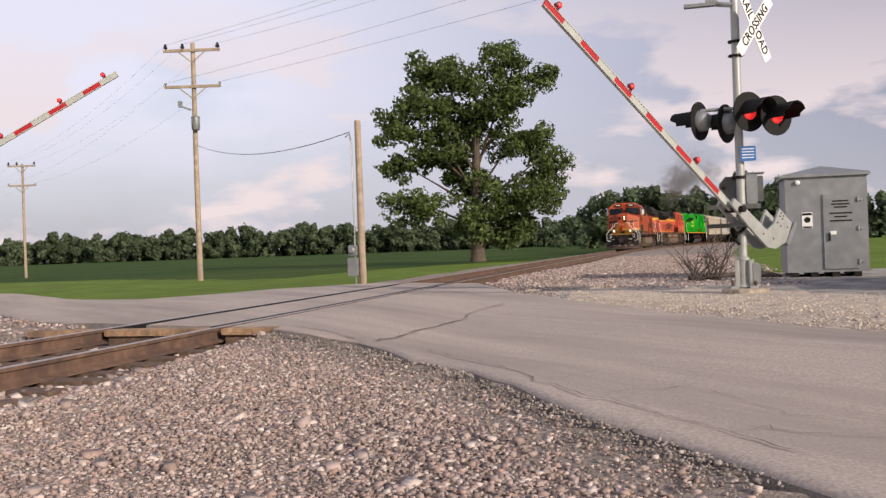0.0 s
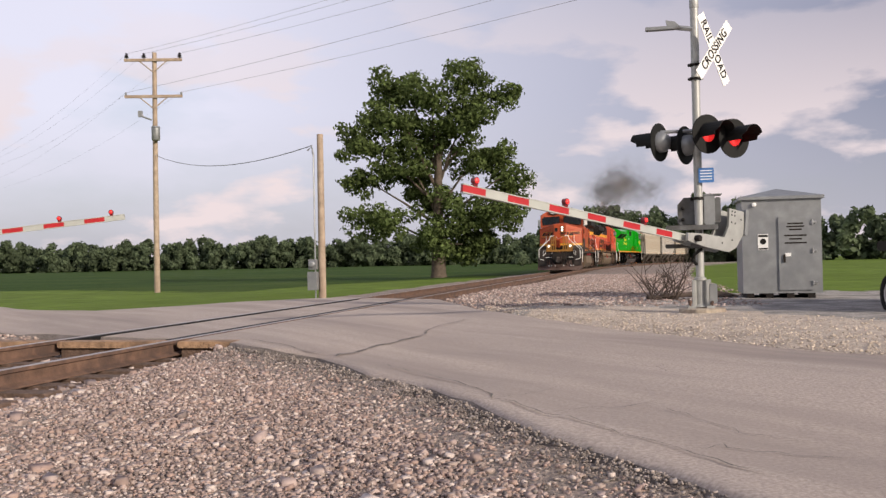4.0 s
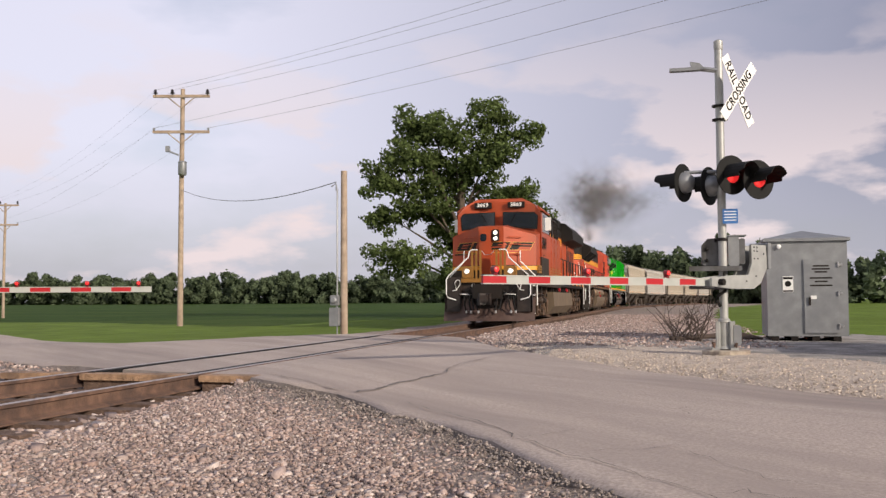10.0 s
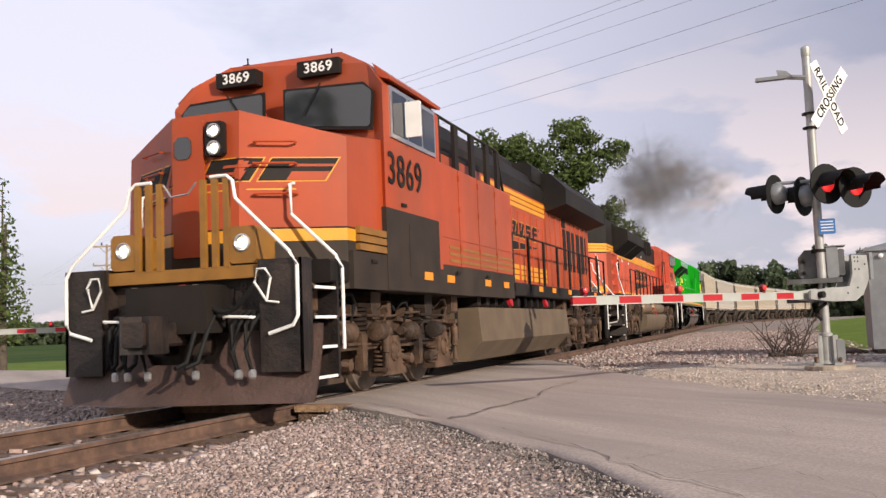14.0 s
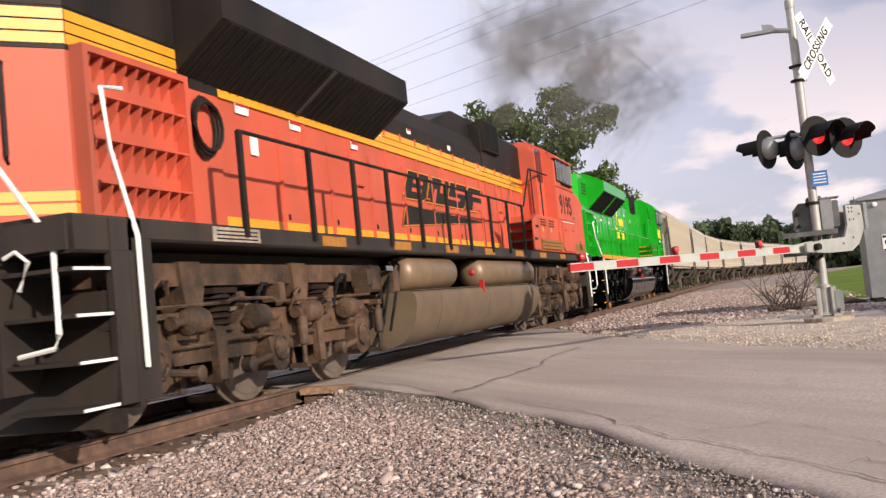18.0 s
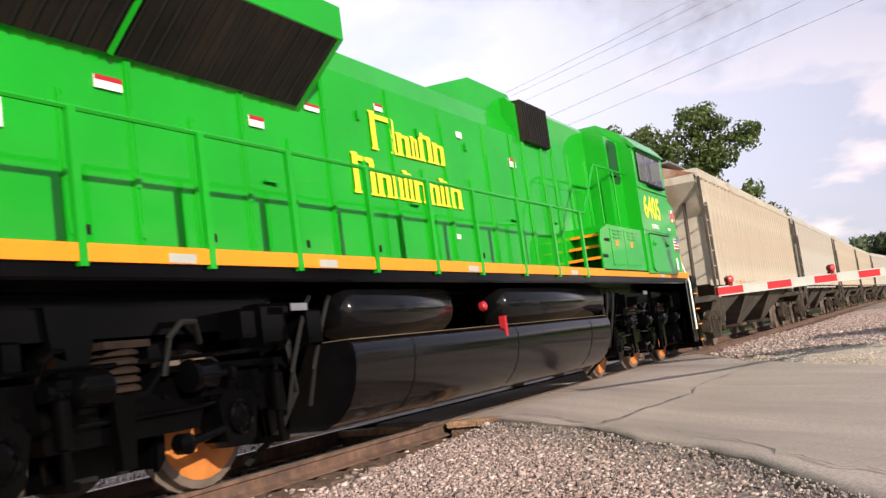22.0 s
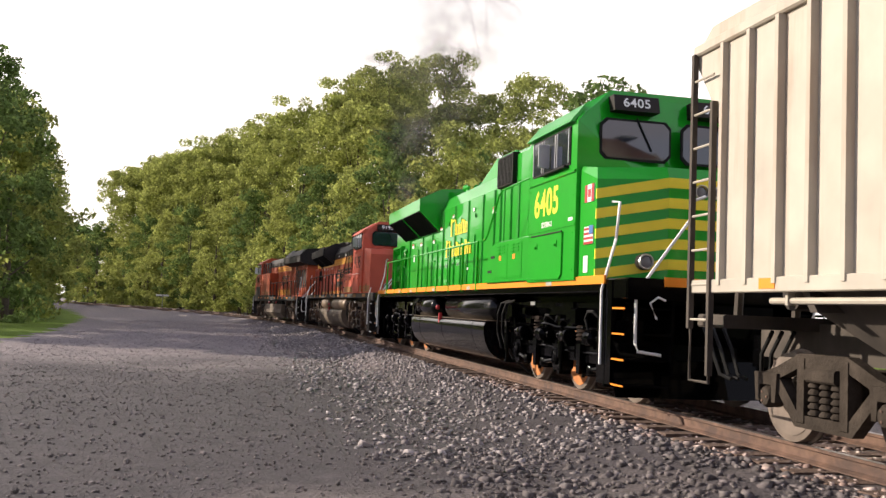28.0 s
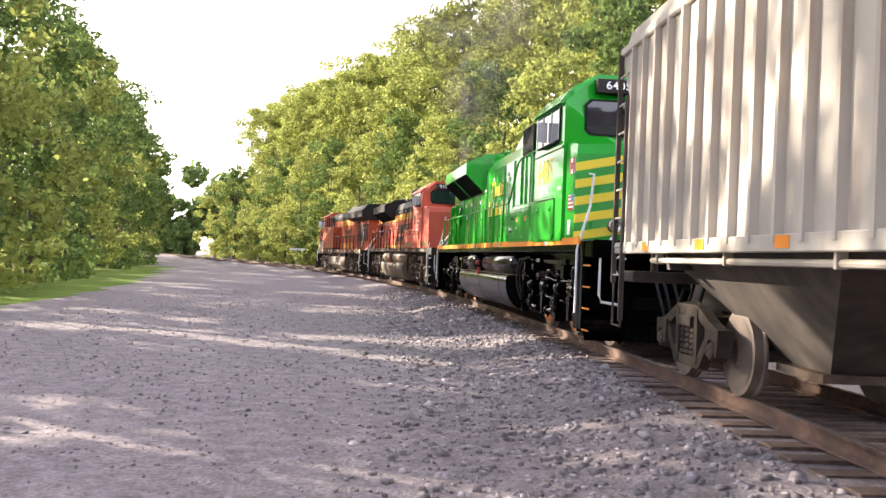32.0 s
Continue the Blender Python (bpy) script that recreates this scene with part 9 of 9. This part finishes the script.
        part("bay_gate", g, BROWN, ho)
    # end frames, slope sheets, ladders
    for e in (1, -1):
        s = Shape()
        ye = e * body
        s.prism([(ye - e * 0.02, 4.1), (ye - e * 0.02, 3.98), (ye - e * 2.0, 1.3), (ye - e * 2.1, 1.3), (ye - e * 0.1, 4.1)], -1.44, 1.44, "x")
        for x in (-1.05, -0.35, 0.35, 1.05):
            s.tube([(x, ye - e * 0.15, 1.26), (x, ye - e * 0.35, 3.55)], 0.05, 6)
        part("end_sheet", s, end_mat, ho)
        s = Shape()
        s.box(-1.42, 1.42, *sorted((ye + e * 0.05, ye - e * 0.5)), 1.12, 1.26, 0.02)
        s.box(-0.3, 0.3, *sorted((ye + e * 0.6, ye - e * 2.6)), 0.8, 1.2)
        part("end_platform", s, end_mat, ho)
        for sx in (1, -1):
            l = Shape()
            l.box(*sorted((sx * 1.525, sx * 1.585)), *sorted((ye, ye - e * 0.05)), 1.1, 4.1, 0.006)
            ladder_ = part("ladder", l, end_mat, ho)
            l = Shape()
            l.box(*sorted((sx * 1.525, sx * 1.585)), *sorted((ye - e * 0.42, ye - e * 0.47)), 0.62, 3.5, 0.006)
            part("ladder_rail", l, end_mat, ladder_)
            for k in range(8):
                r = Shape()
                r.tube([(sx * 1.56, ye - e * 0.02, 1.2 + k * 0.37), (sx * 1.56, ye - e * 0.45, 1.2 + k * 0.37)], 0.014, 6)
                part("rung", r, paint, ladder_)
            st = Shape()
            st.tube([(sx * 1.55, ye - e * 0.03, 1.15), (sx * 1.55, ye - e * 0.03, 0.55), (sx * 1.55, ye - e * 0.44, 0.55), (sx * 1.55, ye - e * 0.44, 0.7)], 0.018, 6)
            part("stirrup_step", st, end_mat, ladder_)
        coupler(ho, e * h, e, BROWN)
        bt = Shape()
        bt.tube([(-0.6, ye - e * 0.45, 1.5), (0.6, ye - e * 0.45, 1.5)], 0.17, 12)
        part("brake_cylinder", bt, BROWN, ho)
    wm = wheelset(0.457, WHEEL_GREY, WHEEL_GREY)
    ax = []
    for e in (1, -1):
        tk = new("bogie")
        tk.parent = ho
        tk.location = (0, e * (h - 2.3), 0)
        for sx in (1, -1):
            s = Shape()
            z = 0.457
            xs = sorted((sx * 0.97, sx * 1.09))
            s.prism([(-1.05, z + 0.22), (-0.75, z + 0.30), (-0.35, z + 0.46), (0.35, z + 0.46), (0.75, z + 0.30), (1.05, z + 0.22), (1.05, z + 0.12), (0.72, z + 0.18), (0.33, z + 0.33), (-0.33, z + 0.33), (-0.72, z + 0.18), (-1.05, z + 0.12)], *xs, "x")
            s.prism([(-0.80, z + 0.16), (-0.68, z + 0.20), (-0.36, z - 0.12), (0.36, z - 0.12), (0.68, z + 0.20), (0.80, z + 0.16), (0.42, z - 0.24), (-0.42, z - 0.24)], *xs, "x")
            for yy in (-0.32, 0.32):
                s.box(*sorted((sx * 0.96, sx * 1.10)), yy - 0.055, yy + 0.055, z - 0.2, z + 0.42, 0.01)
            side = part("side_frame", s, BOGIE, tk, "cast bogie side frame")
            for yy in (-0.88, 0.88):
                pd = Shape()
                pd.prism([(yy - 0.2, z + 0.24), (yy + 0.2, z + 0.24), (yy + 0.17, z - 0.05), (yy + 0.11, z - 0.05), (yy + 0.1, z + 0.12), (yy - 0.1, z + 0.12), (yy - 0.11, z - 0.05), (yy - 0.17, z - 0.05)], *sorted((sx * 0.95, sx * 1.12)), "x")
                part("pedestal", pd, BOGIE, side)
                bx = Shape()
                bx.lathe((sx * 0.96, yy, z), (sx, 0, 0), [(0.11, 0), (0.11, 0.14), (0.085, 0.17), (0.05, 0.175)], 14)
                part("bearing", bx, BOGIE, side, smooth=True)
                for k in range(3):
                    q = Shape()
                    q.lathe((sx * 1.13, yy + 0.05 * math.cos(k * 2.1), z + 0.05 * math.sin(k * 2.1)), (sx, 0, 0), [(0.014, 0), (0.014, 0.012), (0.006, 0.014)], 6)
                    part("cap_bolt", q, RAIL_SIDE, side)
            for yy in (-0.17, 0.0, 0.17):
                sp = Shape()
                for k in range(5):
                    sp.lathe((sx * 1.03, yy, z - 0.12 + k * 0.064), (0, 0, 1), [(0.05, 0), (0.075, 0.015), (0.075, 0.035), (0.05, 0.064)], 10)
                part("spring", sp, BOGIE, tk, smooth=True)
        c = Shape()
        c.box(-1.13, 1.13, -0.22, 0.22, 0.457 + 0.20, 0.457 + 0.33, 0.02)
        c.box(-0.9, 0.9, -0.18, 0.18, 0.45, 0.66)
        part("bolster", c, BOGIE, tk)
        for yy in (-0.88, 0.88):
            ax += add_wheels(wm, tk, yy, 0.457)
    return ho, ax


leader, leader_axles = build_leader()
second, second_axles = build_second()
green, green_axles = build_green()
hopper_a, hop_axles = build_hopper("covered_hopper", "cream ribbed covered hopper car with rust streaks", HOPPER, HOPPER_DIRT_SHADE, 17.4, 31)
hopper_b, _ = build_hopper("covered_hopper", "weathered grey ribbed covered hopper car", HOPPER_GREY, HOPPER_DIRT_SHADE, 17.4, 21)
hoppers = [hopper_a]
for k in range(10):
    hoppers.append(hopper_b if k == 0 else copy_thing(hopper_a if k % 3 else hopper_b, Matrix()))

# ---- motion ----
# place along the track of the coupling between the third locomotive and the first hopper car
RUN = [(0.0, 156.5), (3.0, 139.0), (6.0, 121.0), (9.0, 103.2), (11.0, 92.2), (13.0, 80.7), (14.0, 74.9), (15.5, 66.0), (17.5, 52.3), (19.0, 42.4), (20.0, 35.8), (21.0, 28.6), (22.0, 21.8), (23.0, 14.9), (24.0, 7.9), (25.0, 0.8), (26.5, -10.3), (28.0, -20.8), (29.0, -28.4), (30.0, -36.2), (31.0, -44.7), (32.0, -53.6)]


def run_at(t):
    i = max(1, min(len(RUN) - 2, next((k for k, r in enumerate(RUN) if r[0] > t), len(RUN) - 1)))
    i = min(i, len(RUN) - 1)
    (t0, s0), (t1, s1) = RUN[i - 1], RUN[i]
    p = RUN[i - 2] if i > 1 else (t0 - 1, s0 + 5.5)
    n = RUN[i + 1] if i + 1 < len(RUN) else (t1 + 1, s1 - 8.9)
    m0, m1 = (s1 - p[1]) / (t1 - p[0]), (n[1] - s0) / (n[0] - t0)
    h = t1 - t0
    u = (t - t0) / h
    return (2 * u ** 3 - 3 * u * u + 1) * s0 + (u ** 3 - 2 * u * u + u) * h * m0 + (3 * u * u - 2 * u ** 3) * s1 + (u ** 3 - u * u) * h * m1


def car_pose(s, bogie, back):
    xa, ya, _ = track_at(s + bogie)
    xb, yb, _ = track_at(s - bogie)
    yaw = math.degrees(math.atan2(-(xa - xb), ya - yb))
    return pose((xa + xb) / 2, (ya + yb) / 2, 0, 0, 0, yaw + (180 if back else 0))


def motions():
    ts = [k * 0.5 for k in range(65)]
    cars = [(leader, -67.5 + 11.15, 6.9, True), (second, -22.15 - 11.3, 6.95, False), (green, -11.3, 6.95, False)]
    cars += [(h, 17.4 * (k + 0.5), 6.4, False) for k, h in enumerate(hoppers)]
    for ob, off, bogie, back in cars:
        walk(ob, [(t, car_pose(run_at(t) + off, bogie, back)) for t in ts])
    # wheels roll
    wt = [k / 15 for k in range(481)]
    dist = [run_at(t) for t in wt]
    for axles, radius, sign in ((leader_axles, 0.533, -1), (second_axles, 0.533, 1), (green_axles, 0.533, 1), (hop_axles, 0.457, 1)):
        for ax in axles:
            x, y, z = ax.location
            walk(ax, [(t, pose(x, y, z, sign * math.degrees((dist[0] - d) / radius), 0, 0)) for t, d in zip(wt, dist)])
    # gates come down
    near = [(0.0, 35.0), (0.5, 32.0), (1.0, 28.8), (1.5, 25.0), (2.0, 21.4), (2.5, 17.7), (3.5, 10.5), (4.5, 4.7), (5.0, 1.7), (5.5, 0.5), (6.0, 0.0), (32.0, 0.0)]
    far = [(0.0, 30.0), (0.5, 27.0), (1.0, 23.7), (1.5, 20.0), (2.0, 16.2), (2.5, 13.0), (3.5, 8.5), (4.5, 4.2), (5.0, 1.8), (5.5, 0.4), (6.0, 0.0), (32.0, 0.0)]
    walk(near_arm, [(t, pose(0, -0.12, 1.07, 0, a, 52)) for t, a in near])
    walk(far_arm, [(t, pose(0, -0.12, 1.12, 0, -a, 20)) for t, a in far])
    for ob, back, up, sway in puffs:
        rows = []
        for t in ts:
            x, y, a = track_at(run_at(t) - 22.6 - 8.8 + back)
            rows.append((t, pose(x + sway * math.sin(t * 1.3 + back), y + sway * math.cos(t * 1.1), up + 0.5 * sway * math.sin(t * 0.9 + back), 0, 0, 12 * math.sin(t * 0.7 + back))))
        walk(ob, rows)


motions()
